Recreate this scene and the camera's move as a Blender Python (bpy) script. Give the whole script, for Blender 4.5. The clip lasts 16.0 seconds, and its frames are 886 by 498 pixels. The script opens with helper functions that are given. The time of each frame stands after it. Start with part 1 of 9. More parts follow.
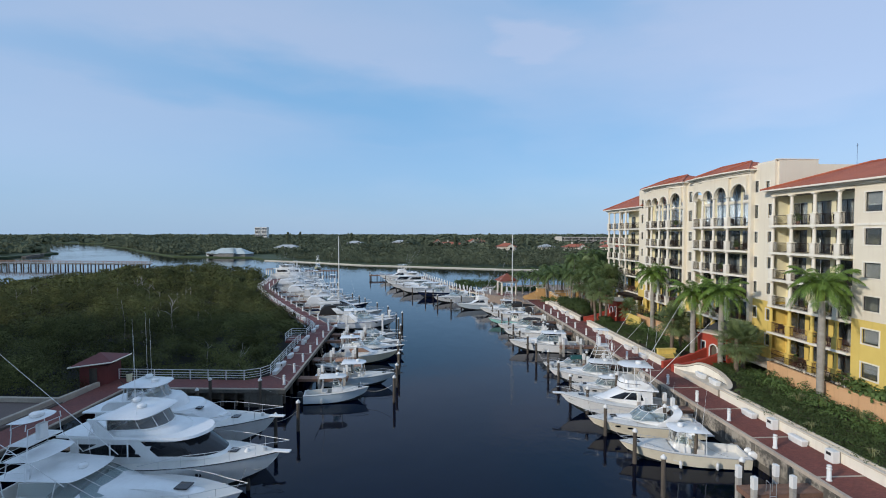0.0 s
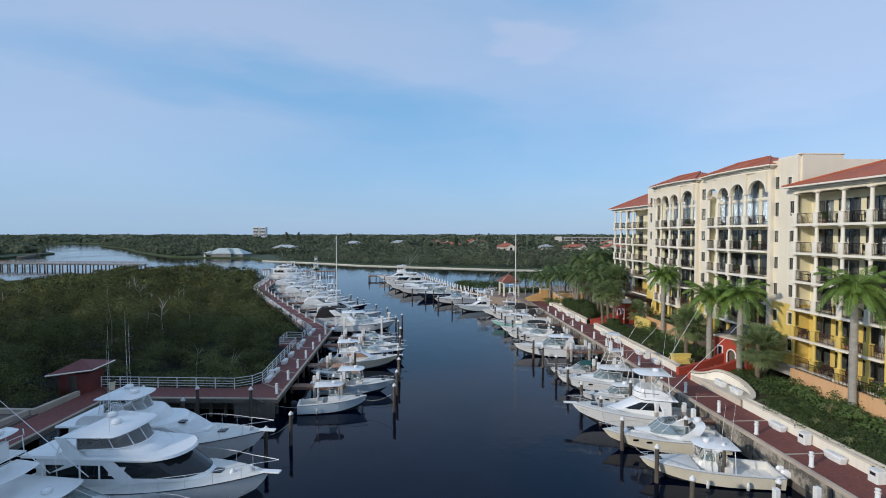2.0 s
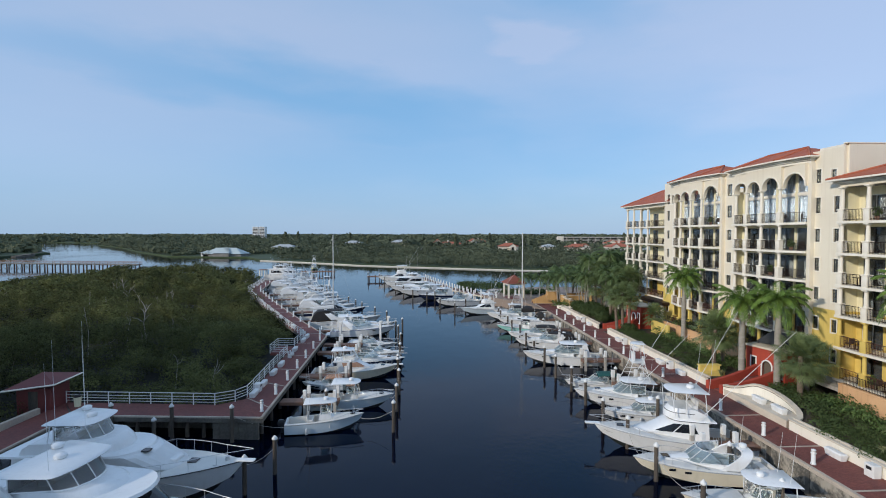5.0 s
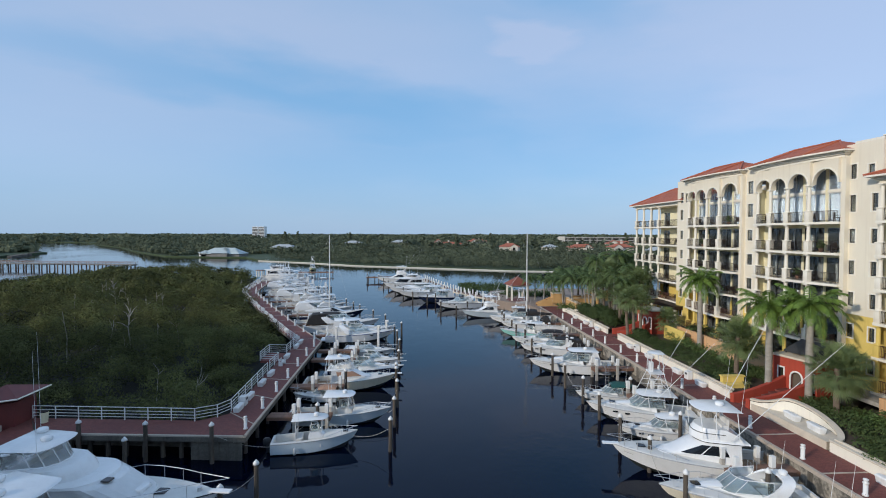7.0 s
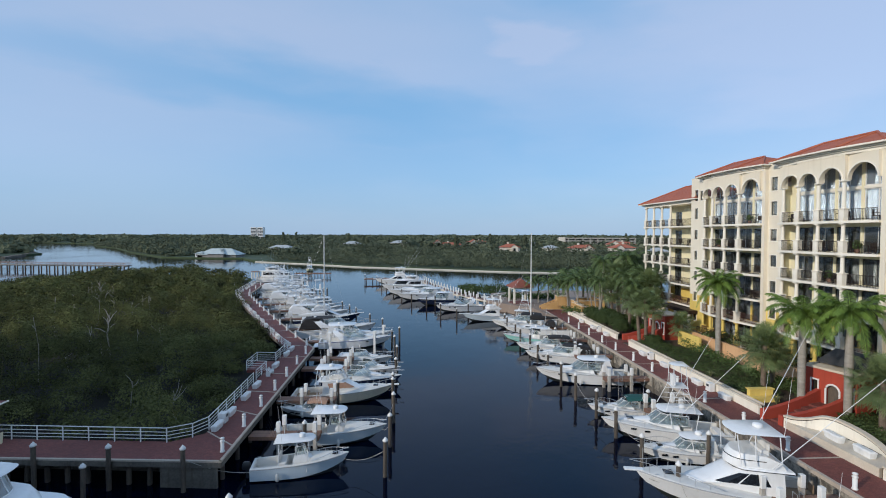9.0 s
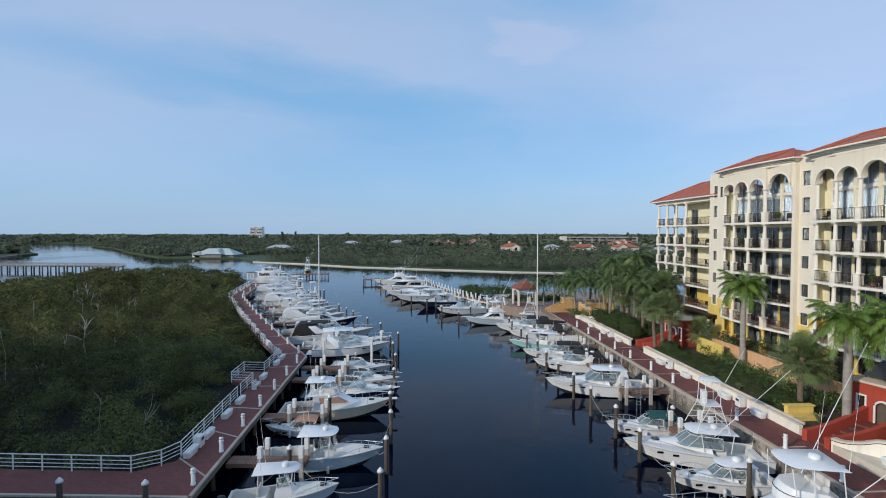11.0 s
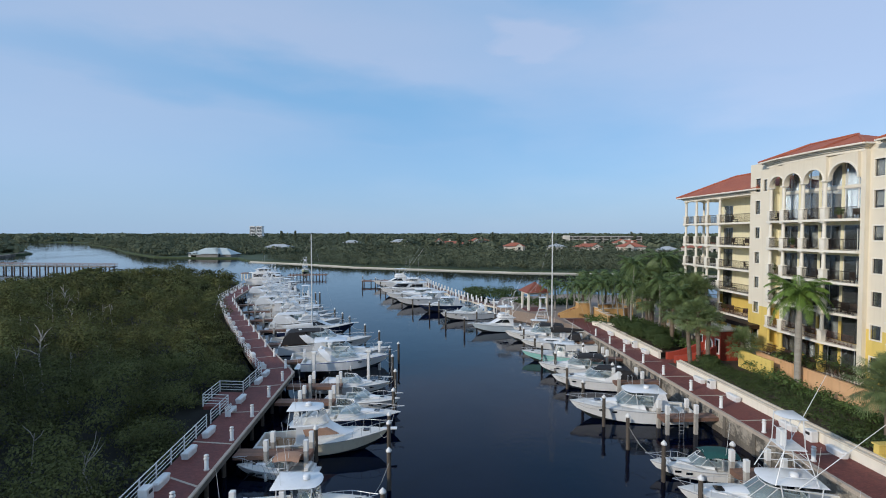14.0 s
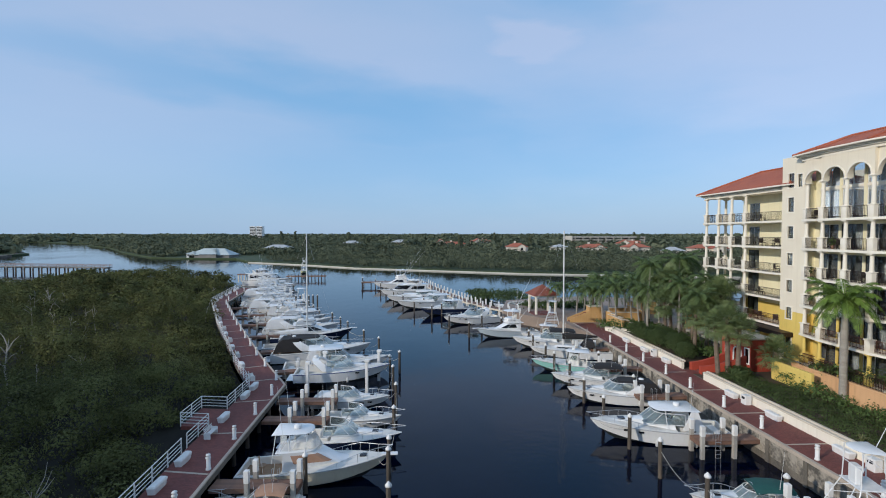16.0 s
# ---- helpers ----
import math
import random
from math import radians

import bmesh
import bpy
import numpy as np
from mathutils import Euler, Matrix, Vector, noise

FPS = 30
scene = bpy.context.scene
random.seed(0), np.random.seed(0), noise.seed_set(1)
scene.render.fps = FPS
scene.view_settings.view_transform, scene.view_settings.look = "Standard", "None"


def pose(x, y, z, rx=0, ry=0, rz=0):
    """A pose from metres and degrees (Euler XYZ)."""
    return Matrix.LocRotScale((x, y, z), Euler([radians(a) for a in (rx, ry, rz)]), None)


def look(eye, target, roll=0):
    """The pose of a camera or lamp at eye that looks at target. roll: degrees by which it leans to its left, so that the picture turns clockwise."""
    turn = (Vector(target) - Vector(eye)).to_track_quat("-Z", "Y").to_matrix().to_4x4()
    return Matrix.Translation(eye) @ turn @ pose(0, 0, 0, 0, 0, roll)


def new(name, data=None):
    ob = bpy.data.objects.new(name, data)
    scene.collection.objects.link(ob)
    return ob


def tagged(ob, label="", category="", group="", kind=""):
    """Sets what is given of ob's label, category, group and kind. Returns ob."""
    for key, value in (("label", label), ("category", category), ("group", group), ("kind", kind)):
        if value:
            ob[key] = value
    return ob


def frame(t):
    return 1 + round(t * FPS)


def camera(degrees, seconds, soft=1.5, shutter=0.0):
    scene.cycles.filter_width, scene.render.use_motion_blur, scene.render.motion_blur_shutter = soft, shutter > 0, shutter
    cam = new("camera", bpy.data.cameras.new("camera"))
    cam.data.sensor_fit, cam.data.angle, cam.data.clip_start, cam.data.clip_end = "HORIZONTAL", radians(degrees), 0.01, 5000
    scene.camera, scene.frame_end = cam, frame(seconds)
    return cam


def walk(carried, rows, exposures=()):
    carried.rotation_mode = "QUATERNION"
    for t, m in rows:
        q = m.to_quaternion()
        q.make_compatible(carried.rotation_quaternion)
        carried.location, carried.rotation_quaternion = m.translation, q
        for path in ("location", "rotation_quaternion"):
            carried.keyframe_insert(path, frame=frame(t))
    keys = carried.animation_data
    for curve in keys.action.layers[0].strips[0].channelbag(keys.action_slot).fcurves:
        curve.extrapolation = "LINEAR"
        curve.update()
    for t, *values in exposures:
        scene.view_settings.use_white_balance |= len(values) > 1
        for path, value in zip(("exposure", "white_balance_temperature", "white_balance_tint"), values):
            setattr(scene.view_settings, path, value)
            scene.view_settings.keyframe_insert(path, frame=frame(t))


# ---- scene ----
cam = camera(84.0, 16.0, soft=1.0)
PATH = [
    (0, (0.984, -1.531, 17.524), (0.889, 0.466, 17.46), -0.0),
    (0.5, (0.887, -0.756, 17.508), (0.792, 1.241, 17.444), -0.0),
    (1, (0.74, -0.012, 17.482), (0.646, 1.985, 17.417), -0.0),
    (1.5, (0.619, 0.805, 17.434), (0.526, 2.802, 17.37), 0.0),
    (2, (0.428, 1.554, 17.394), (0.337, 3.551, 17.331), 0.0),
    (2.5, (0.279, 2.362, 17.357), (0.188, 4.359, 17.295), 0.0),
    (3, (0.138, 3.214, 17.32), (0.047, 5.211, 17.258), 0.1),
    (3.5, (0.055, 4.075, 17.278), (-0.036, 6.072, 17.218), 0.0),
    (4, (-0.078, 4.971, 17.264), (-0.168, 6.968, 17.202), 0.0),
    (6.5, (-0.478, 9.601, 17.258), (-0.572, 11.598, 17.193), 0.1),
    (7, (-0.579, 10.611, 17.244), (-0.672, 12.608, 17.18), 0.1),
    (7.5, (-0.66, 11.546, 17.225), (-0.752, 13.543, 17.161), 0.1),
    (8, (-0.747, 12.595, 17.171), (-0.838, 14.592, 17.108), 0.1),
    (8.5, (-0.846, 13.613, 17.129), (-0.935, 15.61, 17.068), 0.1),
    (9, (-0.903, 14.755, 17.123), (-0.993, 16.752, 17.062), 0.1),
    (9.2, (-0.927, 15.236, 17.122), (-1.017, 17.233, 17.059), 0.0),
    (11.5, (-1.41, 20.393, 17.165), (-1.501, 22.39, 17.101), 0.0),
    (12, (-1.545, 21.627, 17.16), (-1.637, 23.623, 17.096), 0.1),
    (12.5, (-1.72, 22.843, 17.166), (-1.813, 24.84, 17.1), 0.1),
    (13, (-1.9, 24.133, 17.16), (-1.993, 26.13, 17.093), 0.0),
    (13.5, (-2.116, 25.363, 17.14), (-2.207, 27.359, 17.073), 0.1),
    (14, (-2.236, 26.637, 17.117), (-2.33, 28.634, 17.05), 0.0),
    (14.5, (-2.411, 27.84, 17.089), (-2.506, 29.837, 17.022), 0.0),
    (15, (-2.575, 29.087, 17.053), (-2.671, 31.084, 16.987), -0.0),
    (15.5, (-2.707, 30.24, 17.02), (-2.806, 32.236, 16.955), -0.0),
    (16, (-2.897, 31.244, 17.002), (-2.994, 33.241, 16.937), 0.0),
]
walk(cam, [(t, look(eye, target, roll)) for t, eye, target, roll in PATH], [(0, -0.47, 6050, 10), (16, -0.47, 6050, 10)])

# ---- world, sun, exposure ----
SUN_AZ, SUN_EL = 232.0, 21.0  # degrees: compass bearing from +y clockwise, height


def make_world():
    w = bpy.data.worlds.new("sky_world")
    scene.world = w
    w.use_nodes = True
    nt = w.node_tree
    nt.nodes.clear()
    n = nt.nodes.new
    out, bg, sky = n("ShaderNodeOutputWorld"), n("ShaderNodeBackground"), n("ShaderNodeTexSky")
    sky.sky_type, sky.sun_disc = "NISHITA", False
    sky.sun_elevation, sky.sun_rotation = radians(SUN_EL), radians(SUN_AZ)
    sky.altitude, sky.air_density, sky.dust_density, sky.ozone_density = 0, 1.0, 0.35, 4.0
    # thin high cloud: two scales of noise over the dome, drawn out sideways
    tc, mp = n("ShaderNodeTexCoord"), n("ShaderNodeMapping")
    mp.inputs["Scale"].default_value = (1.1, 0.8, 3.6)
    mp.inputs["Rotation"].default_value = (radians(14), radians(18), 0)
    big, fine = n("ShaderNodeTexNoise"), n("ShaderNodeTexNoise")
    big.inputs["Scale"].default_value, big.inputs["Detail"].default_value = 1.5, 5
    big.inputs["Roughness"].default_value = 0.5
    big.inputs["Distortion"].default_value = 0.25
    fine.inputs["Scale"].default_value, fine.inputs["Detail"].default_value = 5.0, 6
    mixf, ramp, cloud = n("ShaderNodeMix"), n("ShaderNodeValToRGB"), n("ShaderNodeMix")
    mixf.inputs["Factor"].default_value = 0.22
    ramp.color_ramp.elements[0].position, ramp.color_ramp.elements[1].position = 0.30, 0.74
    ramp.color_ramp.elements[0].color, ramp.color_ramp.elements[1].color = (0.46, 0.46, 0.46, 1), (0.76, 0.76, 0.76, 1)
    cloud.data_type = "RGBA"
    cloud.inputs["Factor"].default_value = 0.68
    tint = n("ShaderNodeMix")
    tint.data_type = "RGBA"
    tint.inputs[6].default_value, tint.inputs[7].default_value = (2.3, 4.7, 7.3, 1), (5.2, 6.1, 7.75, 1)
    link = nt.links.new
    link(tc.outputs["Generated"], mp.inputs["Vector"])
    for t in (big, fine):
        link(mp.outputs["Vector"], t.inputs["Vector"])
    link(big.outputs["Fac"], mixf.inputs[2])
    link(fine.outputs["Fac"], mixf.inputs[3])
    link(mixf.outputs[0], ramp.inputs["Fac"])
    # soft banks and gaps of cloud: u across, v up over the northern sky, edges frayed by noise
    sep, com, warp = n("ShaderNodeSeparateXYZ"), n("ShaderNodeCombineXYZ"), n("ShaderNodeVectorMath")
    link(tc.outputs["Generated"], sep.inputs[0])

    def sums(op, a, b):
        m = n("ShaderNodeMath")
        m.operation = op
        for s, v in ((m.inputs[0], a), (m.inputs[1], b)):
            if isinstance(v, float):
                s.default_value = v
            else:
                link(v, s)
        return m.outputs[0]

    ahead = sums("MAXIMUM", sep.outputs[1], 0.05)
    link(sums("DIVIDE", sep.outputs[0], ahead), com.inputs[0])
    link(sums("DIVIDE", sep.outputs[2], ahead), com.inputs[1])
    warp.operation = "MULTIPLY_ADD"
    warp.inputs[1].default_value = (0.24, 0.13, 0.0)
    link(fine.outputs["Color"], warp.inputs[0])
    link(com.outputs[0], warp.inputs[2])
    total = ramp.outputs["Color"]
    for u, v, su, sv, turn, amount in ((0.24, 0.45, 0.11, 0.05, -22, 0.55), (-0.40, 0.50, 0.75, 0.15, -9, 0.30), (-0.36, 0.385, 0.66, 0.09, -11, -0.46), (-0.68, 0.27, 0.62, 0.19, -6, 0.20),
                                       (0.90, 0.46, 0.72, 0.36, 12, 0.46), (0.72, 0.32, 0.20, 0.07, 8, 0.26), (0.36, 0.55, 0.20, 0.10, -30, -0.34), (0.35, 0.24, 0.75, 0.16, 4, -0.34), (-0.35, 0.20, 0.6, 0.12, -4, -0.14)):
        bank, glow = n("ShaderNodeMapping"), n("ShaderNodeTexGradient")
        bank.vector_type = "TEXTURE"
        bank.inputs["Location"].default_value = (u, v, 0)
        bank.inputs["Rotation"].default_value = (0, 0, radians(turn))
        bank.inputs["Scale"].default_value = (su, sv, 1)
        glow.gradient_type = "SPHERICAL"
        link(warp.outputs[0], bank.inputs["Vector"])
        link(bank.outputs[0], glow.inputs["Vector"])
        soft = sums("SMOOTH_MIN", glow.outputs["Fac"], 0.8)
        total = sums("ADD", total, sums("MULTIPLY", soft, amount * 1.5))
    clamp = n("ShaderNodeClamp")
    clamp.inputs["Max"].default_value = 0.97
    link(total, clamp.inputs["Value"])
    link(clamp.outputs[0], tint.inputs["Factor"])
    link(tint.outputs[2], cloud.inputs[7])
    link(sky.outputs["Color"], cloud.inputs[6])
    # dull haze that thickens towards the horizon
    haze, low = n("ShaderNodeMix"), n("ShaderNodeMapRange")
    haze.data_type = "RGBA"
    low.interpolation_type = "SMOOTHERSTEP"
    low.inputs["From Min"].default_value, low.inputs["From Max"].default_value = -0.02, 0.16
    low.inputs["To Min"].default_value, low.inputs["To Max"].default_value = 0.45, 0.0
    haze.inputs[7].default_value = (2.6, 3.95, 5.5, 1)
    link(sep.outputs[2], low.inputs["Value"])
    link(low.outputs["Result"], haze.inputs["Factor"])
    link(cloud.outputs[2], haze.inputs[6])
    link(haze.outputs[2], bg.inputs["Color"])
    bg.inputs["Strength"].default_value = 0.155
    link(bg.outputs["Background"], out.inputs["Surface"])


make_world()
sun = new("sun", bpy.data.lights.new("sun", "SUN"))
sun.data.energy, sun.data.angle, sun.data.color = 3.85, radians(1.5), (1.0, 0.88, 0.72)
_az, _el = radians(SUN_AZ), radians(SUN_EL)
sun_from = Vector((math.sin(_az) * math.cos(_el), math.cos(_az) * math.cos(_el), math.sin(_el)))
sun.matrix_world = look(sun_from * 100, (0, 0, 0))

# ---- mesh and tag helpers ----
class Geo:
    """Collects vertices and faces for one mesh."""

    def __init__(self):
        self.v, self.f = [], []

    def add(self, vs, fs):
        b = len(self.v)
        self.v += [tuple(p) for p in vs]
        self.f += [tuple(b + i for i in f) for f in fs]
        return self

    def box(self, x0, x1, y0, y1, z0, z1, c=0.0):
        """A box; c chamfers its edges."""
        if c <= 0:
            vs = [(x, y, z) for z in (z0, z1) for y in (y0, y1) for x in (x0, x1)]
            return self.add(vs, [(0, 2, 3, 1), (4, 5, 7, 6), (0, 1, 5, 4), (2, 6, 7, 3), (0, 4, 6, 2), (1, 3, 7, 5)])
        ring = lambda i, z: [(x0 + c + i, y0 + i, z), (x1 - c - i, y0 + i, z), (x1 - i, y0 + c + i, z), (x1 - i, y1 - c - i, z),
                             (x1 - c - i, y1 - i, z), (x0 + c + i, y1 - i, z), (x0 + i, y1 - c - i, z), (x0 + i, y0 + c + i, z)]
        return self.loft([ring(c * 0.7, z0), ring(0, z0 + c), ring(0, z1 - c), ring(c * 0.7, z1)])

    def loft(self, rings, caps=True, closed=True):
        """Skins rings of equal count, each counter-clockwise from above when going up."""
        n, b = len(rings[0]), len(self.v)
        for r in rings:
            self.v += [tuple(p) for p in r]
        m = n if closed else n - 1
        for k in range(len(rings) - 1):
            for i in range(m):
                j = (i + 1) % n
                self.f.append((b + k * n + i, b + k * n + j, b + (k + 1) * n + j, b + (k + 1) * n + i))
        if caps and closed:
            self.f.append(tuple(b + i for i in reversed(range(n))))
            self.f.append(tuple(b + (len(rings) - 1) * n + i for i in range(n)))
        return self

    def tube(self, pts, r, n=6, r1=None):
        """A round bar along points; r1 is the radius at its end."""
        pts = [Vector(p) for p in pts]
        rings = []
        for i, p in enumerate(pts):
            d = (pts[min(i + 1, len(pts) - 1)] - pts[max(i - 1, 0)]).normalized()
            a = d.cross(Vector((0, 0, 1)) if abs(d.z) < 0.9 else Vector((1, 0, 0))).normalized()
            b = a.cross(d)
            rr = r if r1 is None else r + (r1 - r) * i / (len(pts) - 1)
            rings.append([p + (a * math.cos(2 * math.pi * k / n) - b * math.sin(2 * math.pi * k / n)) * rr for k in range(n)])
        return self.loft(rings)

    def disc_stack(self, x, y, levels, n=12):
        """A turned body about an upright axis; levels of (z, radius)."""
        return self.loft([[(x + r * math.cos(2 * math.pi * k / n), y + r * math.sin(2 * math.pi * k / n), z) for k in range(n)] for z, r in levels])

    def prism(self, poly, z0, z1):
        return self.loft([[(x, y, z0) for x, y in poly], [(x, y, z1) for x, y in poly]])

    def mesh(self, name, smooth=False):
        me = bpy.data.meshes.new(name)
        me.from_pydata(self.v, [], self.f)
        if smooth:
            me.polygons.foreach_set("use_smooth", [True] * len(me.polygons))
        me.validate()
        me.update()
        return me


def part(name, geo, material, parent=None, label="", smooth=False, m=None):
    """Links one mesh under a thing or a part. geo: a Geo or a finished mesh."""
    me = geo.mesh(name, smooth) if isinstance(geo, Geo) else geo
    if material is not None and not me.materials:
        me.materials.append(material)
    ob = new(name, me)
    ob.parent = parent
    if m is not None:
        ob.matrix_basis = m
    if smooth:
        ob.data.set_sharp_from_angle(angle=radians(38))
    return tagged(ob, label)


def thing(name, label, category, group="", kind="", m=None):
    ob = new(name)
    if m is not None:
        ob.matrix_basis = m
    return tagged(ob, label, category, group, kind)


def solid(name, geo, material, label, category="", group="", kind="", m=None, smooth=False):
    """A thing that is one mesh."""
    ob = part(name, geo, material, None, label, smooth, m)
    return tagged(ob, label, category, group, kind)


def quads_mesh(name, corners, material):
    """A mesh of loose quads from an array of shape (n, 4, 3)."""
    n = len(corners)
    me = bpy.data.meshes.new(name)
    me.vertices.add(4 * n), me.loops.add(4 * n), me.polygons.add(n)
    me.vertices.foreach_set("co", np.ascontiguousarray(corners, dtype=np.float32).ravel())
    me.loops.foreach_set("vertex_index", np.arange(4 * n, dtype=np.int32))
    me.polygons.foreach_set("loop_start", np.arange(0, 4 * n, 4, dtype=np.int32))
    me.update(calc_edges=True)
    me.materials.append(material)
    return me


def wall_pieces(geo, u0, u1, z0, z1, holes, put):
    """Fills the rectangle u0..u1 by z0..z1 round its holes (ua, ub, za, zb); put(ua, ub, za, zb) makes each solid piece."""
    us = sorted({u0, u1, *[min(max(h[0], u0), u1) for h in holes], *[min(max(h[1], u0), u1) for h in holes]})
    for a, b in zip(us, us[1:]):
        cut = sorted((max(h[2], z0), min(h[3], z1)) for h in holes if h[0] < b - 1e-6 and h[1] > a + 1e-6 and h[3] > z0 and h[2] < z1)
        z = z0
        for ca, cb in cut:
            if ca > z + 1e-6:
                put(a, b, z, ca)
            z = max(z, cb)
        if z < z1 - 1e-6:
            put(a, b, z, z1)


# ---- materials ----
def material(name, c1, c2=None, rough=0.6, metal=0.0, scale=2.0, fine=30.0, bump=0.15, spec=0.5, dist=0.01, vary=0.0, stretch=(1, 1, 1), contrast=(0.35, 0.65), streak=0.0):
    """Two colours mixed by coarse and fine noise at real size, with fine relief. vary: change of value from object to object."""
    mt = bpy.data.materials.new(name)
    mt.use_nodes = True
    nt = mt.node_tree
    b = nt.nodes["Principled BSDF"]
    n, link = nt.nodes.new, nt.links.new
    tc, mp = n("ShaderNodeTexCoord"), n("ShaderNodeMapping")
    mp.inputs["Scale"].default_value = stretch
    link(tc.outputs["Object"], mp.inputs["Vector"])
    na, nb = n("ShaderNodeTexNoise"), n("ShaderNodeTexNoise")
    na.inputs["Scale"].default_value, na.inputs["Detail"].default_value = scale, 4
    nb.inputs["Scale"].default_value, nb.inputs["Detail"].default_value = fine, 3
    link(mp.outputs["Vector"], na.inputs["Vector"])
    link(mp.outputs["Vector"], nb.inputs["Vector"])
    mx, ramp, col = n("ShaderNodeMix"), n("ShaderNodeMapRange"), n("ShaderNodeMix")
    mx.inputs["Factor"].default_value = 0.35
    link(na.outputs["Fac"], mx.inputs[2])
    link(nb.outputs["Fac"], mx.inputs[3])
    ramp.inputs["From Min"].default_value, ramp.inputs["From Max"].default_value = contrast
    link(mx.outputs[0], ramp.inputs["Value"])
    col.data_type = "RGBA"
    c2 = c2 or tuple(x * 0.82 for x in c1)
    col.inputs[6].default_value, col.inputs[7].default_value = (*c2, 1), (*c1, 1)
    link(ramp.outputs["Result"], col.inputs["Factor"])
    last = col.outputs[2]
    if streak > 0:  # rain streaks, drawn out downwards
        sm, sn, sr, sx = n("ShaderNodeMapping"), n("ShaderNodeTexNoise"), n("ShaderNodeMapRange"), n("ShaderNodeMix")
        sm.inputs["Scale"].default_value = (2.2, 2.2, 0.12)
        sn.inputs["Scale"].default_value, sn.inputs["Detail"].default_value = 1.6, 4
        sr.inputs["From Min"].default_value, sr.inputs["From Max"].default_value = 0.52, 0.78
        sr.inputs["To Max"].default_value = streak
        sx.data_type, sx.blend_type = "RGBA", "MULTIPLY"
        sx.inputs[7].default_value = (0.62, 0.58, 0.52, 1)
        link(tc.outputs["Object"], sm.inputs["Vector"])
        link(sm.outputs["Vector"], sn.inputs["Vector"])
        link(sn.outputs["Fac"], sr.inputs["Value"])
        link(sr.outputs["Result"], sx.inputs["Factor"])
        link(last, sx.inputs[6])
        last = sx.outputs[2]
    if vary > 0:
        oi, hs, mr = n("ShaderNodeObjectInfo"), n("ShaderNodeHueSaturation"), n("ShaderNodeMapRange")
        mr.inputs["To Min"].default_value, mr.inputs["To Max"].default_value = 1 - vary, 1 + vary
        link(oi.outputs["Random"], mr.inputs["Value"])
        link(mr.outputs["Result"], hs.inputs["Value"])
        link(last, hs.inputs["Color"])
        last = hs.outputs["Color"]
    link(last, b.inputs["Base Color"])
    b.inputs["Roughness"].default_value, b.inputs["Metallic"].default_value = rough, metal
    b.inputs["Specular IOR Level"].default_value = spec
    if bump > 0:
        bp = n("ShaderNodeBump")
        bp.inputs["Strength"].default_value, bp.inputs["Distance"].default_value = bump, dist
        link(nb.outputs["Fac"], bp.inputs["Height"])
        link(bp.outputs["Normal"], b.inputs["Normal"])
    return mt


def brick_material(name, c1, c2, mortar, bw, bh, turn=0.0, rough=0.75, offset=0.5, plane="xy"):
    mt = material(name, c1, c2, rough, scale=0.35, fine=9.0, bump=0.0)
    nt = mt.node_tree
    n, link, b = nt.nodes.new, nt.links.new, nt.nodes["Principled BSDF"]
    tc, mp, br, mx = n("ShaderNodeTexCoord"), n("ShaderNodeMapping"), n("ShaderNodeTexBrick"), n("ShaderNodeMix")
    mp.inputs["Rotation"].default_value = (0, 0, radians(turn)) if plane == "xy" else (radians(90), 0, radians(turn))
    link(tc.outputs["Object"], mp.inputs["Vector"])
    link(mp.outputs["Vector"], br.inputs["Vector"])
    br.inputs["Scale"].default_value, br.inputs["Brick Width"].default_value, br.inputs["Row Height"].default_value = 1.0, bw, bh
    br.inputs["Mortar Size"].default_value, br.offset = 0.006, offset
    br.inputs["Color1"].default_value, br.inputs["Color2"].default_value, br.inputs["Mortar"].default_value = (0.78, 0.78, 0.78, 1), (1.15, 1.12, 1.1, 1), (*mortar, 1)
    mx.data_type, mx.blend_type = "RGBA", "MULTIPLY"
    mx.inputs["Factor"].default_value = 1.0
    old = b.inputs["Base Color"].links[0].from_socket
    link(old, mx.inputs[6])
    link(br.outputs["Color"], mx.inputs[7])
    link(mx.outputs[2], b.inputs["Base Color"])
    bp = n("ShaderNodeBump")
    bp.invert = True
    bp.inputs["Strength"].default_value, bp.inputs["Distance"].default_value = 0.5, 0.006
    link(br.outputs["Fac"], bp.inputs["Height"])
    link(bp.outputs["Normal"], b.inputs["Normal"])
    return mt


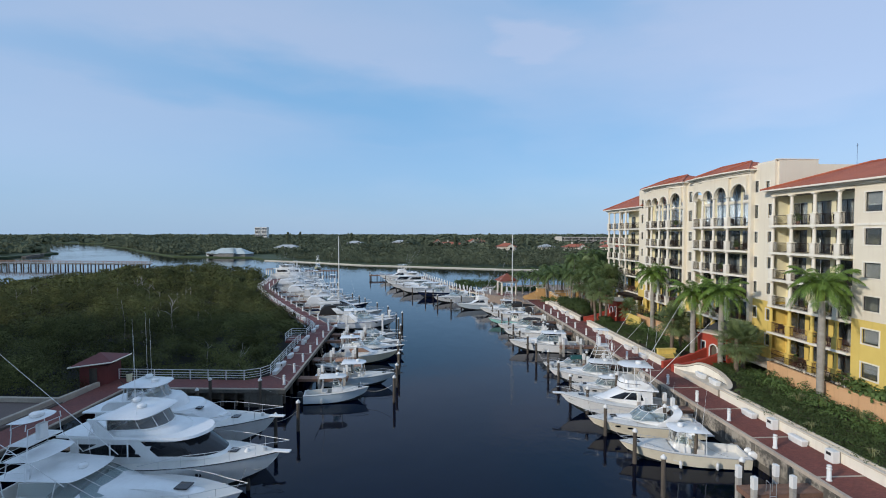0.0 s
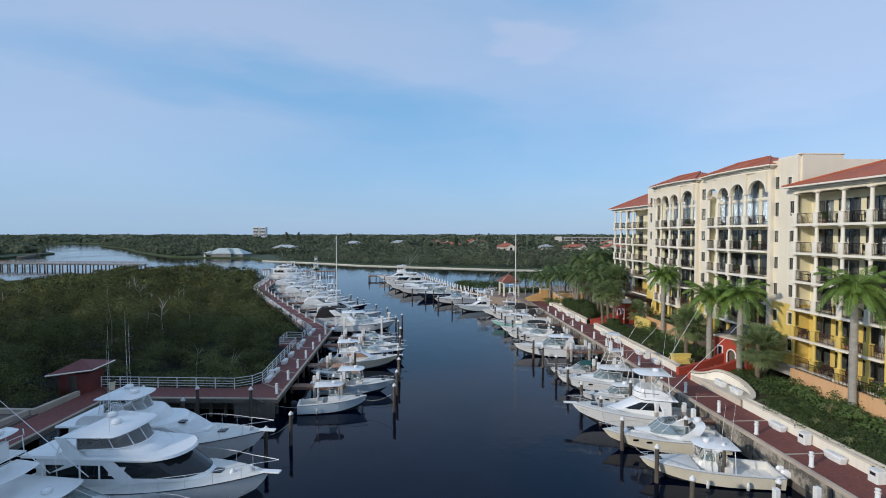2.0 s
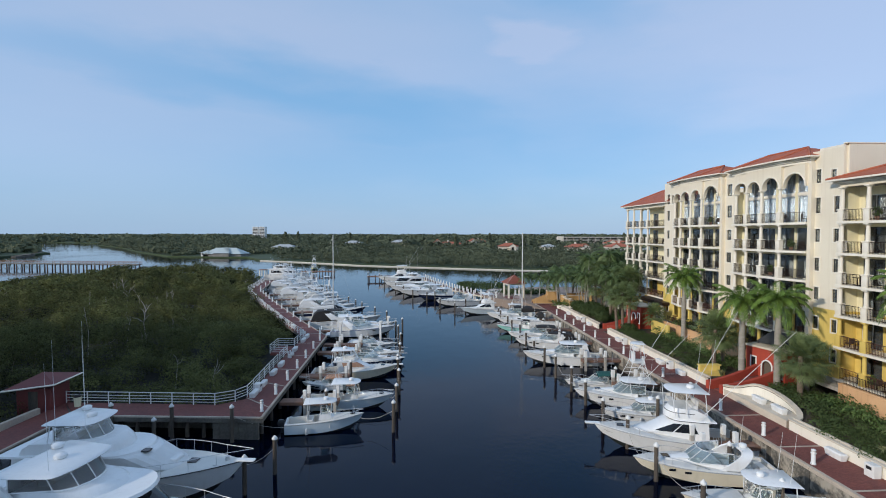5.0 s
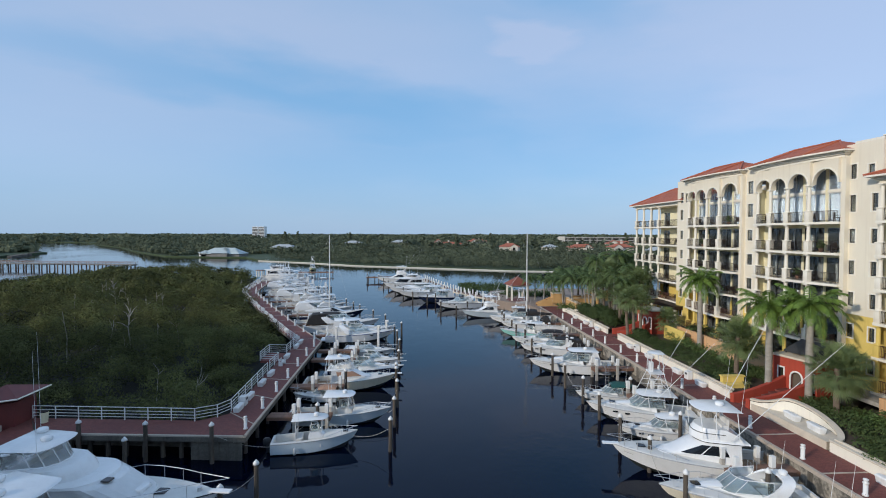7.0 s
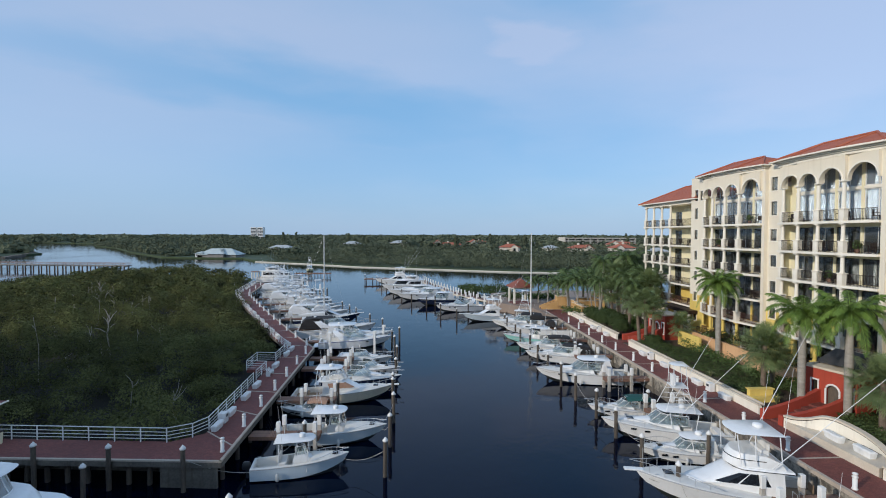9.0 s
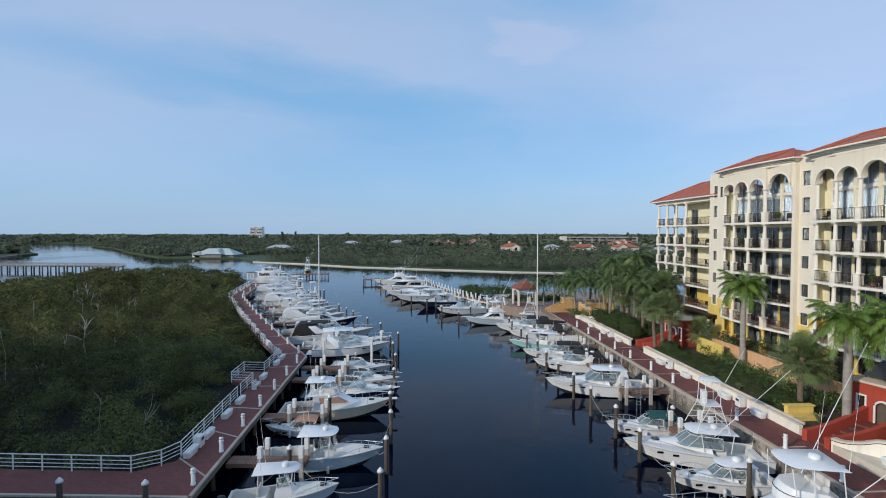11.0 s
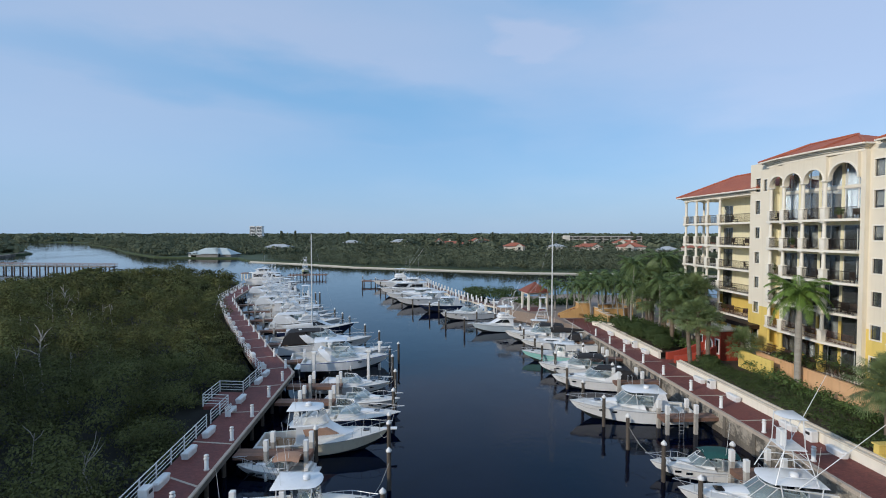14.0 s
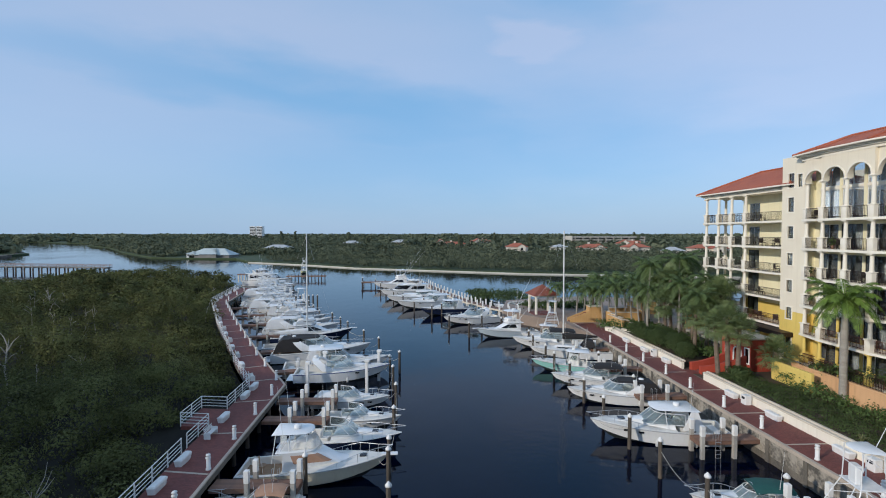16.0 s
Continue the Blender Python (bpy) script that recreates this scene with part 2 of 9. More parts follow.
def leaf_material(name, dark, light, gloss=0.45, scale=0.12, sheen=0.25, single=0.65, span=(0.45, 1.3)):
    """Leaves: colour from leaf to leaf, and drifting over the stand."""
    mt = bpy.data.materials.new(name)
    mt.use_nodes = True
    nt = mt.node_tree
    b = nt.nodes["Principled BSDF"]
    n, link = nt.nodes.new, nt.links.new
    tc, no, ge, mx, ad, mr = (n("ShaderNodeTexCoord"), n("ShaderNodeTexNoise"), n("ShaderNodeNewGeometry"), n("ShaderNodeMix"), n("ShaderNodeMath"), n("ShaderNodeMapRange"))
    no.inputs["Scale"].default_value, no.inputs["Detail"].default_value = scale, 4
    link(tc.outputs["Object"], no.inputs["Vector"])
    ad.operation = "ADD"
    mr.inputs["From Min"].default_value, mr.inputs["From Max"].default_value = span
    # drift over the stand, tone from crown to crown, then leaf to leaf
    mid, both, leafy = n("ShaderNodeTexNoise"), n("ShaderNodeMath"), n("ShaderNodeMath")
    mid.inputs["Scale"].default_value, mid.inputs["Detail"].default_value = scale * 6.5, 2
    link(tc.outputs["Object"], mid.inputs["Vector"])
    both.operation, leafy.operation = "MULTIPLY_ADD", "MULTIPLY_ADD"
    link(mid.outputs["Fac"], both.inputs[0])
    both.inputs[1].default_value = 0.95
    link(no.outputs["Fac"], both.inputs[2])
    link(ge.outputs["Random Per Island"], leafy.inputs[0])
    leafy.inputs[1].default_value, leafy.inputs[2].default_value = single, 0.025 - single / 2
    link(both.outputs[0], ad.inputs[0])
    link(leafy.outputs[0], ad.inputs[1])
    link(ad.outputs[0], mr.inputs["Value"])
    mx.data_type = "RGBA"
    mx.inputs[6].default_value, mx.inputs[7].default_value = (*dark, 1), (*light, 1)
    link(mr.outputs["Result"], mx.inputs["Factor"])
    link(mx.outputs[2], b.inputs["Base Color"])
    b.inputs["Roughness"].default_value = gloss
    b.inputs["Specular IOR Level"].default_value = sheen
    tr, ms, out = n("ShaderNodeBsdfTranslucent"), n("ShaderNodeMixShader"), nt.nodes["Material Output"]
    link(mx.outputs[2], tr.inputs["Color"])
    ms.inputs["Fac"].default_value = 0.25
    link(b.outputs["BSDF"], ms.inputs[1])
    link(tr.outputs["BSDF"], ms.inputs[2])
    link(ms.outputs["Shader"], out.inputs["Surface"])
    return mt


def glass_material(name, tint=(0.55, 0.62, 0.66), rough=0.03, clear=0.9):
    mt = bpy.data.materials.new(name)
    mt.use_nodes = True
    b = mt.node_tree.nodes["Principled BSDF"]
    b.inputs["Base Color"].default_value = (*tint, 1)
    b.inputs["Roughness"].default_value, b.inputs["IOR"].default_value = rough, 1.45
    b.inputs["Transmission Weight"].default_value = clear
    return mt


def water_material():
    mt = bpy.data.materials.new("water")
    mt.use_nodes = True
    nt = mt.node_tree
    b = nt.nodes["Principled BSDF"]
    n, link = nt.nodes.new, nt.links.new
    tc, mp = n("ShaderNodeTexCoord"), n("ShaderNodeMapping")
    mp.inputs["Scale"].default_value = (1.0, 0.6, 1.0)
    link(tc.outputs["Object"], mp.inputs["Vector"])
    big, small, patch = n("ShaderNodeTexNoise"), n("ShaderNodeTexNoise"), n("ShaderNodeTexNoise")
    big.inputs["Scale"].default_value, big.inputs["Detail"].default_value = 0.35, 3
    small.inputs["Scale"].default_value, small.inputs["Detail"].default_value = 2.6, 3
    patch.inputs["Scale"].default_value, patch.inputs["Detail"].default_value = 0.03, 3
    for t in (big, small, patch):
        link(mp.outputs["Vector"], t.inputs["Vector"])
    # breeze patches: ripples stronger in some places than in others
    pr, pm, sm = n("ShaderNodeMapRange"), n("ShaderNodeMath"), n("ShaderNodeMath")
    pr.inputs["From Min"].default_value, pr.inputs["From Max"].default_value = 0.45, 0.75
    pr.inputs["To Min"].default_value, pr.inputs["To Max"].default_value = 0.12, 1.0
    pm.operation, sm.operation = "MULTIPLY", "ADD"
    link(patch.outputs["Fac"], pr.inputs["Value"])
    link(small.outputs["Fac"], pm.inputs[0])
    link(pr.outputs["Result"], pm.inputs[1])
    link(big.outputs["Fac"], sm.inputs[0])
    link(pm.outputs[0], sm.inputs[1])
    bp = n("ShaderNodeBump")
    bp.inputs["Strength"].default_value, bp.inputs["Distance"].default_value = 0.6, 0.045
    link(sm.outputs[0], bp.inputs["Height"])
    link(bp.outputs["Normal"], b.inputs["Normal"])
    b.inputs["Base Color"].default_value = (0.0003, 0.0020, 0.0100, 1)
    b.inputs["Roughness"].default_value, b.inputs["IOR"].default_value = 0.05, 1.33
    b.inputs["Specular IOR Level"].default_value, b.inputs["Specular Tint"].default_value = 0.30, (0.20, 0.58, 1.0, 1)
    return mt


def tile_material():
    """Clay barrel tiles: colour from course to course, relief in ribs down the slope."""
    mt = material("clay_roof_tile", (0.46, 0.13, 0.055), (0.30, 0.075, 0.04), 0.7, scale=0.5, fine=3.5, bump=0.0, contrast=(0.3, 0.7))
    nt = mt.node_tree
    n, link, b = nt.nodes.new, nt.links.new, nt.nodes["Principled BSDF"]
    tc, wv = n("ShaderNodeTexCoord"), n("ShaderNodeTexWave")
    wv.bands_direction = "Y"
    wv.inputs["Scale"].default_value, wv.inputs["Distortion"].default_value = 1.25, 0.15
    link(tc.outputs["Object"], wv.inputs["Vector"])
    wx, ad = n("ShaderNodeTexWave"), n("ShaderNodeMath")
    wx.bands_direction = "X"
    wx.inputs["Scale"].default_value, wx.inputs["Distortion"].default_value = 0.9, 0.3
    wx.wave_profile = "SAW"
    link(tc.outputs["Object"], wx.inputs["Vector"])
    ad.operation = "MULTIPLY_ADD"
    ad.inputs[1].default_value = 0.35
    link(wx.outputs["Fac"], ad.inputs[0])
    link(wv.outputs["Fac"], ad.inputs[2])
    bp = n("ShaderNodeBump")
    bp.inputs["Strength"].default_value, bp.inputs["Distance"].default_value = 0.7, 0.05
    link(ad.outputs[0], bp.inputs["Height"])
    link(bp.outputs["Normal"], b.inputs["Normal"])
    return mt


CREAM = material("cream_stucco", (0.80, 0.73, 0.58), (0.74, 0.66, 0.52), 0.85, scale=0.35, fine=14, bump=0.25, streak=0.18)
CREAM_TRIM = material("cream_trim_stucco", (0.84, 0.79, 0.67), (0.78, 0.72, 0.61), 0.8, scale=0.6, fine=18, bump=0.2, streak=0.3)
YELLOW = material("ochre_yellow_stucco", (0.74, 0.56, 0.15), (0.66, 0.48, 0.12), 0.85, scale=0.4, fine=14, bump=0.25, streak=0.4)
PALE_YELLOW = material("pale_yellow_stucco", (0.81, 0.75, 0.52), (0.75, 0.68, 0.45), 0.85, scale=0.4, fine=14, bump=0.2, streak=0.3)
PEACH = material("peach_stucco", (0.72, 0.44, 0.23), (0.62, 0.36, 0.18), 0.85, scale=0.4, fine=14, bump=0.25, streak=0.5)
ORANGE = material("orange_stucco", (0.60, 0.37, 0.15), (0.50, 0.29, 0.11), 0.85, scale=0.5, fine=14, bump=0.25, streak=0.4)
RED_STUCCO = material("red_stucco", (0.40, 0.060, 0.030), (0.31, 0.042, 0.024), 0.8, scale=0.5, fine=14, bump=0.25, streak=0.4)
TILE = tile_material()
IRON = material("dark_iron", (0.030, 0.022, 0.020), (0.05, 0.03, 0.024), 0.5, 0.6, scale=6, bump=0.05)
WINDOW_FRAME = material("dark_bronze_frame", (0.045, 0.040, 0.038), None, 0.4, 0.5, scale=5, bump=0.03)
WHITE_FRAME = material("white_frame", (0.74, 0.72, 0.68), None, 0.5, scale=4, bump=0.03)
GLASS = glass_material("window_glass", (0.32, 0.36, 0.38))
GLASS_PALE = glass_material("pale_window_glass", (0.74, 0.80, 0.84))
# sheer cloth whose pale blue also imitates sky reflected in the arch glazing
SHEER = material("white_sheer_curtain", (0.56, 0.60, 0.64), (0.40, 0.44, 0.49), 0.9, scale=0.9, fine=10, bump=0.2, stretch=(5, 5, 0.25))
CURTAIN = material("curtain_cloth", (0.62, 0.60, 0.56), (0.5, 0.48, 0.46), 0.9, scale=1.2, fine=12, bump=0.2, stretch=(6, 6, 0.3))
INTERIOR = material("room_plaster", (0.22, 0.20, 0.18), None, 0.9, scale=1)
PAVER = brick_material("red_clay_paver", (0.205, 0.060, 0.045), (0.145, 0.042, 0.035), (0.6, 0.6, 0.6), 0.22, 0.11)
CONCRETE = material("weathered_concrete", (0.46, 0.43, 0.38), (0.30, 0.28, 0.25), 0.85, scale=0.5, fine=9, bump=0.4, streak=0.7)
PALE_CAP = material("cream_concrete_cap", (0.66, 0.58, 0.46), (0.54, 0.46, 0.36), 0.8, scale=0.6, fine=10, bump=0.3)
KERB = material("worn_kerb_concrete", (0.50, 0.42, 0.33), (0.36, 0.30, 0.25), 0.85, scale=0.7, fine=9, bump=0.35)
WALL_FACE = material("mottled_seawall_face", (0.36, 0.32, 0.26), (0.10, 0.09, 0.075), 0.9, scale=0.9, fine=5, bump=0.6, streak=0.9, contrast=(0.42, 0.58))
SEAWALL = material("stained_seawall", (0.18, 0.158, 0.128), (0.08, 0.073, 0.062), 0.9, scale=0.5, fine=6, bump=0.5, streak=0.9)
WHITE_PAINT = material("white_paint", (0.78, 0.77, 0.74), (0.70, 0.69, 0.66), 0.5, scale=1.5, fine=16, bump=0.08, streak=0.25)
PILE_WOOD = material("pile_wood", (0.12, 0.095, 0.07), (0.05, 0.042, 0.035), 0.85, scale=1.5, fine=14, bump=0.5, stretch=(1, 1, 0.2), vary=0.2)
DECK_WOOD = material("brown_deck_wood", (0.24, 0.13, 0.085), (0.15, 0.085, 0.06), 0.75, scale=1.2, fine=10, bump=0.4, stretch=(1, 8, 1), vary=0.1)
MULCH = material("brown_mulch", (0.075, 0.052, 0.034), (0.045, 0.034, 0.022), 0.95, scale=0.5, fine=9, bump=0.6)
SOIL = material("dark_soil", (0.020, 0.018, 0.012), (0.010, 0.009, 0.007), 1.0, scale=0.3, fine=5, bump=0.6)
LAWN = material("lawn", (0.050, 0.075, 0.026), (0.030, 0.048, 0.018), 0.9, scale=0.15, fine=6, bump=0.5)
SAND = material("pale_sand", (0.60, 0.58, 0.51), (0.46, 0.44, 0.38), 0.95, scale=0.12, fine=4, bump=0.3)
WATER = water_material()

# ---- water, land, quays ----
DECK = 1.9   # height of both promenades over the water
RIGHT = pose(22.9, 34.4, 0, 0, 0, 5.71)   # east quay: x inland from its edge, y along it


def right_xy(lx, ly):
    p = RIGHT @ Vector((lx, ly, 0))
    return p.x, p.y


def offset_line(pts, d):
    """The polyline moved d to its left."""
    out = []
    for i, p in enumerate(pts):
        a = Vector(pts[max(i - 1, 0)]).to_2d() if i else Vector(p).to_2d()
        b = Vector(p).to_2d()
        c = Vector(pts[min(i + 1, len(pts) - 1)]).to_2d()
        n = Vector((0.0, 0.0))
        for q, r in ((a, b), (b, c)):
            if (r - q).length > 1e-6:
                e = (r - q).normalized()
                n += Vector((-e.y, e.x))
        n.normalize()
        k = 1.0
        if i and i < len(pts) - 1:
            e = (b - a).normalized()
            k = 1 / max(0.5, n.dot(Vector((-e.y, e.x))))
        out.append((b.x + n.x * d * k, b.y + n.y * d * k))
    return out


def strip(geo, left, right, z0, z1):
    """A slab between two polylines of equal count."""
    for i in range(len(left) - 1):
        geo.prism([right[i], right[i + 1], left[i + 1], left[i]], z0, z1)
    return geo


water = solid("water", Geo().add([(-4800, -300, 0), (4800, -300, 0), (4800, 4900, 0), (-4800, 4900, 0)], [(0, 1, 2, 3)]), WATER,
              "calm dark blue water of the marina basin", "water", kind="structure")
ground = solid("ground", Geo().add([(-4900, -400, -3.5), (4900, -400, -3.5), (4900, 4950, -3.5), (-4900, 4950, -3.5)], [(0, 1, 2, 3)]), SOIL,
               "muddy bed under the water", "ground", kind="structure")

# west promenade: channel edge and its far run to the north-west
WEST_EDGE = [(-17.1, 46.4), (-19.2, 64.4), (-20.9, 79.0), (-27.4, 89.0), (-42.1, 113.3), (-55.0, 135.8), (-62.2, 163.0)]
WEST_BACK = offset_line(WEST_EDGE, 3.3)
WEST_BACK[0] = (-20.4, 49.4)
PIER_S, PIER_N = [(-33.2, 46.1), (-17.1, 46.4)], [(-36.5, 49.3), (-20.4, 49.4)]
QUAY_SW_E, QUAY_SW_W = [(-31.6, 20.0), (-33.2, 46.1)], [(-34.9, 20.0), (-36.5, 49.3)]


def quay_strip(name, west, east, label, sink=0.0):
    """Paved strip on piles: slab, paving, kerb on the water side."""
    q = thing(name, label, "pavement", kind="structure")
    part("slab", strip(Geo(), west, east, DECK - 0.42, DECK - 0.06), SEAWALL, q)
    part("paving", strip(Geo(), west, offset_line(east, 0.20), DECK - 0.06, DECK - sink), PAVER, q, "red clay brick pavers")
    part("kerb", strip(Geo(), offset_line(east, 0.197), east, DECK - 0.058, DECK + 0.05), KERB, q, "pale concrete kerb")
    return q


west_walk = quay_strip("pavement_west", WEST_BACK, WEST_EDGE, "red brick promenade on piles beside the mangroves")
pier_walk = quay_strip("pavement_pier", [PIER_N[0], PIER_N[1]], [PIER_S[0], PIER_S[1]], "red brick walkway linking both quays", 0.004)
sw_walk = quay_strip("pavement_southwest", QUAY_SW_W, QUAY_SW_E, "red brick walkway beside the yacht berths")


def pave_bands(owner, west, east, step):
    """Pale bands across the bricks, one part each."""
    for i in range(len(east) - 1):
        a, b = Vector(east[i]), Vector(east[i + 1])
        c, d = Vector(west[i]), Vector(west[i + 1])
        n = max(1, round((b - a).length / step))
        for k in range(n):
            t = (k + 0.4) / n
            p, q = a.lerp(b, t), c.lerp(d, t)
            e = (b - a).normalized() * 0.09
            r = (q - p).normalized()
            p = p + r * 0.3
            g = Geo().prism([tuple(p - e), tuple(p + e), tuple(q + e), tuple(q - e)], DECK - 0.02, DECK + 0.006)
            part("pale_band", g, KERB, owner)


pave_bands(west_walk, WEST_BACK, WEST_EDGE, 6.1)
part("corner_paving", Geo().prism([(-22.5, 46.6), (-17.35, 46.6), (-17.6, 49.0), (-20.6, 51.0), (-22.5, 49.3)], DECK - 0.1, DECK - 0.009), PAVER, pier_walk)
for k in range(11):  # supporting piles and the closed bay under the corner
    x = -18.0 - k * 1.45
    part("pile", Geo().tube([(x, 46.9, -3), (x, 46.9, DECK - 0.4)], 0.17, 8), PILE_WOOD, pier_walk)
# dark panel added behind the piles to stand for the shade below the deck
part("crosswall", Geo().box(-36.0, -21.5, 48.7, 48.9, -1.0, DECK - 0.43), SEAWALL, pier_walk, "dark stained wall under the walkway")
part("crosswall", Geo().box(-21.4, -17.5, 46.55, 46.75, -1.0, DECK - 0.42), SEAWALL, pier_walk, "stained concrete wall under the corner")
for i in range(len(WEST_EDGE) - 1):
    a, b = Vector(WEST_EDGE[i]), Vector(WEST_EDGE[i + 1])
    for k in range(int((b - a).length / 3.0)):
        p = a.lerp(b, (k + 0.5) * 3.0 / (b - a).length)
        part("pile", Geo().tube([(p.x - 0.5, p.y, -3), (p.x - 0.5, p.y, DECK - 0.4)], 0.16, 8), PILE_WOOD, west_walk)

PLAZA_STONE = material("brown_paving", (0.17, 0.125, 0.105), (0.12, 0.09, 0.078), 0.85, scale=0.4, fine=6, bump=0.4)
# mangrove island west of the promenade
ISLAND = [(-21.5, 51.0), (-24.0, 64.0), (-25.6, 80.5), (-33, 92), (-59.5, 137.5), (-66, 162), (-80, 190), (-108, 208), (-132, 214), (-150, 226), (-160, 232),
          (-166, 224), (-150, 190), (-156, 152), (-215, 110), (-320, 90), (-320, -80), (-46, -80), (-46, 20), (-37, 20), (-37, 49.5)]
isl = Geo()
isl.loft([[(x, y, -3.4) for x, y in ISLAND], [(x, y, 0.35) for x, y in ISLAND]])
solid("ground_island", isl, SOIL, "dark mangrove mud of the island", "ground", kind="structure")
plaza = Geo().prism([(-60, -20), (-35.2, -20), (-36.4, 41.9), (-60, 41.9)], 0.36, DECK - 0.005)
solid("pavement_plaza", plaza, PLAZA_STONE, "dull brown paved terrace beside the small kiosk", "pavement", kind="structure")
cop = Geo()
cop.box(-37.1, -36.75, 20, 41.5, DECK, DECK + 0.45, 0.03)
cop.box(-52, -36.75, 41.5, 41.85, DECK, DECK + 0.45, 0.03)
cop.box(-36.745, -36.4, 41.5, 46.6, DECK - 0.5, DECK + 0.45, 0.03)
solid("wall_plaza", cop, KERB, "low cream coping wall of the terrace", "wall", kind="structure")

# east quay, in its own frame
east = Geo()
east.box(-0.02, 60, -60, 71, -3.2, DECK - 0.06)
east_land = part("ground_east", east, SEAWALL, None, "quay wall of stained concrete", m=RIGHT)
tagged(east_land, "stained concrete seawall and land of the east quay", "ground", kind="structure")
east_walk = thing("pavement_east", "red brick promenade along the east quay", "pavement", kind="structure", m=RIGHT)
part("paving", Geo().box(0.18, 3.35, -60, 80, DECK - 0.06, DECK), PAVER, east_walk, "red clay brick pavers")
part("kerb", Geo().box(-0.08, 0.177, -60, 80, DECK - 0.20, DECK + 0.05), KERB, east_walk, "pale concrete kerb")
for k in range(17):
    y = -34.4 + k * 6.1
    part("pale_band", Geo().box(0.2, 3.33, y, y + 0.17, DECK - 0.02, DECK + 0.006), KERB, east_walk)
for k in range(30):  # seawall buttress ribs
    y = -38 + k * 3.6
    part("rib", Geo().box(-0.14, -0.022, y, y + 0.35, -1.0, DECK - 0.21), SEAWALL, east_walk)
    part("wall_panel", Geo().box(-0.07, -0.021, y + 0.352, y + 3.598, 0.55, DECK - 0.205), WALL_FACE, east_walk, "stained mottled concrete")

# garden wall with coping, along the promenade's inland side
gw = thing("wall_garden", "low cream garden wall with a sloped coping", "wall", kind="structure", m=RIGHT)
for a, b in ((-60, 11.4), (22.6, 48.2), (52.4, 72.5)):
    part("wall_run", Geo().box(3.36, 3.66, a, b, DECK - 0.3, DECK + 0.72), CREAM_TRIM, gw)
    part("coping", Geo().box(3.28, 3.60, a, b, DECK + 0.722, DECK + 0.84, 0.03), PALE_CAP, gw)
    part("joint_line", Geo().box(3.602, 3.64, a, b, DECK + 0.722, DECK + 0.80), IRON, gw, "dark joint along the coping")
    part("coping", Geo().box(3.642, 3.86, a, b, DECK + 0.722, DECK + 0.92, 0.03), PALE_CAP, gw)
bed = Geo()
for a, b in ((-60, 18.6), (22.7, 48.9), (53.0, 74)):
    bed.box(3.665, 11.0, a, b, DECK - 0.3, DECK + 0.55)
for a, b in ((18.602, 22.698), (48.902, 52.998)):
    bed.box(8.3, 11.0, a, b, DECK - 0.3, DECK + 0.548)
    bed.box(3.665, 8.298, a, b, DECK - 0.3, DECK - 0.03)
tagged(part("ground_bed", bed, MULCH, None, "", m=RIGHT), "planting bed of dark soil below the terrace", "ground", kind="structure")

# north quay head that closes the basin
HEAD = [right_xy(-0.02, 70.9), right_xy(60, 70.9), right_xy(60, 100), (24, 150), (6, 142), (4.0, 128.5), (8, 122), (13.0, 116.5)]
hd = Geo().prism(HEAD, -3.2, DECK - 0.012)
HEAD_STONE = material("tan_paving", (0.30, 0.23, 0.18), (0.22, 0.17, 0.135), 0.85, scale=0.4, fine=6, bump=0.4)
solid("ground_head", hd, HEAD_STONE, "paved quay head round the gazebo", "ground", kind="structure")

# far shore
FAR = [(4700, 120), (420, 170), (60, 229), (21, 235), (-56, 264), (-90, 287), (-128, 308), (-150, 338), (-188, 343), (-215, 352), (-290, 430), (-400, 560), (-511, 668), (-575, 775),
       (-760, 860), (-1250, 900), (-4700, 900), (-4700, 4880), (4700, 4880)]
solid("ground_far", Geo().prism(FAR, -3.3, 0.85), LAWN, "flat green land across the waterway", "ground", kind="structure")
WESTBANK = [(-4700, -200), (-330, -200), (-330, 230), (-322, 330), (-345, 400), (-430, 470), (-560, 600), (-700, 700), (-1200, 760), (-4700, 760)]
solid("ground_westbank", Geo().prism(list(reversed(WESTBANK))[::-1], -3.3, 1.0), LAWN, "wooded west bank of the river", "ground", kind="structure")
sea = Geo()
line = [(420, 169.5), (60, 228.5), (21, 234.5), (-56, 263.5), (-88, 285.5), (-127, 306)]
for a, b in zip(line, line[1:]):
    d = (Vector(b) - Vector(a)).normalized()
    nrm = Vector((-d.y, d.x)) * 0.7
    nrm = nrm if nrm.y < 0 else -nrm
    sea.prism([tuple(Vector(a) + nrm), tuple(Vector(a)), tuple(Vector(b)), tuple(Vector(b) + nrm)], -3.0, 0.5)
solid("wall_far_bank", sea, SAND, "pale concrete bulkhead along the far bank", "wall", kind="structure")

# unseen block added beyond the terrace to throw shade on the near west quay
SHADE_BLOCK = [(-70, -22), (-74, -2), (-78, 38), (-104, 36), (-116, 24), (-90, -45)]
nb = Geo().loft([[(x, y, z) for x, y in SHADE_BLOCK] for z in (0.3, 30)])
solid("wall_neighbour", nb, CREAM, "plain cream walls of the neighbouring building", "wall", kind="structure")

# ---- apartment building, in the frame of the east quay ----
FLOORS = [3.9, 6.85, 9.75, 12.6, 15.5, 18.4]   # finished floors
FX = 13.2                                      # front plane
SPLIT = 8.7                                    # ochre below, cream above
apartments = thing("apartment_building", "cream and ochre six-storey apartment building with red tile roofs", "building", m=RIGHT)


def split_at(u):
    """Height where ochre gives way to cream: higher on the southern block."""
    return 10.0 if u < 21.5 else SPLIT


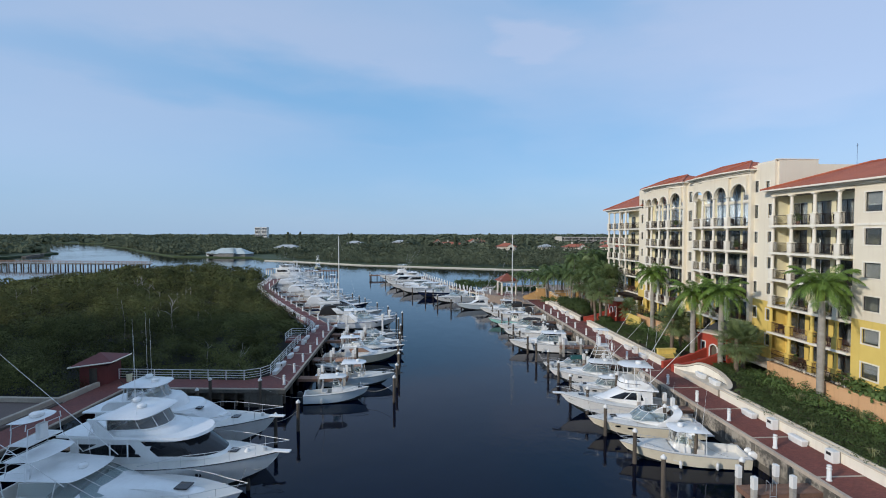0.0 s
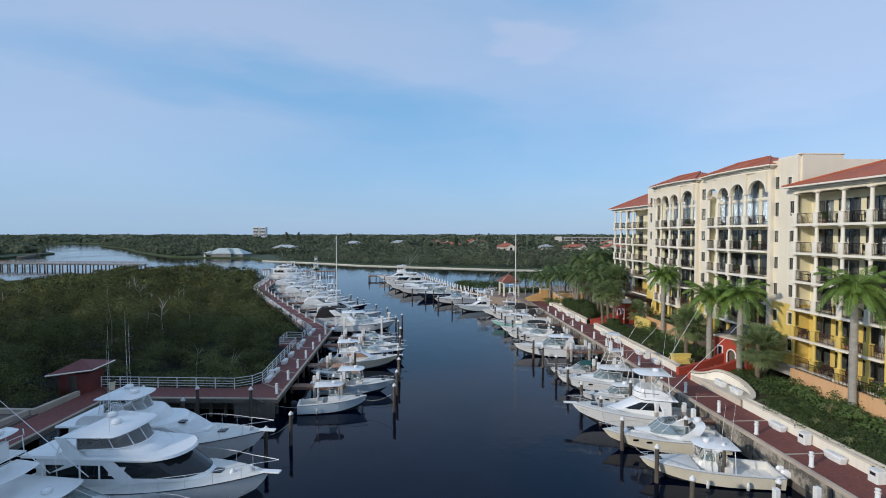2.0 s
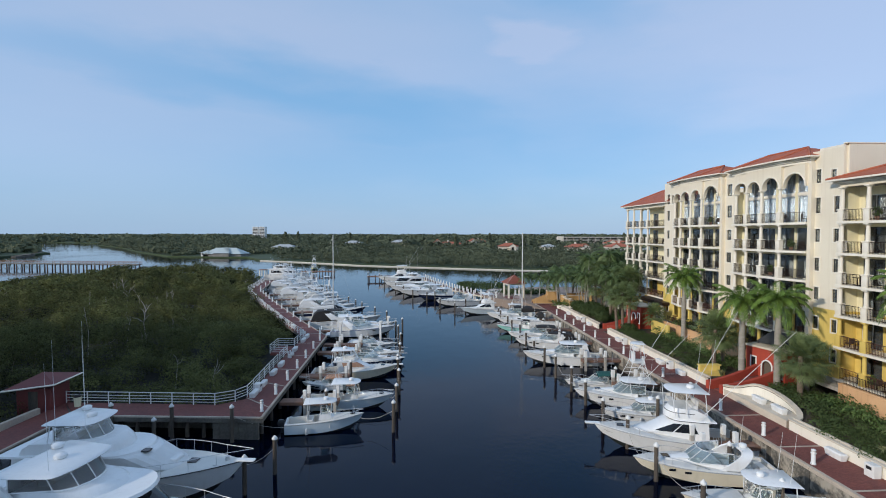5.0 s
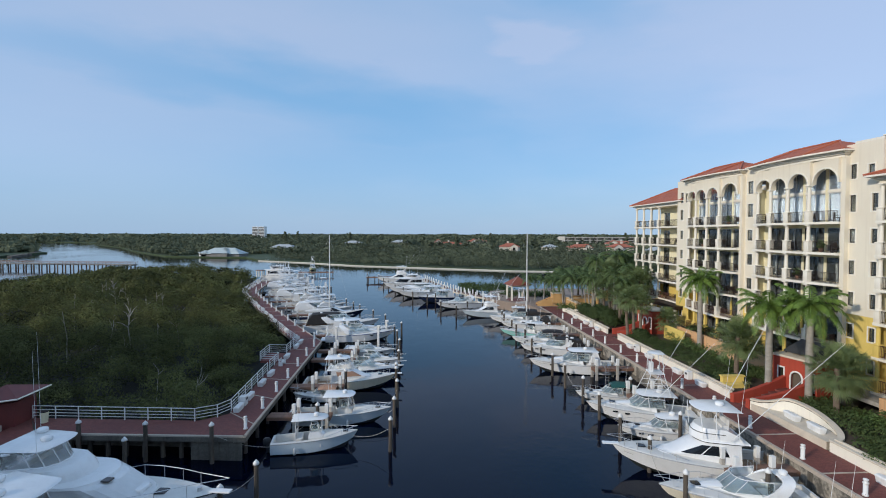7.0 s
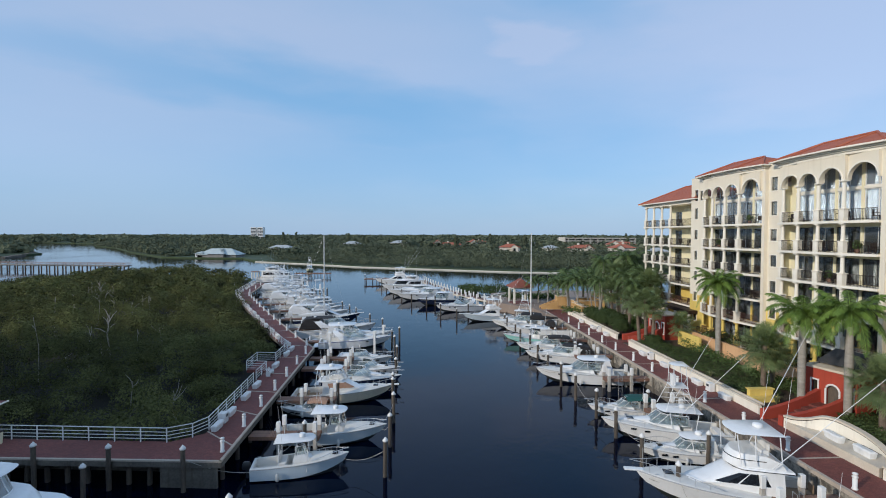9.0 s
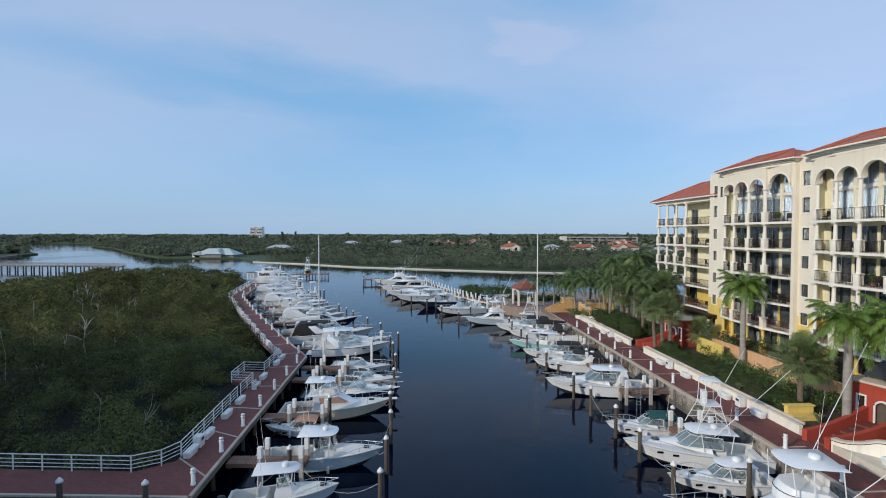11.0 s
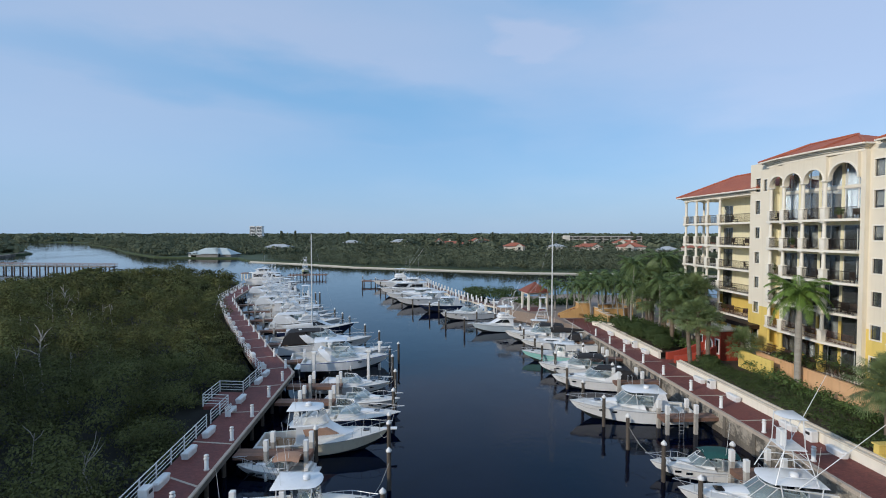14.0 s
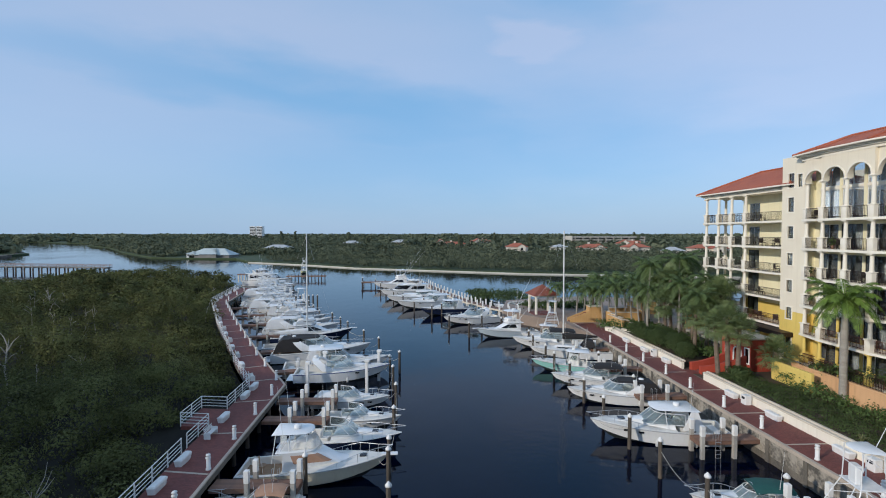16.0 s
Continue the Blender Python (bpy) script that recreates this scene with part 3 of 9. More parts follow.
def stucco_wall(name, x0, x1, u0, u1, z0, z1, holes=(), upper=None):
    """A wall along y with openings through it, ochre below and cream above."""
    sp = split_at(u0)
    for za, zb, mt in ((z0, min(sp, z1), YELLOW), (max(sp, z0), z1, upper or CREAM)):
        if zb - za > 0.01:
            g = Geo()
            wall_pieces(g, u0, u1, za, zb, holes, lambda a, b, c, d: g.box(x0, x1, a, b, c, d))
            part(name, g, mt, apartments, "ochre yellow stucco" if mt is YELLOW else "pale stucco")


def window_part(x, ya, yb, za, zb, surround=True):
    """Frame, mullion and pane set back in the opening, with a pale surround proud of the wall."""
    g = Geo()
    d = 0.06
    for a, b, c, e in ((ya, yb, za, za + d), (ya, yb, zb - d, zb), (ya, ya + d, za + d, zb - d), (yb - d, yb, za + d, zb - d)):
        g.box(x + 0.10, x + 0.17, a, b, c, e)
    w = part("window", g, WINDOW_FRAME, apartments)
    pane = part("pane", Geo().box(x + 0.125, x + 0.14, ya + d, yb - d, za + d, zb - d), GLASS, w)
    pane.visible_shadow = False
    if surround:
        s, o = Geo(), 0.12
        for a, b, c, e in ((ya - o, yb + o, za - o, za), (ya - o, yb + o, zb, zb + o), (ya - o, ya, za, zb), (yb, yb + o, za, zb)):
            s.box(x - 0.035, x + 0.02, a, b, c, e)
        part("surround", s, CREAM_TRIM, w)
    if random.random() < 0.45:
        part("blind", Geo().box(x + 0.3, x + 0.32, ya, yb, za + (zb - za) * random.uniform(0.0, 0.4), zb), CURTAIN, w)
    return w


RAIL_MESH = {}
RAIL_BROWN = material("brown_painted_iron", (0.11, 0.045, 0.032), (0.08, 0.034, 0.026), 0.55, 0.1, scale=5, bump=0.05)


def railing_part(x, ya, yb, z, along="y"):
    """Iron balcony railing with separate balusters."""
    w = round(abs(yb - ya), 2)
    mt = RAIL_BROWN if z < 8 else IRON
    along = along + mt.name
    if (w, along) not in RAIL_MESH:
        g = Geo()
        g.box(-0.025, 0.025, 0, w, 0.98, 1.03)
        me = g.mesh("railing")
        me.materials.append(mt)
        n = max(2, int(w / 0.135))
        g = Geo()
        for k in range(n + 1):
            y = w * k / n
            g.box(-0.011, 0.011, y - 0.011, y + 0.011, 0.0, 0.979)
        bars = g.mesh("baluster_infill")
        bars.materials.append(mt)
        low_bar = Geo().box(-0.02, 0.02, 0, w, 0.10, 0.14).mesh("bottom_rail")
        low_bar.materials.append(mt)
        RAIL_MESH[w, along] = me, bars, low_bar
    m = pose(x, ya, z) if along[0] == "y" else pose(x, ya, z, 0, 0, -90)
    me, bars, low_bar = RAIL_MESH[w, along]
    r = part("railing", me, mt, apartments, "dark iron rail", m=m)
    part("bottom_rail", low_bar, mt, r)
    tagged(part("baluster_infill", bars, mt, r), "thin dark iron balusters", kind="stuff")
    return r


COLUMN_MESH = {}


def column_part(x, y, z, h, mt, pedestal=True):
    """Column with square pedestal, tapered shaft and capital."""
    key = (round(h, 2), mt.name, pedestal)
    if key not in COLUMN_MESH:
        g, p = Geo(), 0.0
        if pedestal:
            g.box(-0.27, 0.27, -0.27, 0.27, 0, 1.0, 0.02)
            g.box(-0.32, 0.32, -0.32, 0.32, 1.0, 1.10, 0.02)
            p = 1.10
        g.disc_stack(0, 0, [(p, 0.22), (p + 0.06, 0.22), (p + 0.08, 0.18), (h - 0.22, 0.155), (h - 0.2, 0.2), (h - 0.12, 0.24)], 12)
        g.box(-0.27, 0.27, -0.27, 0.27, h - 0.12, h, 0.015)
        me = g.mesh("column", True)
        me.set_sharp_from_angle(angle=radians(35))
        me.materials.append(mt)
        COLUMN_MESH[key] = me
    return part("column", COLUMN_MESH[key], mt, apartments, m=pose(x, y, z))


def sliding_door(x, ya, yb, z, h, frame_mt=None, sheer=False):
    """Sliding glass door: frame, two leaves, curtain inside."""
    g, d = Geo(), 0.09 if sheer else 0.055
    for a, b in ((ya, ya + d), ((ya + yb) / 2 - d / 2, (ya + yb) / 2 + d / 2), (yb - d, yb)):
        g.box(x + 0.08, x + 0.14, a, b, z, z + h)
    g.box(x + 0.08, x + 0.14, ya, yb, z, z + d)
    g.box(x + 0.08, x + 0.14, ya, yb, z + h - d, z + h)
    w = part("sliding_door", g, frame_mt or random.choice([WINDOW_FRAME, WINDOW_FRAME, WHITE_FRAME]), apartments)
    for a, b in ((ya + d, (ya + yb) / 2 - d / 2), ((ya + yb) / 2 + d / 2, yb - d)):
        pane = part("pane", Geo().box(x + 0.10, x + 0.115, a, b, z + d, z + h - d), GLASS_PALE if sheer else GLASS, w)
        pane.visible_shadow = False
    r = random.random()
    if r < 0.75:
        ca = ya + (yb - ya) * random.choice([0.0, 0.0, 0.5])
        cb = ca + (yb - ya) * random.choice([0.2, 0.32, 0.45])
        if sheer:   # drawn across most of the bay; also stands for sky mirrored in the glass
            ca, cb = ya + 0.05, ya + (yb - ya) * random.choice([0.5, 0.72, 0.96, 0.96])
        cg = Geo()
        n = 10
        front = [(x + 0.28 + (0.05 if k % 2 else 0.0), ca + (cb - ca) * k / n) for k in range(n + 1)]
        back = [(p + 0.02, q) for p, q in reversed(front)]
        cg.prism(front + back, z + 0.03, z + h - 0.05)
        part("curtain", cg, SHEER if sheer else CURTAIN, w)
    return w


def arch_panel(x0, x1, ya, yb, spring, top, rise):
    """Panel over an opening with a half-round arch cut through it."""
    g, n = Geo(), 14
    mid, half = (ya + yb) / 2, (yb - ya) / 2
    arc = [(mid - half * math.cos(math.pi * k / n), spring + rise * math.sin(math.pi * k / n)) for k in range(n + 1)]
    g.loft([[(x0, a, za), (x1, a, za), (x1, a, top), (x0, a, top)] for a, za in arc])
    part("arch", g, CREAM, apartments)
    r, rings = Geo(), []   # moulding round the arch
    for (a, za), (b, zb) in zip(arc, arc[1:]):
        k = 1.10
        A, B = (mid + (a - mid) * k, spring + (za - spring) * k), (mid + (b - mid) * k, spring + (zb - spring) * k)
        rings.append([(x0 - 0.05, a, za), (x0 + 0.01, a, za), (x0 + 0.01, *A), (x0 - 0.05, *A)])
    rings.append([(x0 - 0.05, b, zb), (x0 + 0.01, b, zb), (x0 + 0.01, *B), (x0 - 0.05, *B)])
    r.loft(rings)
    part("arch_moulding", r, CREAM_TRIM, apartments)


def cornice(x0, ya, yb, z, depth, steps=3, ends=True):
    """Stepped cornice under an eave."""
    g = Geo()
    for k in range(steps):
        o = depth * (k + 1) / steps
        g.box(x0 - o, x0 + 0.3, ya - (o if ends else 0), yb + (o if ends else 0), z + 0.13 * k, z + 0.13 * (k + 1) - 0.004)
    part("cornice", g, CREAM_TRIM, apartments)


def hip_roof(x0, x1, y0, y1, z, ridge_x, ra, rb, zr):
    """Tiled hip roof with a fascia; ridge from ra to rb along y."""
    g = Geo()
    vs = [(x0, y0, z), (x1, y0, z), (x1, y1, z), (x0, y1, z), (ridge_x, ra, zr), (ridge_x, rb, zr)]
    g.add(vs, [(0, 4, 5, 3), (0, 1, 4), (2, 5, 4, 1), (2, 3, 5), (3, 2, 1, 0)])
    roof = part("roof", g, TILE, apartments, "red clay tile")
    caps = Geo()
    for a, b in ((vs[0], vs[4]), (vs[3], vs[5]), (vs[1], vs[4]), (vs[2], vs[5]), (vs[4], vs[5])):
        caps.tube([(a[0], a[1], a[2] + 0.03), (b[0], b[1], b[2] + 0.03)], 0.13, 6)
    part("ridge_tiles", caps, TILE, roof)
    f = Geo()
    f.box(x0 - 0.02, x0 + 0.10, y0, y1, z - 0.16, z - 0.004)
    f.box(x0 + 0.101, x1, y0 - 0.02, y0 + 0.10, z - 0.16, z - 0.004)
    f.box(x0 + 0.101, x1, y1 - 0.10, y1 + 0.02, z - 0.16, z - 0.004)
    part("fascia", f, CREAM_TRIM, roof)


def bow_out(y, ga, gb, amount):
    """How far a bowed front stands out at y."""
    return amount * max(0.0, min(1.0, (y - ga) / 3.1, (gb - y) / 3.1))


def bowed_plan(x_back, x_front, ga, gb, amount, pad=0.0):
    """Plan of a slab whose front edge is bowed, counter-clockwise."""
    front = [(x_front - bow_out(y, ga, gb, amount), y) for y in (ga, ga + 3.1, gb - 3.1, gb)]
    front[0] = (front[0][0], ga - pad)
    front[-1] = (front[-1][0], gb + pad)
    return [(x_back, ga - pad), (x_back, gb + pad)] + front[::-1]


def balcony_bay(cols, floors, tops, ga, gb, arched=False):
    """A bay of loggias between ga and gb: back wall, doors, slabs, columns, railings."""
    amount = 0.6 if arched else 0.0
    back = FX + (1.15 if arched else 1.9)
    holes, doors = [], []
    cells = list(zip([ga + 0.05] + list(cols), list(cols) + [gb - 0.05]))
    cells = [c for c in cells if c[1] - c[0] > 1.0]
    for z, top in zip(floors, tops):
        for a, b in cells:
            h = 5.45 if arched and z > 18 else min(2.35, top - z - 0.45)
            j = 0.14 if arched else 0.26
            doors.append((a + j, b - j, z, h))
            holes.append((a + j, b - j, z, z + h))
    stucco_wall("back_wall", back, back + 0.25, ga, gb, 2.5, 24.2 if arched else tops[-1] + 0.2, holes, PALE_YELLOW)
    for a, b, z, h in doors:
        if h > 3:   # tall glazing with a transom rail
            sliding_door(back, a, b, z, 2.85, WHITE_FRAME, True)
            sliding_door(back, a, b, z + 3.1, h - 3.1, WHITE_FRAME, True)
            part("transom", Geo().box(back - 0.02, back + 0.2, a, b, z + 2.85, z + 3.1), CREAM_TRIM, apartments)
        else:
            sliding_door(back, a, b, z, h)
    for z in floors:
        part("balcony_slab", Geo().prism(bowed_plan(back - 0.003, FX - 0.32, ga + 0.003, gb - 0.003, amount), z - 0.24, z - 0.02), CREAM_TRIM, apartments)
    for i, (z, top) in enumerate(zip(floors, tops)):
        mt = YELLOW if z < (9 if ga < 10 else 6) else CREAM_TRIM
        head = top - 0.24 if i < len(floors) - 1 else top
        for c in cols:
            column_part(FX - bow_out(c, ga, gb, amount), c, z - 0.02, head - z + 0.02, mt)
        for a, b in zip([ga] + list(cols), list(cols) + [gb]):
            if b - a > 0.7:
                railing_part(FX - 0.12 - bow_out((a + b) / 2, ga, gb, amount), a + 0.3 if a != ga else a + 0.02, b - 0.3 if b != gb else b - 0.02, z)
    for y0, y1 in ((ga - 0.3, ga), (gb, gb + 0.3)):   # side walls of the recess
        for za, zb, mt in ((2.5, split_at(ga), YELLOW), (split_at(ga), tops[-1] + 0.3, PALE_YELLOW)):
            part("side_wall", Geo().box(FX + 0.302, back + 0.25, y0, y1, za, zb), mt, apartments)


next_top = FLOORS[1:]
# block C, nearest
C_COLS = [9.57, 12.38, 15.33, 17.95]
balcony_bay(C_COLS, FLOORS, next_top + [21.5], 8.06, 18.25)
win_rows = [(19.4, 21.05), (16.55, 17.95), (13.7, 15.0), (10.85, 12.1), (8.0, 9.25), (5.0, 6.3)]
holes = [(5.4, 7.0, a, b) for a, b in win_rows] + [(0.9, 2.5, a, b) for a, b in win_rows]
stucco_wall("front_wall", FX, FX + 0.3, -1.0, 8.06, 2.5, 21.75, holes)
for ya, yb, za, zb in holes:
    window_part(FX, ya, yb, za, zb)
stucco_wall("lintel", FX - 0.05, FX + 0.3, 8.063, 18.25, 21.5, 21.75)
cornice(FX, -1.0, 18.25, 21.753, 0.55)
hip_roof(12.35, 26.0, -1.6, 18.95, 22.2, 19.0, 6.0, 12.6, 24.5)
part("string_course", Geo().box(FX - 0.06, FX + 0.02, -1.0, 8.05, 18.2, 18.42), CREAM_TRIM, apartments)

# flat wall between C and A
small = [(za, zb) for za, zb in ((19.25, 20.75), (16.45, 17.7), (13.6, 14.85), (10.75, 12.0), (7.9, 9.1), (5.1, 6.3))]
holes = [(18.6, 19.2, a, b) for a, b in small] + [(20.75, 21.4, a, b) for a, b in [(22.2, 23.5)] + small[:]] + [(19.0, 19.6, 22.1, 23.3)]
stucco_wall("front_wall", FX + 0.3, FX + 0.6, 18.25, 21.87, 2.5, 25.3, holes)
for ya, yb, za, zb in holes:
    window_part(FX + 0.3, ya, yb, za, zb)

# block A and block B: arched top storeys of double height
for ga, gb, cols, pier in ((21.87, 33.4, [24.95, 27.75, 30.2, 32.85], 21.87), (36.07, 47.5, [39.3, 41.95, 44.55, 47.05], 36.07)):
    balcony_bay(cols, FLOORS, next_top + [22.0], ga, gb, True)
    edges = [ga + 0.0, *cols]
    for a, b in zip(edges, edges[1:]):
        half = (b - a) / 2 - 0.15
        o = bow_out((a + b) / 2, ga, gb, 0.6)
        arch_panel(FX - 0.12 - o, FX + 0.22 - o, a + 0.15 if a != ga else a + 0.05, b - 0.15, 22.0, 24.25, min(half, 1.5))
    for c in cols[:-1]:
        o = bow_out(c, ga, gb, 0.6)
        part("arch_spandrel", Geo().box(FX - 0.12 - o, FX + 0.22 - o * 0.6, c - 0.15, c + 0.15, 22.0, 24.25), CREAM, apartments)
    part("arch_spandrel", Geo().box(FX - 0.12, FX + 0.22, cols[-1] - 0.15, gb, 22.0, 24.25), CREAM, apartments)
    part("arch_spandrel", Geo().box(FX - 0.12, FX + 0.22, ga, ga + 0.05, 22.0, 24.25), CREAM, apartments)
    part("frieze", Geo().prism(bowed_plan(FX + 0.6, FX - 0.14, ga, gb, 0.6, 0.3), 24.253, 24.5), CREAM_TRIM, apartments)
    part("loggia_ceiling", Geo().box(FX + 0.222, FX + 1.9, ga, gb, 24.0, 24.25), CREAM, apartments)
    for k in range(3):
        part("cornice", Geo().prism(bowed_plan(FX + 0.3, FX - 0.14 - 0.16 * (k + 1), ga, gb, 0.6, 0.3 + 0.16 * (k + 1)), 24.503 + 0.13 * k, 24.63 + 0.13 * k), CREAM_TRIM, apartments)
    plan = bowed_plan(19.0, 12.45, ga, gb, 0.65, 0.85)
    g = Geo()
    ridge = [(15.4, ga + 2.9, 26.3), (15.4, gb - 2.9, 26.3)]
    vs = [(x, y, 24.9) for x, y in plan] + ridge
    g.add(vs, [(0, 6, 7, 1), (1, 7, 2), (2, 7, 3), (3, 7, 6, 4), (4, 6, 5), (5, 6, 0), (5, 4, 3, 2, 1, 0)])
    bowroof = part("roof", g, TILE, apartments, "red clay tile")
    caps = Geo()
    for a, b in ((2, 7), (3, 7), (4, 6), (5, 6), (6, 7)):
        caps.tube([Vector(vs[a]) + Vector((0, 0, 0.03)), Vector(vs[b]) + Vector((0, 0, 0.03))], 0.12, 6)
    part("ridge_tiles", caps, TILE, bowroof)
    part("fascia", Geo().prism(bowed_plan(19.0, 12.42, ga, gb, 0.65, 0.88), 24.76, 24.897), CREAM_TRIM, bowroof)
    for k, (a, b) in enumerate(zip(edges, edges[1:])):   # small round vents above the columns
        part("vent", Geo().tube([(FX - 0.15, b, 24.05), (FX - 0.10, b, 24.05)], 0.09, 8), IRON, apartments)
    part("corner_pier", Geo().box(FX - 0.12, FX + 0.3, ga - 0.45, ga, 2.5, 24.25), CREAM, apartments)

# walls between A and B, and north of B
holes = [(34.25, 35.2, a, b) for a, b in [(21.95, 23.4)] + small]
stucco_wall("front_wall", FX + 0.3, FX + 0.6, 33.4, 36.07, 2.5, 25.0, holes)
for ya, yb, za, zb in holes:
    window_part(FX + 0.3, ya, yb, za, zb)
holes = [(49.3, 50.1, a, b) for a, b in [(21.8, 23.3)] + small] + [(48.2, 48.8, 21.8, 23.1)]
stucco_wall("front_wall", FX + 0.3, FX + 0.6, 47.5, 51.0, 2.5, 25.0, holes)
for ya, yb, za, zb in holes:
    window_part(FX + 0.3, ya, yb, za, zb)

# block D: long balconies and an open corner porch
DX = 14.0
D_COLS = [57.6, 60.3, 63.0, 65.7]
holes = []
for z in FLOORS[1:]:
    holes += [(51.6, 53.2, z + 0.75, z + 2.15), (57.9, 59.9, z, z + 2.3)]
for za, zb, mt in ((2.5, SPLIT, YELLOW), (SPLIT, 21.8, PALE_YELLOW)):
    g = Geo()
    wall_pieces(g, 51.0, 61.0, za, zb, holes, lambda a, b, c, d: g.box(DX + 2.0, DX + 2.3, a, b, c, d))
    part("back_wall", g, mt, apartments)
for ya, yb, za, zb in holes:
    if yb - ya < 1.8:
        window_part(DX + 2.0, ya, yb, za, zb, False)
    else:
        sliding_door(DX + 2.0, ya, yb, za, zb - za)
part("end_wall", Geo().box(DX + 2.302, 26, 60.7, 61.0, 2.5, 21.8), PALE_YELLOW, apartments)
for z, top in zip(FLOORS, next_top + [21.6]):
    part("balcony_slab", Geo().box(DX - 0.3, DX + 1.995, 51.02, 66.1, z - 0.24, z - 0.02, 0.02), CREAM_TRIM, apartments)
    part("balcony_slab", Geo().box(DX + 2.0, DX + 7, 61.02, 66.1, z - 0.24, z - 0.02, 0.02), CREAM_TRIM, apartments)
    head = top - 0.24 if top < 21 else top
    for c in D_COLS:
        column_part(DX, c, z - 0.02, head - z + 0.02, YELLOW if z < 6 else CREAM_TRIM)
    for x in (DX + 2.7, DX + 5.4):
        column_part(x, 65.7, z - 0.02, head - z + 0.02, CREAM_TRIM)
    railing_part(DX - 0.12, 51.05, 57.3, z)
    for a, b in zip(D_COLS, D_COLS[1:]):
        railing_part(DX - 0.12, a + 0.3, b - 0.3, z)
    for x in (DX + 0.3, DX + 3.0):
        railing_part(x, 65.82, 65.82 + 2.1, z, "x")
part("lintel", Geo().box(DX - 0.15, DX + 0.2, 51.02, 65.95, 21.6, 21.8), CREAM_TRIM, apartments)
part("porch_ceiling", Geo().box(DX + 0.203, 24, 51.02, 65.95, 21.6, 21.8), CREAM, apartments)
cornice(DX - 0.1, 51.0, 66.1, 21.803, 0.5)
hip_roof(13.2, 25.0, 49.5, 67.1, 22.23, 18.6, 55.5, 61.5, 24.9)

# core behind the loggias: roof slab, party walls, rear wall
part("roof_slab", Geo().box(FX + 0.61, 27.7, 18.3, 51.0, 24.7, 24.95), CONCRETE, apartments)
part("parapet", Geo().box(FX + 0.3, FX + 0.6, 18.25, 21.0, 25.3, 25.5), CREAM_TRIM, apartments)
part("parapet", Geo().box(FX + 0.602, 18.2, 18.0, 18.3, 21.8, 25.5), CREAM, apartments)
part("parapet", Geo().box(18.202, 27.7, 18.0, 18.3, 21.8, 25.05), CREAM, apartments)
part("parapet_cap", Geo().box(FX + 0.25, 18.26, 17.94, 18.36, 25.502, 25.62, 0.03), CREAM_TRIM, apartments)
part("parapet", Geo().box(17.9, 18.2, 18.302, 22.0, 24.952, 25.5), CREAM, apartments)
part("rear_wall", Geo().box(27.7, 28.0, -1.0, 61.0, 2.5, 24.7), CREAM, apartments)
part("south_wall", Geo().box(FX + 0.302, 27.698, -1.0, -0.7, 2.5, 21.7), CREAM, apartments)
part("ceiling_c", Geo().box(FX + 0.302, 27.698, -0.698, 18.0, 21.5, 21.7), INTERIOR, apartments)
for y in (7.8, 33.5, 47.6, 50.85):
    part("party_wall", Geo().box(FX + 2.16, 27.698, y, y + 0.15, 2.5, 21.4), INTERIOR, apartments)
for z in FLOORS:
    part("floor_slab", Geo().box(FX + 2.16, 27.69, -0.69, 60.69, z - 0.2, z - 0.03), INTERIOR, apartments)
part("aerial", Geo().tube([(17.0, 12.0, 23.8), (17.0, 12.0, 26.2)], 0.014, 5).tube([(17.0, 11.8, 26.0), (17.0, 12.2, 26.05)], 0.012, 5), IRON, apartments)

# chairs, tables and potted plants on the balconies
CHAIR_MT = material("dark_woven_chair", (0.06, 0.045, 0.035), (0.035, 0.028, 0.022), 0.7, scale=4, fine=30, bump=0.2)
POT_MT = material("glazed_pot", (0.34, 0.20, 0.13), (0.24, 0.13, 0.09), 0.5, scale=3, fine=14, bump=0.1)


def balcony_chair(x, y, z, turn):
    c = thing("balcony_chair", "dark woven armchair on a balcony", "chair", "balcony chairs", m=RIGHT @ pose(x, y, z, 0, 0, turn))
    part("seat", Geo().box(-0.26, 0.26, -0.26, 0.26, 0.36, 0.44, 0.02), CHAIR_MT, c)
    part("backrest", Geo().box(0.20, 0.26, -0.26, 0.26, 0.45, 0.92, 0.02), CHAIR_MT, c)
    for sx in (-0.22, 0.22):
        for sy in (-0.24, 0.24):
            part("leg", Geo().box(sx - 0.02, sx + 0.02, sy - 0.02, sy + 0.02, 0, 0.36), CHAIR_MT, c)
    for sy in (-0.27, 0.27):
        part("armrest", Geo().box(-0.24, 0.2, sy - 0.025, sy + 0.025, 0.60, 0.64), CHAIR_MT, c)


def balcony_table(x, y, z):
    c = thing("balcony_table", "small round dark table on a balcony", "table", "balcony tables", m=RIGHT @ pose(x, y, z))
    part("tabletop", Geo().disc_stack(0, 0, [(0.68, 0.36), (0.72, 0.38)], 12), CHAIR_MT, c)
    part("pedestal", Geo().disc_stack(0, 0, [(0, 0.22), (0.04, 0.22), (0.06, 0.04), (0.68, 0.04)], 8), IRON, c)


FURNISHED = []
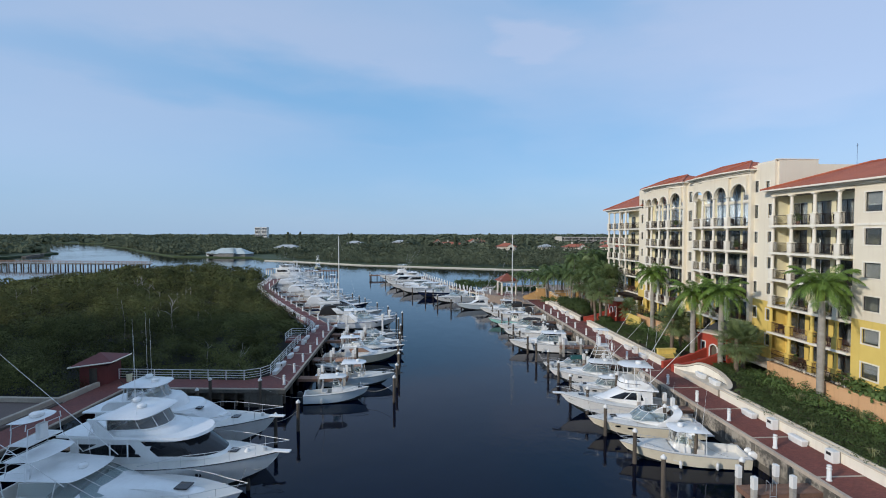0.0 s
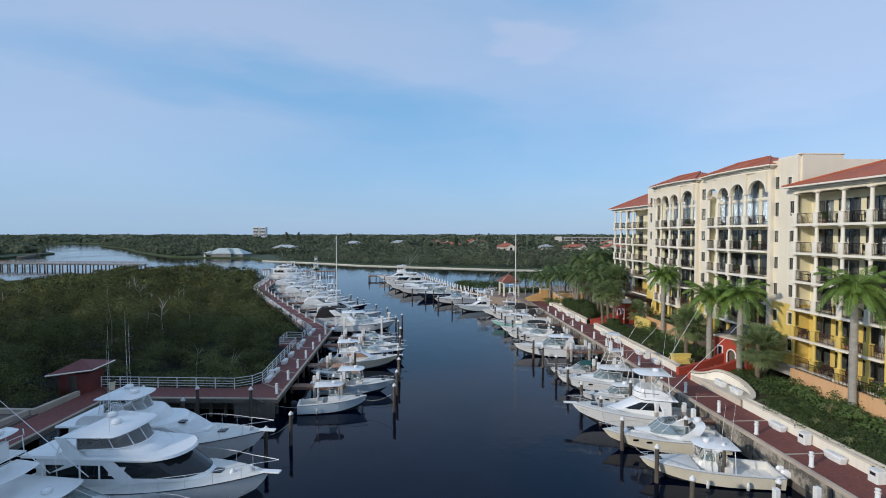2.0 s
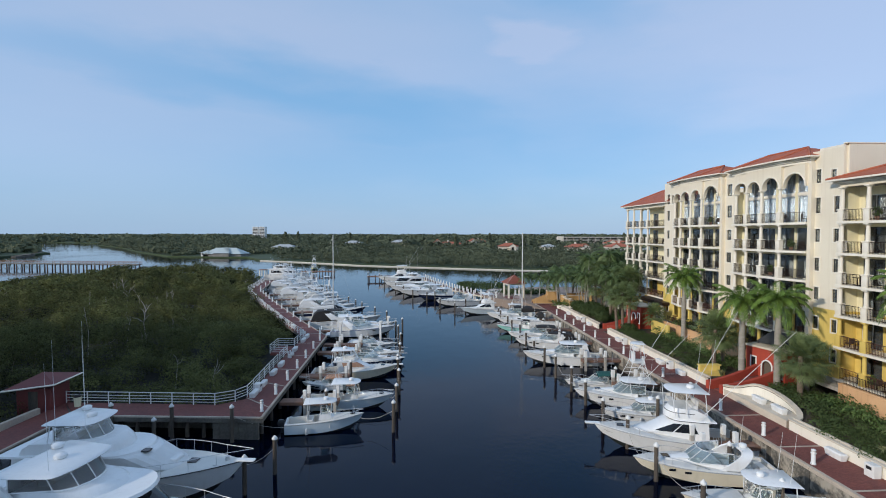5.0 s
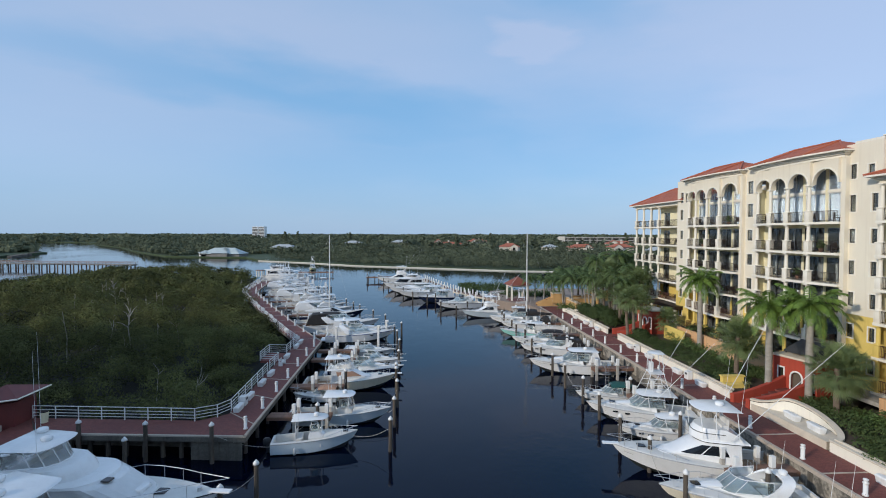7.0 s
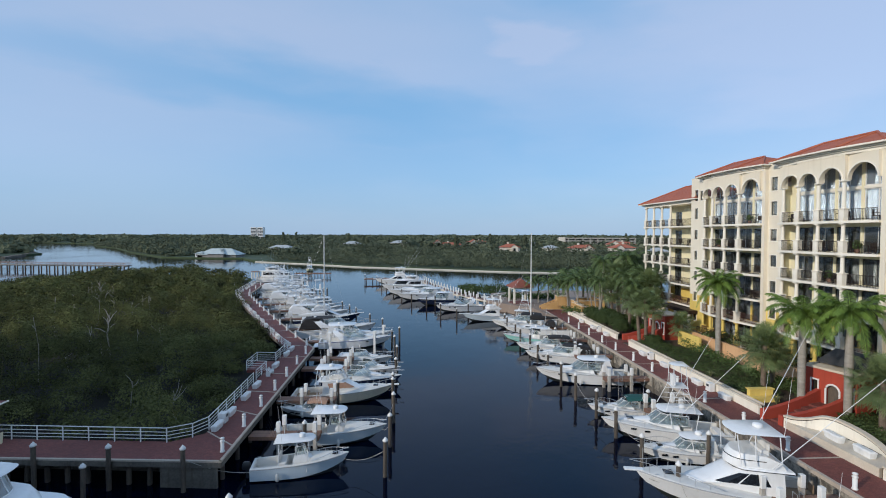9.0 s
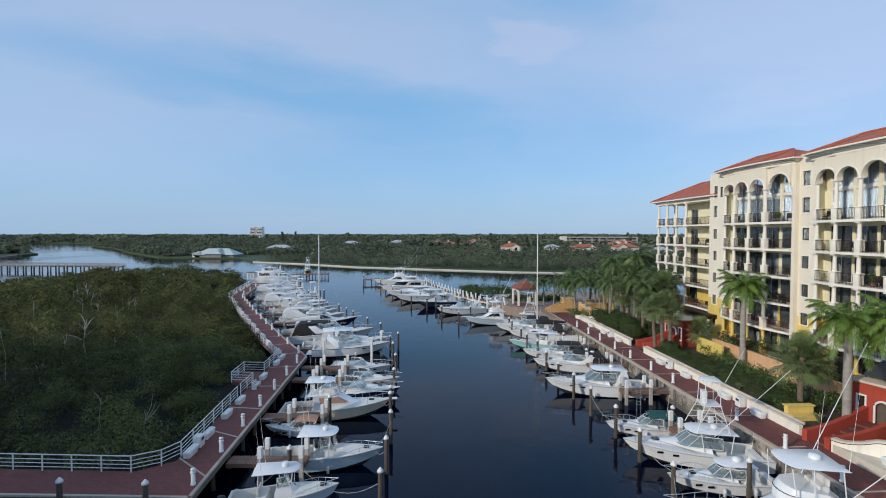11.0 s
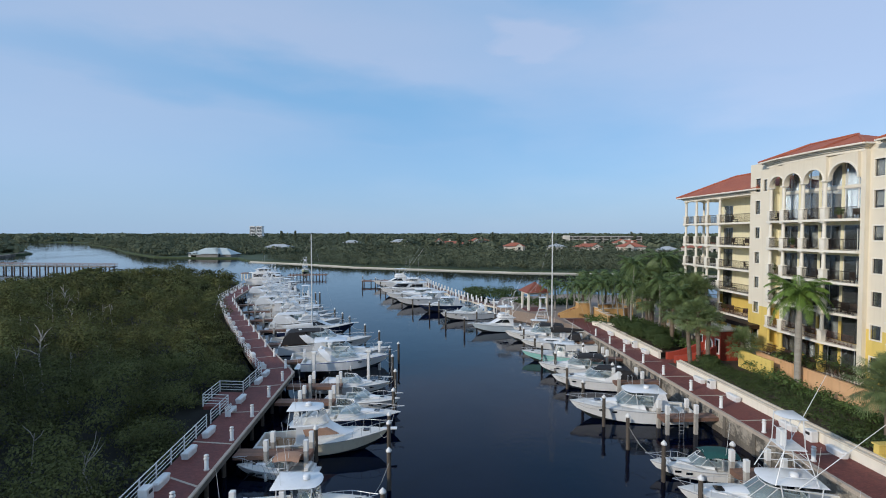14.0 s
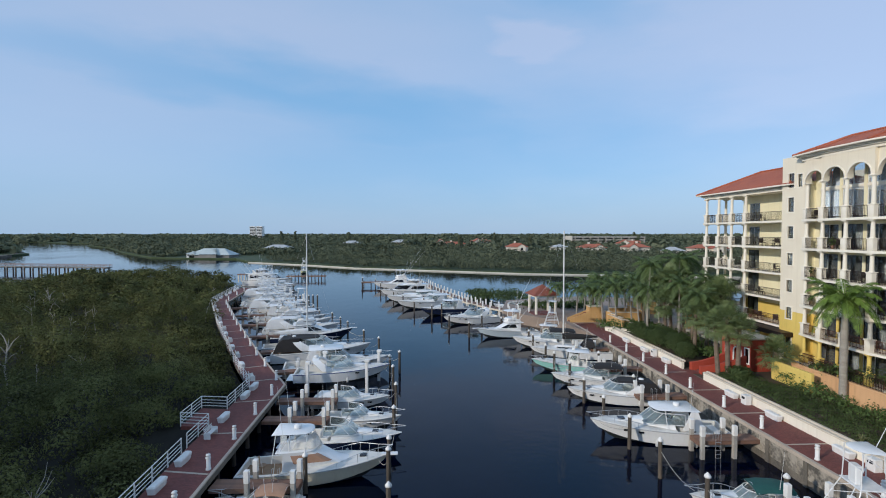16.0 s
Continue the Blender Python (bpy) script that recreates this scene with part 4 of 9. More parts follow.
for i, z in enumerate(FLOORS):
    for j, y in enumerate((10.9, 13.8, 16.6, 23.4, 26.3, 29.0, 31.6, 37.6, 40.6, 43.3, 46.0, 53.6, 56.0)):
        if (i * 7 + j * 5) % 3 == 0:
            continue
        x = FX + 0.45 if y < 50 else 14.6
        FURNISHED.append((x, y, z))
        balcony_chair(x, y - 0.55, z - 0.02, 90 + 35 * ((i + j) % 3 - 1))
        if (i + j) % 2:
            balcony_table(x, y + 0.1, z - 0.02)
        if (i * 3 + j) % 4 == 1:
            balcony_chair(x, y + 0.75, z - 0.02, -90)

# terrace in front of the building
terrace = thing("wall_terrace", "peach stucco terrace wall with iron railing", "wall", kind="structure", m=RIGHT)
part("floor_slab", Geo().box(11.31, FX + 1.9, -1.0, 66, 3.3, 3.64), CONCRETE, terrace)
for a, b in ((-20, 15.5), (22.6, 46.0)):
    g = Geo()
    g.box(11.0, 11.3, a, b, 2.0, 4.1)
    g.box(10.94, 11.36, a, b, 4.103, 4.22, 0.02)
    part("wall_run", g, PEACH, terrace)
    n = int((min(b, 60) - max(a, 6)) / 4.5)
    for k in range(n):
        y = max(a, 6) + 0.4 + k * 4.5
        me = RAIL_MESH.get((4.2, "t"))
        if me is None:
            g = Geo()
            g.box(-0.025, 0.025, 0, 4.2, 0.88, 0.93)
            g.box(-0.02, 0.02, 0, 4.2, 0.08, 0.12)
            for j in range(32):
                g.box(-0.011, 0.011, j * 0.135, j * 0.135 + 0.022, 0, 0.88)
            me = g.mesh("railing")
            me.materials.append(IRON)
            RAIL_MESH[4.2, "t"] = me
        part("railing", me, IRON, terrace, m=pose(11.15, y, 4.22))

# ---- boats ----
GELCOAT = material("white_gelcoat", (0.80, 0.80, 0.79), (0.74, 0.74, 0.73), 0.22, scale=0.8, fine=20, bump=0.02, streak=0.18)
GELCOAT_CREAM = material("cream_gelcoat", (0.76, 0.70, 0.55), (0.70, 0.63, 0.49), 0.25, scale=0.8, fine=20, bump=0.02, streak=0.25)
GELCOAT_LIME = material("pale_yellow_gelcoat", (0.74, 0.74, 0.42), (0.68, 0.68, 0.38), 0.25, scale=0.8, fine=20, bump=0.02)
GELCOAT_TEAL = material("pale_teal_gelcoat", (0.34, 0.66, 0.60), (0.30, 0.60, 0.55), 0.22, scale=0.8, fine=20, bump=0.02)
GELCOAT_NAVY = material("navy_gelcoat", (0.02, 0.03, 0.07), (0.015, 0.022, 0.05), 0.15, scale=0.8, fine=20, bump=0.02)
GELCOAT_GREY = material("grey_blue_gelcoat", (0.56, 0.64, 0.69), (0.50, 0.58, 0.63), 0.22, scale=0.8, fine=20, bump=0.02)
NONSKID = material("off_white_nonskid_deck", (0.70, 0.68, 0.63), (0.62, 0.60, 0.56), 0.7, scale=1.0, fine=60, bump=0.3, dist=0.004)
TEAK = material("weathered_teak", (0.30, 0.20, 0.12), (0.22, 0.15, 0.09), 0.7, scale=1.5, fine=20, bump=0.2, stretch=(1, 9, 1))
ANTIFOUL = material("dark_bottom_paint", (0.02, 0.022, 0.03), (0.03, 0.04, 0.035), 0.7, scale=1.5, fine=9, bump=0.2)
TINTED = material("tinted_boat_glass", (0.012, 0.014, 0.018), None, 0.06, scale=1.0, bump=0.0)
CLEAR_VINYL = glass_material("clear_vinyl", (0.88, 0.91, 0.92), 0.06, 1.0)
SMOKED_VINYL = glass_material("smoked_vinyl", (0.40, 0.40, 0.40), 0.08, 0.9)
BLUE_GLASS = glass_material("blue_green_windscreen", (0.42, 0.52, 0.53), 0.04, 0.85)
POLISHED = material("brushed_aluminium", (0.66, 0.66, 0.66), None, 0.42, 0.8, scale=4, bump=0.0)
POWDERCOAT = material("white_powdercoat", (0.78, 0.78, 0.77), None, 0.35, scale=4, bump=0.02)
CANVAS_WHITE = material("white_canvas", (0.74, 0.74, 0.73), (0.66, 0.66, 0.65), 0.85, scale=1.5, fine=26, bump=0.2)
CANVAS_BLACK = material("black_canvas", (0.014, 0.013, 0.014), (0.022, 0.02, 0.02), 0.85, scale=1.5, fine=26, bump=0.3)
CANVAS_GREEN = material("green_canvas", (0.012, 0.085, 0.075), (0.01, 0.06, 0.055), 0.85, scale=1.5, fine=26, bump=0.3)
CANVAS_TAN = material("tan_canvas", (0.40, 0.24, 0.16), (0.33, 0.19, 0.12), 0.85, scale=1.5, fine=26, bump=0.3)
CANVAS_BLUE = material("blue_canvas", (0.035, 0.06, 0.22), (0.03, 0.05, 0.17), 0.85, scale=1.5, fine=26, bump=0.3)
VINYL = material("white_vinyl_cushion", (0.72, 0.70, 0.66), (0.64, 0.62, 0.58), 0.5, scale=2, fine=20, bump=0.1)
BLACK_PLASTIC = material("black_plastic", (0.02, 0.02, 0.022), None, 0.4, scale=4, bump=0.05)
RUBBER = material("grey_rubber_strake", (0.42, 0.42, 0.42), None, 0.6, scale=3, bump=0.05)
MAST = material("white_mast_paint", (0.78, 0.77, 0.74), None, 0.35, scale=2, bump=0.02)


class Hull:
    """Lines of a hull, bow towards +x, waterline at z = 0."""

    def __init__(self, L, B, fs, fb):
        self.L, self.B, self.fs, self.fb = L, B, fs, fb

    def x(self, s):
        return -self.L / 2 + s * self.L

    def half(self, s):
        if s < 0.42:
            return self.B / 2 * (0.90 + 0.10 * math.sin(s / 0.42 * math.pi / 2))
        return max(0.03, self.B / 2 * (1 - ((s - 0.42) / 0.58) ** 2.35))

    def sheer(self, s):
        return self.fs + (self.fb - self.fs) * s ** 1.5

    def ring(self, s):
        t = max(0.0, (s - 0.35) / 0.65)
        h, zs = self.half(s), self.sheer(s)
        hc = h * (0.90 - 0.50 * t ** 1.3)
        zc = 0.10 + (zs - 0.35) * 0.62 * t ** 2.2
        x, pull = self.x(s), t ** 3 * self.L * 0.085
        zk = -0.42 + t ** 4 * (zs * 0.5 + 0.42)
        hm, zm = hc + (h - hc) * (0.60 - 0.2 * t), zc + (zs - zc) * 0.55
        side = [(x, h, zs), (x - pull * 0.25, hm, zm), (x - pull * 0.7, hc, zc), (x - pull, 0.0, zk)]
        return side, [(a, -b, c) for a, b, c in reversed(side[:-1])]


STATIONS = [0, 0.08, 0.18, 0.3, 0.42, 0.52, 0.62, 0.71, 0.79, 0.86, 0.92, 0.965, 1.0]


def add_hull(boat, L, B, fs, fb, mt, cockpit=0.34, deck_mt=None, floor_mt=None, stripe=None):
    h = Hull(L, B, fs, fb)
    top, low = Geo(), Geo()
    rings = [(h.ring(s)[0] + h.ring(s)[1]) for s in STATIONS]
    for sl in ((0, 3), (4, 7)):
        top.loft([r[sl[0]:sl[1]][::-1] for r in rings], closed=False)
    low.loft([r[2:5][::-1] for r in rings], closed=False)
    r = rings[0]
    top.add([r[0], r[1], r[2], r[4], r[5], r[6]], [(0, 1, 2, 3, 4, 5)])
    low.add([r[2], r[3], r[4]], [(0, 1, 2)])
    hull = part("hull", top, mt, boat, smooth=True)
    part("bottom", low, ANTIFOUL, hull, "dark antifouling paint", smooth=True)
    rail = Geo()
    for sg in (1, -1):
        rail.tube([(h.x(s), sg * (h.half(s) + 0.015), h.sheer(s) - 0.03) for s in STATIONS], 0.035, 5)
    part("rub_rail", rail, stripe or RUBBER, hull)
    # deck forward of the cockpit
    deck = Geo()
    fac, cam_z = [-1, -0.9, -0.5, 0, 0.5, 0.9, 1], [0.0, 0.05, 0.09, 0.11, 0.09, 0.05, 0.0]
    ss = [cockpit] + [s for s in STATIONS if s > cockpit + 0.02]
    deck.loft([[(h.x(s), f * h.half(s), h.sheer(s) + c * min(1, h.half(s))) for f, c in zip(fac, cam_z)] for s in ss], closed=False)
    fl = 0.42
    bk = h.sheer(cockpit)
    hw = h.half(cockpit)
    deck.add([(h.x(cockpit), -hw + 0.2, fl), (h.x(cockpit), hw - 0.2, fl), (h.x(cockpit), hw - 0.2, bk + 0.08), (h.x(cockpit), -hw + 0.2, bk + 0.08)], [(0, 3, 2, 1)])
    ca = [s for s in STATIONS if s < cockpit - 0.02] + [cockpit]
    for sg in (1, -1):
        outer = [(h.x(s), sg * h.half(s), h.sheer(s)) for s in ca]
        inner = [(h.x(s) + (0.18 if s == 0 else 0), sg * (h.half(s) - 0.2), h.sheer(s) + 0.03) for s in ca]
        foot = [(p[0], p[1], fl) for p in inner]
        deck.loft([outer, inner, foot], closed=False)
    zt = h.sheer(0)
    deck.add([(h.x(0), -h.half(0), zt), (h.x(0), h.half(0), zt), (h.x(0) + 0.18, h.half(0) - 0.2, zt + 0.03), (h.x(0) + 0.18, -h.half(0) + 0.2, zt + 0.03),
              (h.x(0) + 0.18, h.half(0) - 0.2, fl), (h.x(0) + 0.18, -h.half(0) + 0.2, fl)], [(0, 3, 2, 1), (3, 5, 4, 2)])
    part("deck", deck, deck_mt or NONSKID, boat, "off-white deck")
    n = len(ca)
    floor = Geo().loft([[(h.x(s) + (0.18 if s == 0 else 0), y * (h.half(s) - 0.2), fl) for y in (-1, 1)] for s in ca], closed=False)
    part("cockpit_floor", floor, floor_mt or NONSKID, boat)
    return h


def foot(xa, xf, wa, wf, rnd, z, n=5):
    """Plan outline with a rounded front, counter-clockwise."""
    one = [(xa, -wa), ((xa + xf - rnd) / 2, -(wa + wf) / 2 - 0.02), (xf - rnd, -wf)]
    one += [(xf - rnd + rnd * math.sin(math.pi / 2 * k / n), -wf * math.cos(math.pi / 2 * k / n)) for k in range(1, n)]
    ring = one + [(xf, 0.0)] + [(x, -y) for x, y in reversed(one)]
    return [(x, y, z) for x, y in ring]


def house(boat, name, levels, mt, label="", bands=(), band_mt=None):
    """A moulded body lofted through plan outlines (z, xa, xf, wa, wf, rnd); bands: window strips (za, zb, from, to) along the outline."""
    g = Geo().loft([foot(xa, xf, wa, wf, r, z) for z, xa, xf, wa, wf, r in levels])
    ob = part(name, g, mt, boat, label, smooth=True)

    def at(z):
        for a, b in zip(levels, levels[1:]):
            if a[0] <= z <= b[0]:
                t = (z - a[0]) / (b[0] - a[0])
                return [p + (q - p) * t for p, q in zip(a, b)]
        return levels[-1]

    for za, zb, i0, i1 in bands:
        g = Geo()
        rows = []
        for z in (za, zb):
            _, xa, xf, wa, wf, r = at(z)
            rows.append([(x, y, z) for x, y, _ in foot(xa, xf + 0.02, wa + 0.018, wf + 0.018, r, z)])
        total = len(rows[0]) - 1
        a, b = i0, i1
        def pick(row):
            # cut the outline at fractions of its points
            out = []
            k = a * total
            while k < b * total + 1e-6:
                i = min(int(k), total - 1)
                f = k - i
                p, q = row[i], row[i + 1]
                out.append(tuple(u + (v - u) * f for u, v in zip(p, q)))
                k = min(math.floor(k + 1e-6) + 1, b * total) if k < b * total - 1e-6 else b * total + 1
            return out
        g.loft([pick(rows[0]), pick(rows[1])], closed=False)
        part("window_band", g, band_mt or TINTED, ob, "dark tinted glass")
    return ob


def hardtop(boat, x0, x1, w, z, posts, mt=None, foot_z=1.0, name="hardtop", th=0.12, spread=0.12):
    """Rounded roof on raked posts."""
    g = Geo().loft([foot(x0 + 0.06, x1 - 0.08, w - 0.08, (w - 0.08) * 0.86, 0.5, z), foot(x0, x1, w, w * 0.88, 0.55, z + th * 0.45), foot(x0 + 0.1, x1 - 0.12, w - 0.12, (w - 0.12) * 0.85, 0.5, z + th)])
    top = part(name, g, mt or GELCOAT, boat, smooth=True)
    for px, lean in posts:
        for sg in (1, -1):
            part("post", Geo().tube([(px - lean, sg * (w - 0.1 + spread), foot_z), (px, sg * (w - 0.15), z + 0.02)], 0.032, 6), POWDERCOAT, top)
    return top


def bow_rail(boat, h, s0=0.55, z=0.55, pulpit=0.35):
    g = Geo()
    ss = [s0 + (1 - s0) * k / 6 for k in range(7)]
    for sg in (1, -1):
        pts = [(h.x(s) - (0.0 if s < 0.99 else -pulpit), sg * max(0.02, (h.half(s) - 0.1)), h.sheer(s) + z * min(1, 0.25 + 4 * (s - s0))) for s in ss]
        g.tube(pts, 0.02, 5)
    ob = part("bow_rail", g, POLISHED, boat, "polished tube rail")
    for s in ss[1:-1]:
        for sg in (1, -1):
            y = sg * max(0.02, h.half(s) - 0.1)
            part("stanchion", Geo().tube([(h.x(s), y, h.sheer(s)), (h.x(s), y, h.sheer(s) + z * min(1, 0.25 + 4 * (s - s0)))], 0.015, 5), POLISHED, ob)
    return ob


def pulpit(boat, h, L=0.8):
    x = h.L / 2
    part("bow_pulpit", Geo().box(x - 0.5, x + L, -0.2, 0.2, h.sheer(1) - 0.04, h.sheer(1) + 0.05, 0.02), GELCOAT, boat)


def outboards(boat, h, n, mt):
    for k in range(n):
        y = (k - (n - 1) / 2) * 0.62
        x = -h.L / 2
        ob = part("outboard", Geo().loft([foot(x - 0.62, x - 0.10, 0.16, 0.15, 0.15, 0.62), foot(x - 0.66, x - 0.06, 0.19, 0.16, 0.2, 0.80), foot(x - 0.64, x - 0.08, 0.18, 0.15, 0.2, 1.02), foot(x - 0.54, x - 0.18, 0.12, 0.10, 0.15, 1.14)]), mt, boat, smooth=True)
        ob.matrix_basis = pose(0, y, 0)
        part("leg", Geo().box(x - 0.42, x - 0.05, -0.09, 0.09, -0.55, 0.66, 0.02), BLACK_PLASTIC, ob)


def whip(boat, x, y, z, h, lean=0.1, name="antenna"):
    part(name, Geo().tube([(x, y, z), (x - lean * h, y, z + h)], 0.016, 4, 0.006), POWDERCOAT, boat)


def outrigger(boat, x, y, z, length, out=0.28, back=0.55):
    sg = 1 if y > 0 else -1
    a = Vector((x, y, z))
    d = Vector((-back, sg * out, 0.78)).normalized()
    part("outrigger", Geo().tube([a, a + d * length * 0.5, a + d * length], 0.028, 5, 0.012), POWDERCOAT, boat)


def radar(boat, x, y, z, r=0.26):
    part("radar_dome", Geo().disc_stack(x, y, [(z, r * 0.8), (z + 0.05, r), (z + 0.2, r), (z + 0.27, r * 0.7), (z + 0.29, 0.03)], 14), GELCOAT, boat, smooth=True)


def seat(boat, x0, x1, y0, y1, z0, z1, back=None, mt=None):
    ob = part("seat", Geo().box(x0, x1, y0, y1, z0, z1, 0.04), mt or VINYL, boat)
    if back:
        part("backrest", Geo().box(x0 - 0.02 if back < 0 else x1 - 0.1, x0 + 0.1 if back < 0 else x1 + 0.02, y0, y1, z1, z1 + 0.4, 0.04), mt or VINYL, ob)


def windscreen(boat, xa, xf, w, z0, z1, mt, rake=0.5, frame=None):
    """Wrap-round windscreen: raked glass with a frame and mullions."""
    lo, hi = foot(xa, xf, w, w * 0.8, 0.7, z0), foot(xa, xf - rake, w * 0.92, w * 0.72, 0.6, z1)
    g = Geo().loft([lo, hi], closed=False)
    ob = part("windscreen", g, mt, boat, smooth=True)
    f = Geo().tube(hi, 0.03, 5).tube(lo, 0.03, 5)
    for i in (0, 2, 5, 7, len(lo) // 2, len(lo) - 8, len(lo) - 6, len(lo) - 3, len(lo) - 1):
        if 0 <= i < len(lo):
            f.tube([lo[i], hi[i]], 0.022, 5)
    part("frame", f, frame or POWDERCOAT, ob)
    return ob


def cleats(boat, h):
    for s, sg in ((0.05, 1), (0.05, -1), (0.9, 1), (0.9, -1)):
        y = sg * max(0.05, h.half(s) - 0.12)
        part("cleat", Geo().tube([(h.x(s) - 0.12, y, h.sheer(s) + 0.1), (h.x(s) + 0.12, y, h.sheer(s) + 0.1)], 0.02, 5), POLISHED, boat)


def hatch(boat, x, y, z, s=0.26, mt=None):
    part("deck_hatch", Geo().box(x - s, x + s, y - s, y + s, z - 0.03, z + 0.05, 0.015), mt or TINTED, boat, "smoked glass deck hatch")


BOATS = []


def place(name, label, bow, stern, group, lift=0.0):
    b, s = Vector(bow), Vector(stern)
    c, d = (b + s) / 2, b - s
    m = pose(c.x, c.y, lift, 0, 0, math.degrees(math.atan2(d.y, d.x)))
    boat = thing(name, label, "boat", group, m=m)
    BOATS.append((boat, m, d.length, group))
    return boat, d.length


def centre_console(name, label, bow, stern, group, mt=None, top=GELCOAT, motors=2, motor_mt=None, tower=False, screen=None, lift=0.0, canvas=True):
    boat, L = place(name, label, bow, stern, group, lift)
    B = L * 0.31
    h = add_hull(boat, L, B, 0.95, 1.35, mt or GELCOAT, cockpit=0.60)
    part("foredeck_locker", Geo().loft([foot(L * 0.12, L * 0.30, B * 0.26, B * 0.15, 0.5, 0.44), foot(L * 0.13, L * 0.29, B * 0.24, B * 0.14, 0.5, 0.95)]), GELCOAT, boat, smooth=True)
    house(boat, "console", [(0.43, -0.55, 0.85, 0.5, 0.42, 0.3), (1.25, -0.5, 0.8, 0.48, 0.4, 0.3), (1.5, -0.4, 0.45, 0.44, 0.36, 0.25)], GELCOAT)
    windscreen(boat, -0.35, 0.5, 0.44, 1.5, 2.1, screen or BLUE_GLASS, 0.25)
    seat(boat, -1.5, -0.95, -0.6, 0.6, 0.44, 1.15, -1)
    hardtop(boat, -1.75, 1.05, min(1.15, B * 0.42), 2.55, [(-1.4, 0.05), (0.6, 0.15)], top, 0.5, "t_top")
    radar(boat, 0.1, 0, 2.68, 0.22)
    whip(boat, -1.2, 0.7, 2.6, 3.2)
    whip(boat, -1.2, -0.7, 2.6, 2.6)
    if canvas:
        ob = part("enclosure", Geo().loft([foot(-0.6, 1.0, 0.85, 0.55, 0.4, 1.4), foot(-0.6, 0.8, min(1.0, B * 0.38), 0.75, 0.4, 2.54)], caps=False), CLEAR_VINYL, boat)
        ob.visible_shadow = False
    for k in range(4):
        part("fishing_rod", Geo().tube([(-1.6, -0.7 + k * 0.45, 2.4), (-2.3, -0.75 + k * 0.5, 4.0)], 0.012, 4, 0.004), BLACK_PLASTIC, boat)
    if tower:
        add_tower(boat, -0.9, 2.68, 4.6, 0.85)
    bow_rail(boat, h, 0.62, 0.32, 0.0)
    hatch(boat, L * 0.36, 0, h.sheer(0.86) + 0.08, 0.2)
    outboards(boat, h, motors, motor_mt or GELCOAT)
    cleats(boat, h)
    return boat


def add_tower(boat, x, z0, z1, w, head=1.75):
    """Open lookout tower of welded pipe with a small buggy top."""
    t = part("tower_platform", Geo().box(x - 0.7, x + 0.6, -w * 0.75, w * 0.75, z1 - 0.05, z1 + 0.02, 0.02), POWDERCOAT, boat)
    for sx, ex in ((-1.1, -0.6), (1.2, 0.5)):
        for sg in (1, -1):
            part("leg", Geo().tube([(x + sx, sg * w * 1.25, z0), (x + ex, sg * w * 0.7, z1), (x + ex * 0.95, sg * w * 0.66, z1 + 0.95)], 0.03, 5), POWDERCOAT, t)
    bars = []
    for k in range(1, 4):
        f = k / 4
        z = z0 + (z1 - z0) * f
        ya = w * (1.25 - 0.55 * f)
        for sg in (1, -1):
            bars.append([(x - 1.1 + 0.5 * f, sg * ya, z), (x + 1.2 - 0.7 * f, sg * ya, z)])
        bars.append([(x - 1.1 + 0.5 * f, -ya, z), (x - 1.1 + 0.5 * f, ya, z)])
    bars += [[(x + ex, -w * 0.66, z1 + 0.95), (x + ex, w * 0.66, z1 + 0.95)] for ex in (-0.6, 0.5)]
    for ends in bars:
        part("crossbar", Geo().tube(ends, 0.022, 4), POWDERCOAT, t)
    part("tower_helm", Geo().box(x + 0.15, x + 0.5, -0.3, 0.3, z1 + 0.02, z1 + 0.95, 0.05), GELCOAT, t)
    hardtop(boat, x - 0.7, x + 0.65, w * 0.8, z1 + head, [(-0.5 + x, 0.0), (0.45 + x, 0.0)], GELCOAT, z1 + 0.9, "buggy_top", 0.09, 0.0)
    return t


def side_window(boat, levels, bottom, top, za, zb, mt, split=()):
    """Glass let into both sides of a moulded body: bottom and top give its ends along x at heights za and zb."""
    def half(x, z):
        for a, b in zip(levels, levels[1:]):
            if a[0] <= z <= b[0]:
                t = (z - a[0]) / (b[0] - a[0])
                _, xa, xf, wa, wf, r = [p + (q - p) * t for p, q in zip(a, b)]
                break
        f = min(1.0, max(0.0, (x - xa) / max(0.1, xf - r - xa)))
        u = 0.0 if x <= xf - r else (x - xf + r) / r
        return (wa + (wf - wa) * f) * math.sqrt(max(0.05, 1 - u * u)) + 0.022
    for sg in (1, -1):
        cuts = [0.0, *split, 1.0]
        for f0, f1 in zip(cuts, cuts[1:]):
            f0, f1 = f0 + (0.02 if f0 else 0), f1 - (0.02 if f1 < 1 else 0)
            rows = []
            for v in (0.0, 0.5, 1.0):
                z = za + (zb - za) * v
                b0, b1 = bottom[0] + (top[0] - bottom[0]) * v, bottom[1] + (top[1] - bottom[1]) * v
                xs = [b0 + (b1 - b0) * (f0 + (f1 - f0) * j / 4) for j in range(5)]
                rows.append([(x, sg * half(x, z), z) for x in xs])
            part("side_window", Geo().loft(rows if sg < 0 else rows[::-1], closed=False), mt, boat, "dark tinted glass")


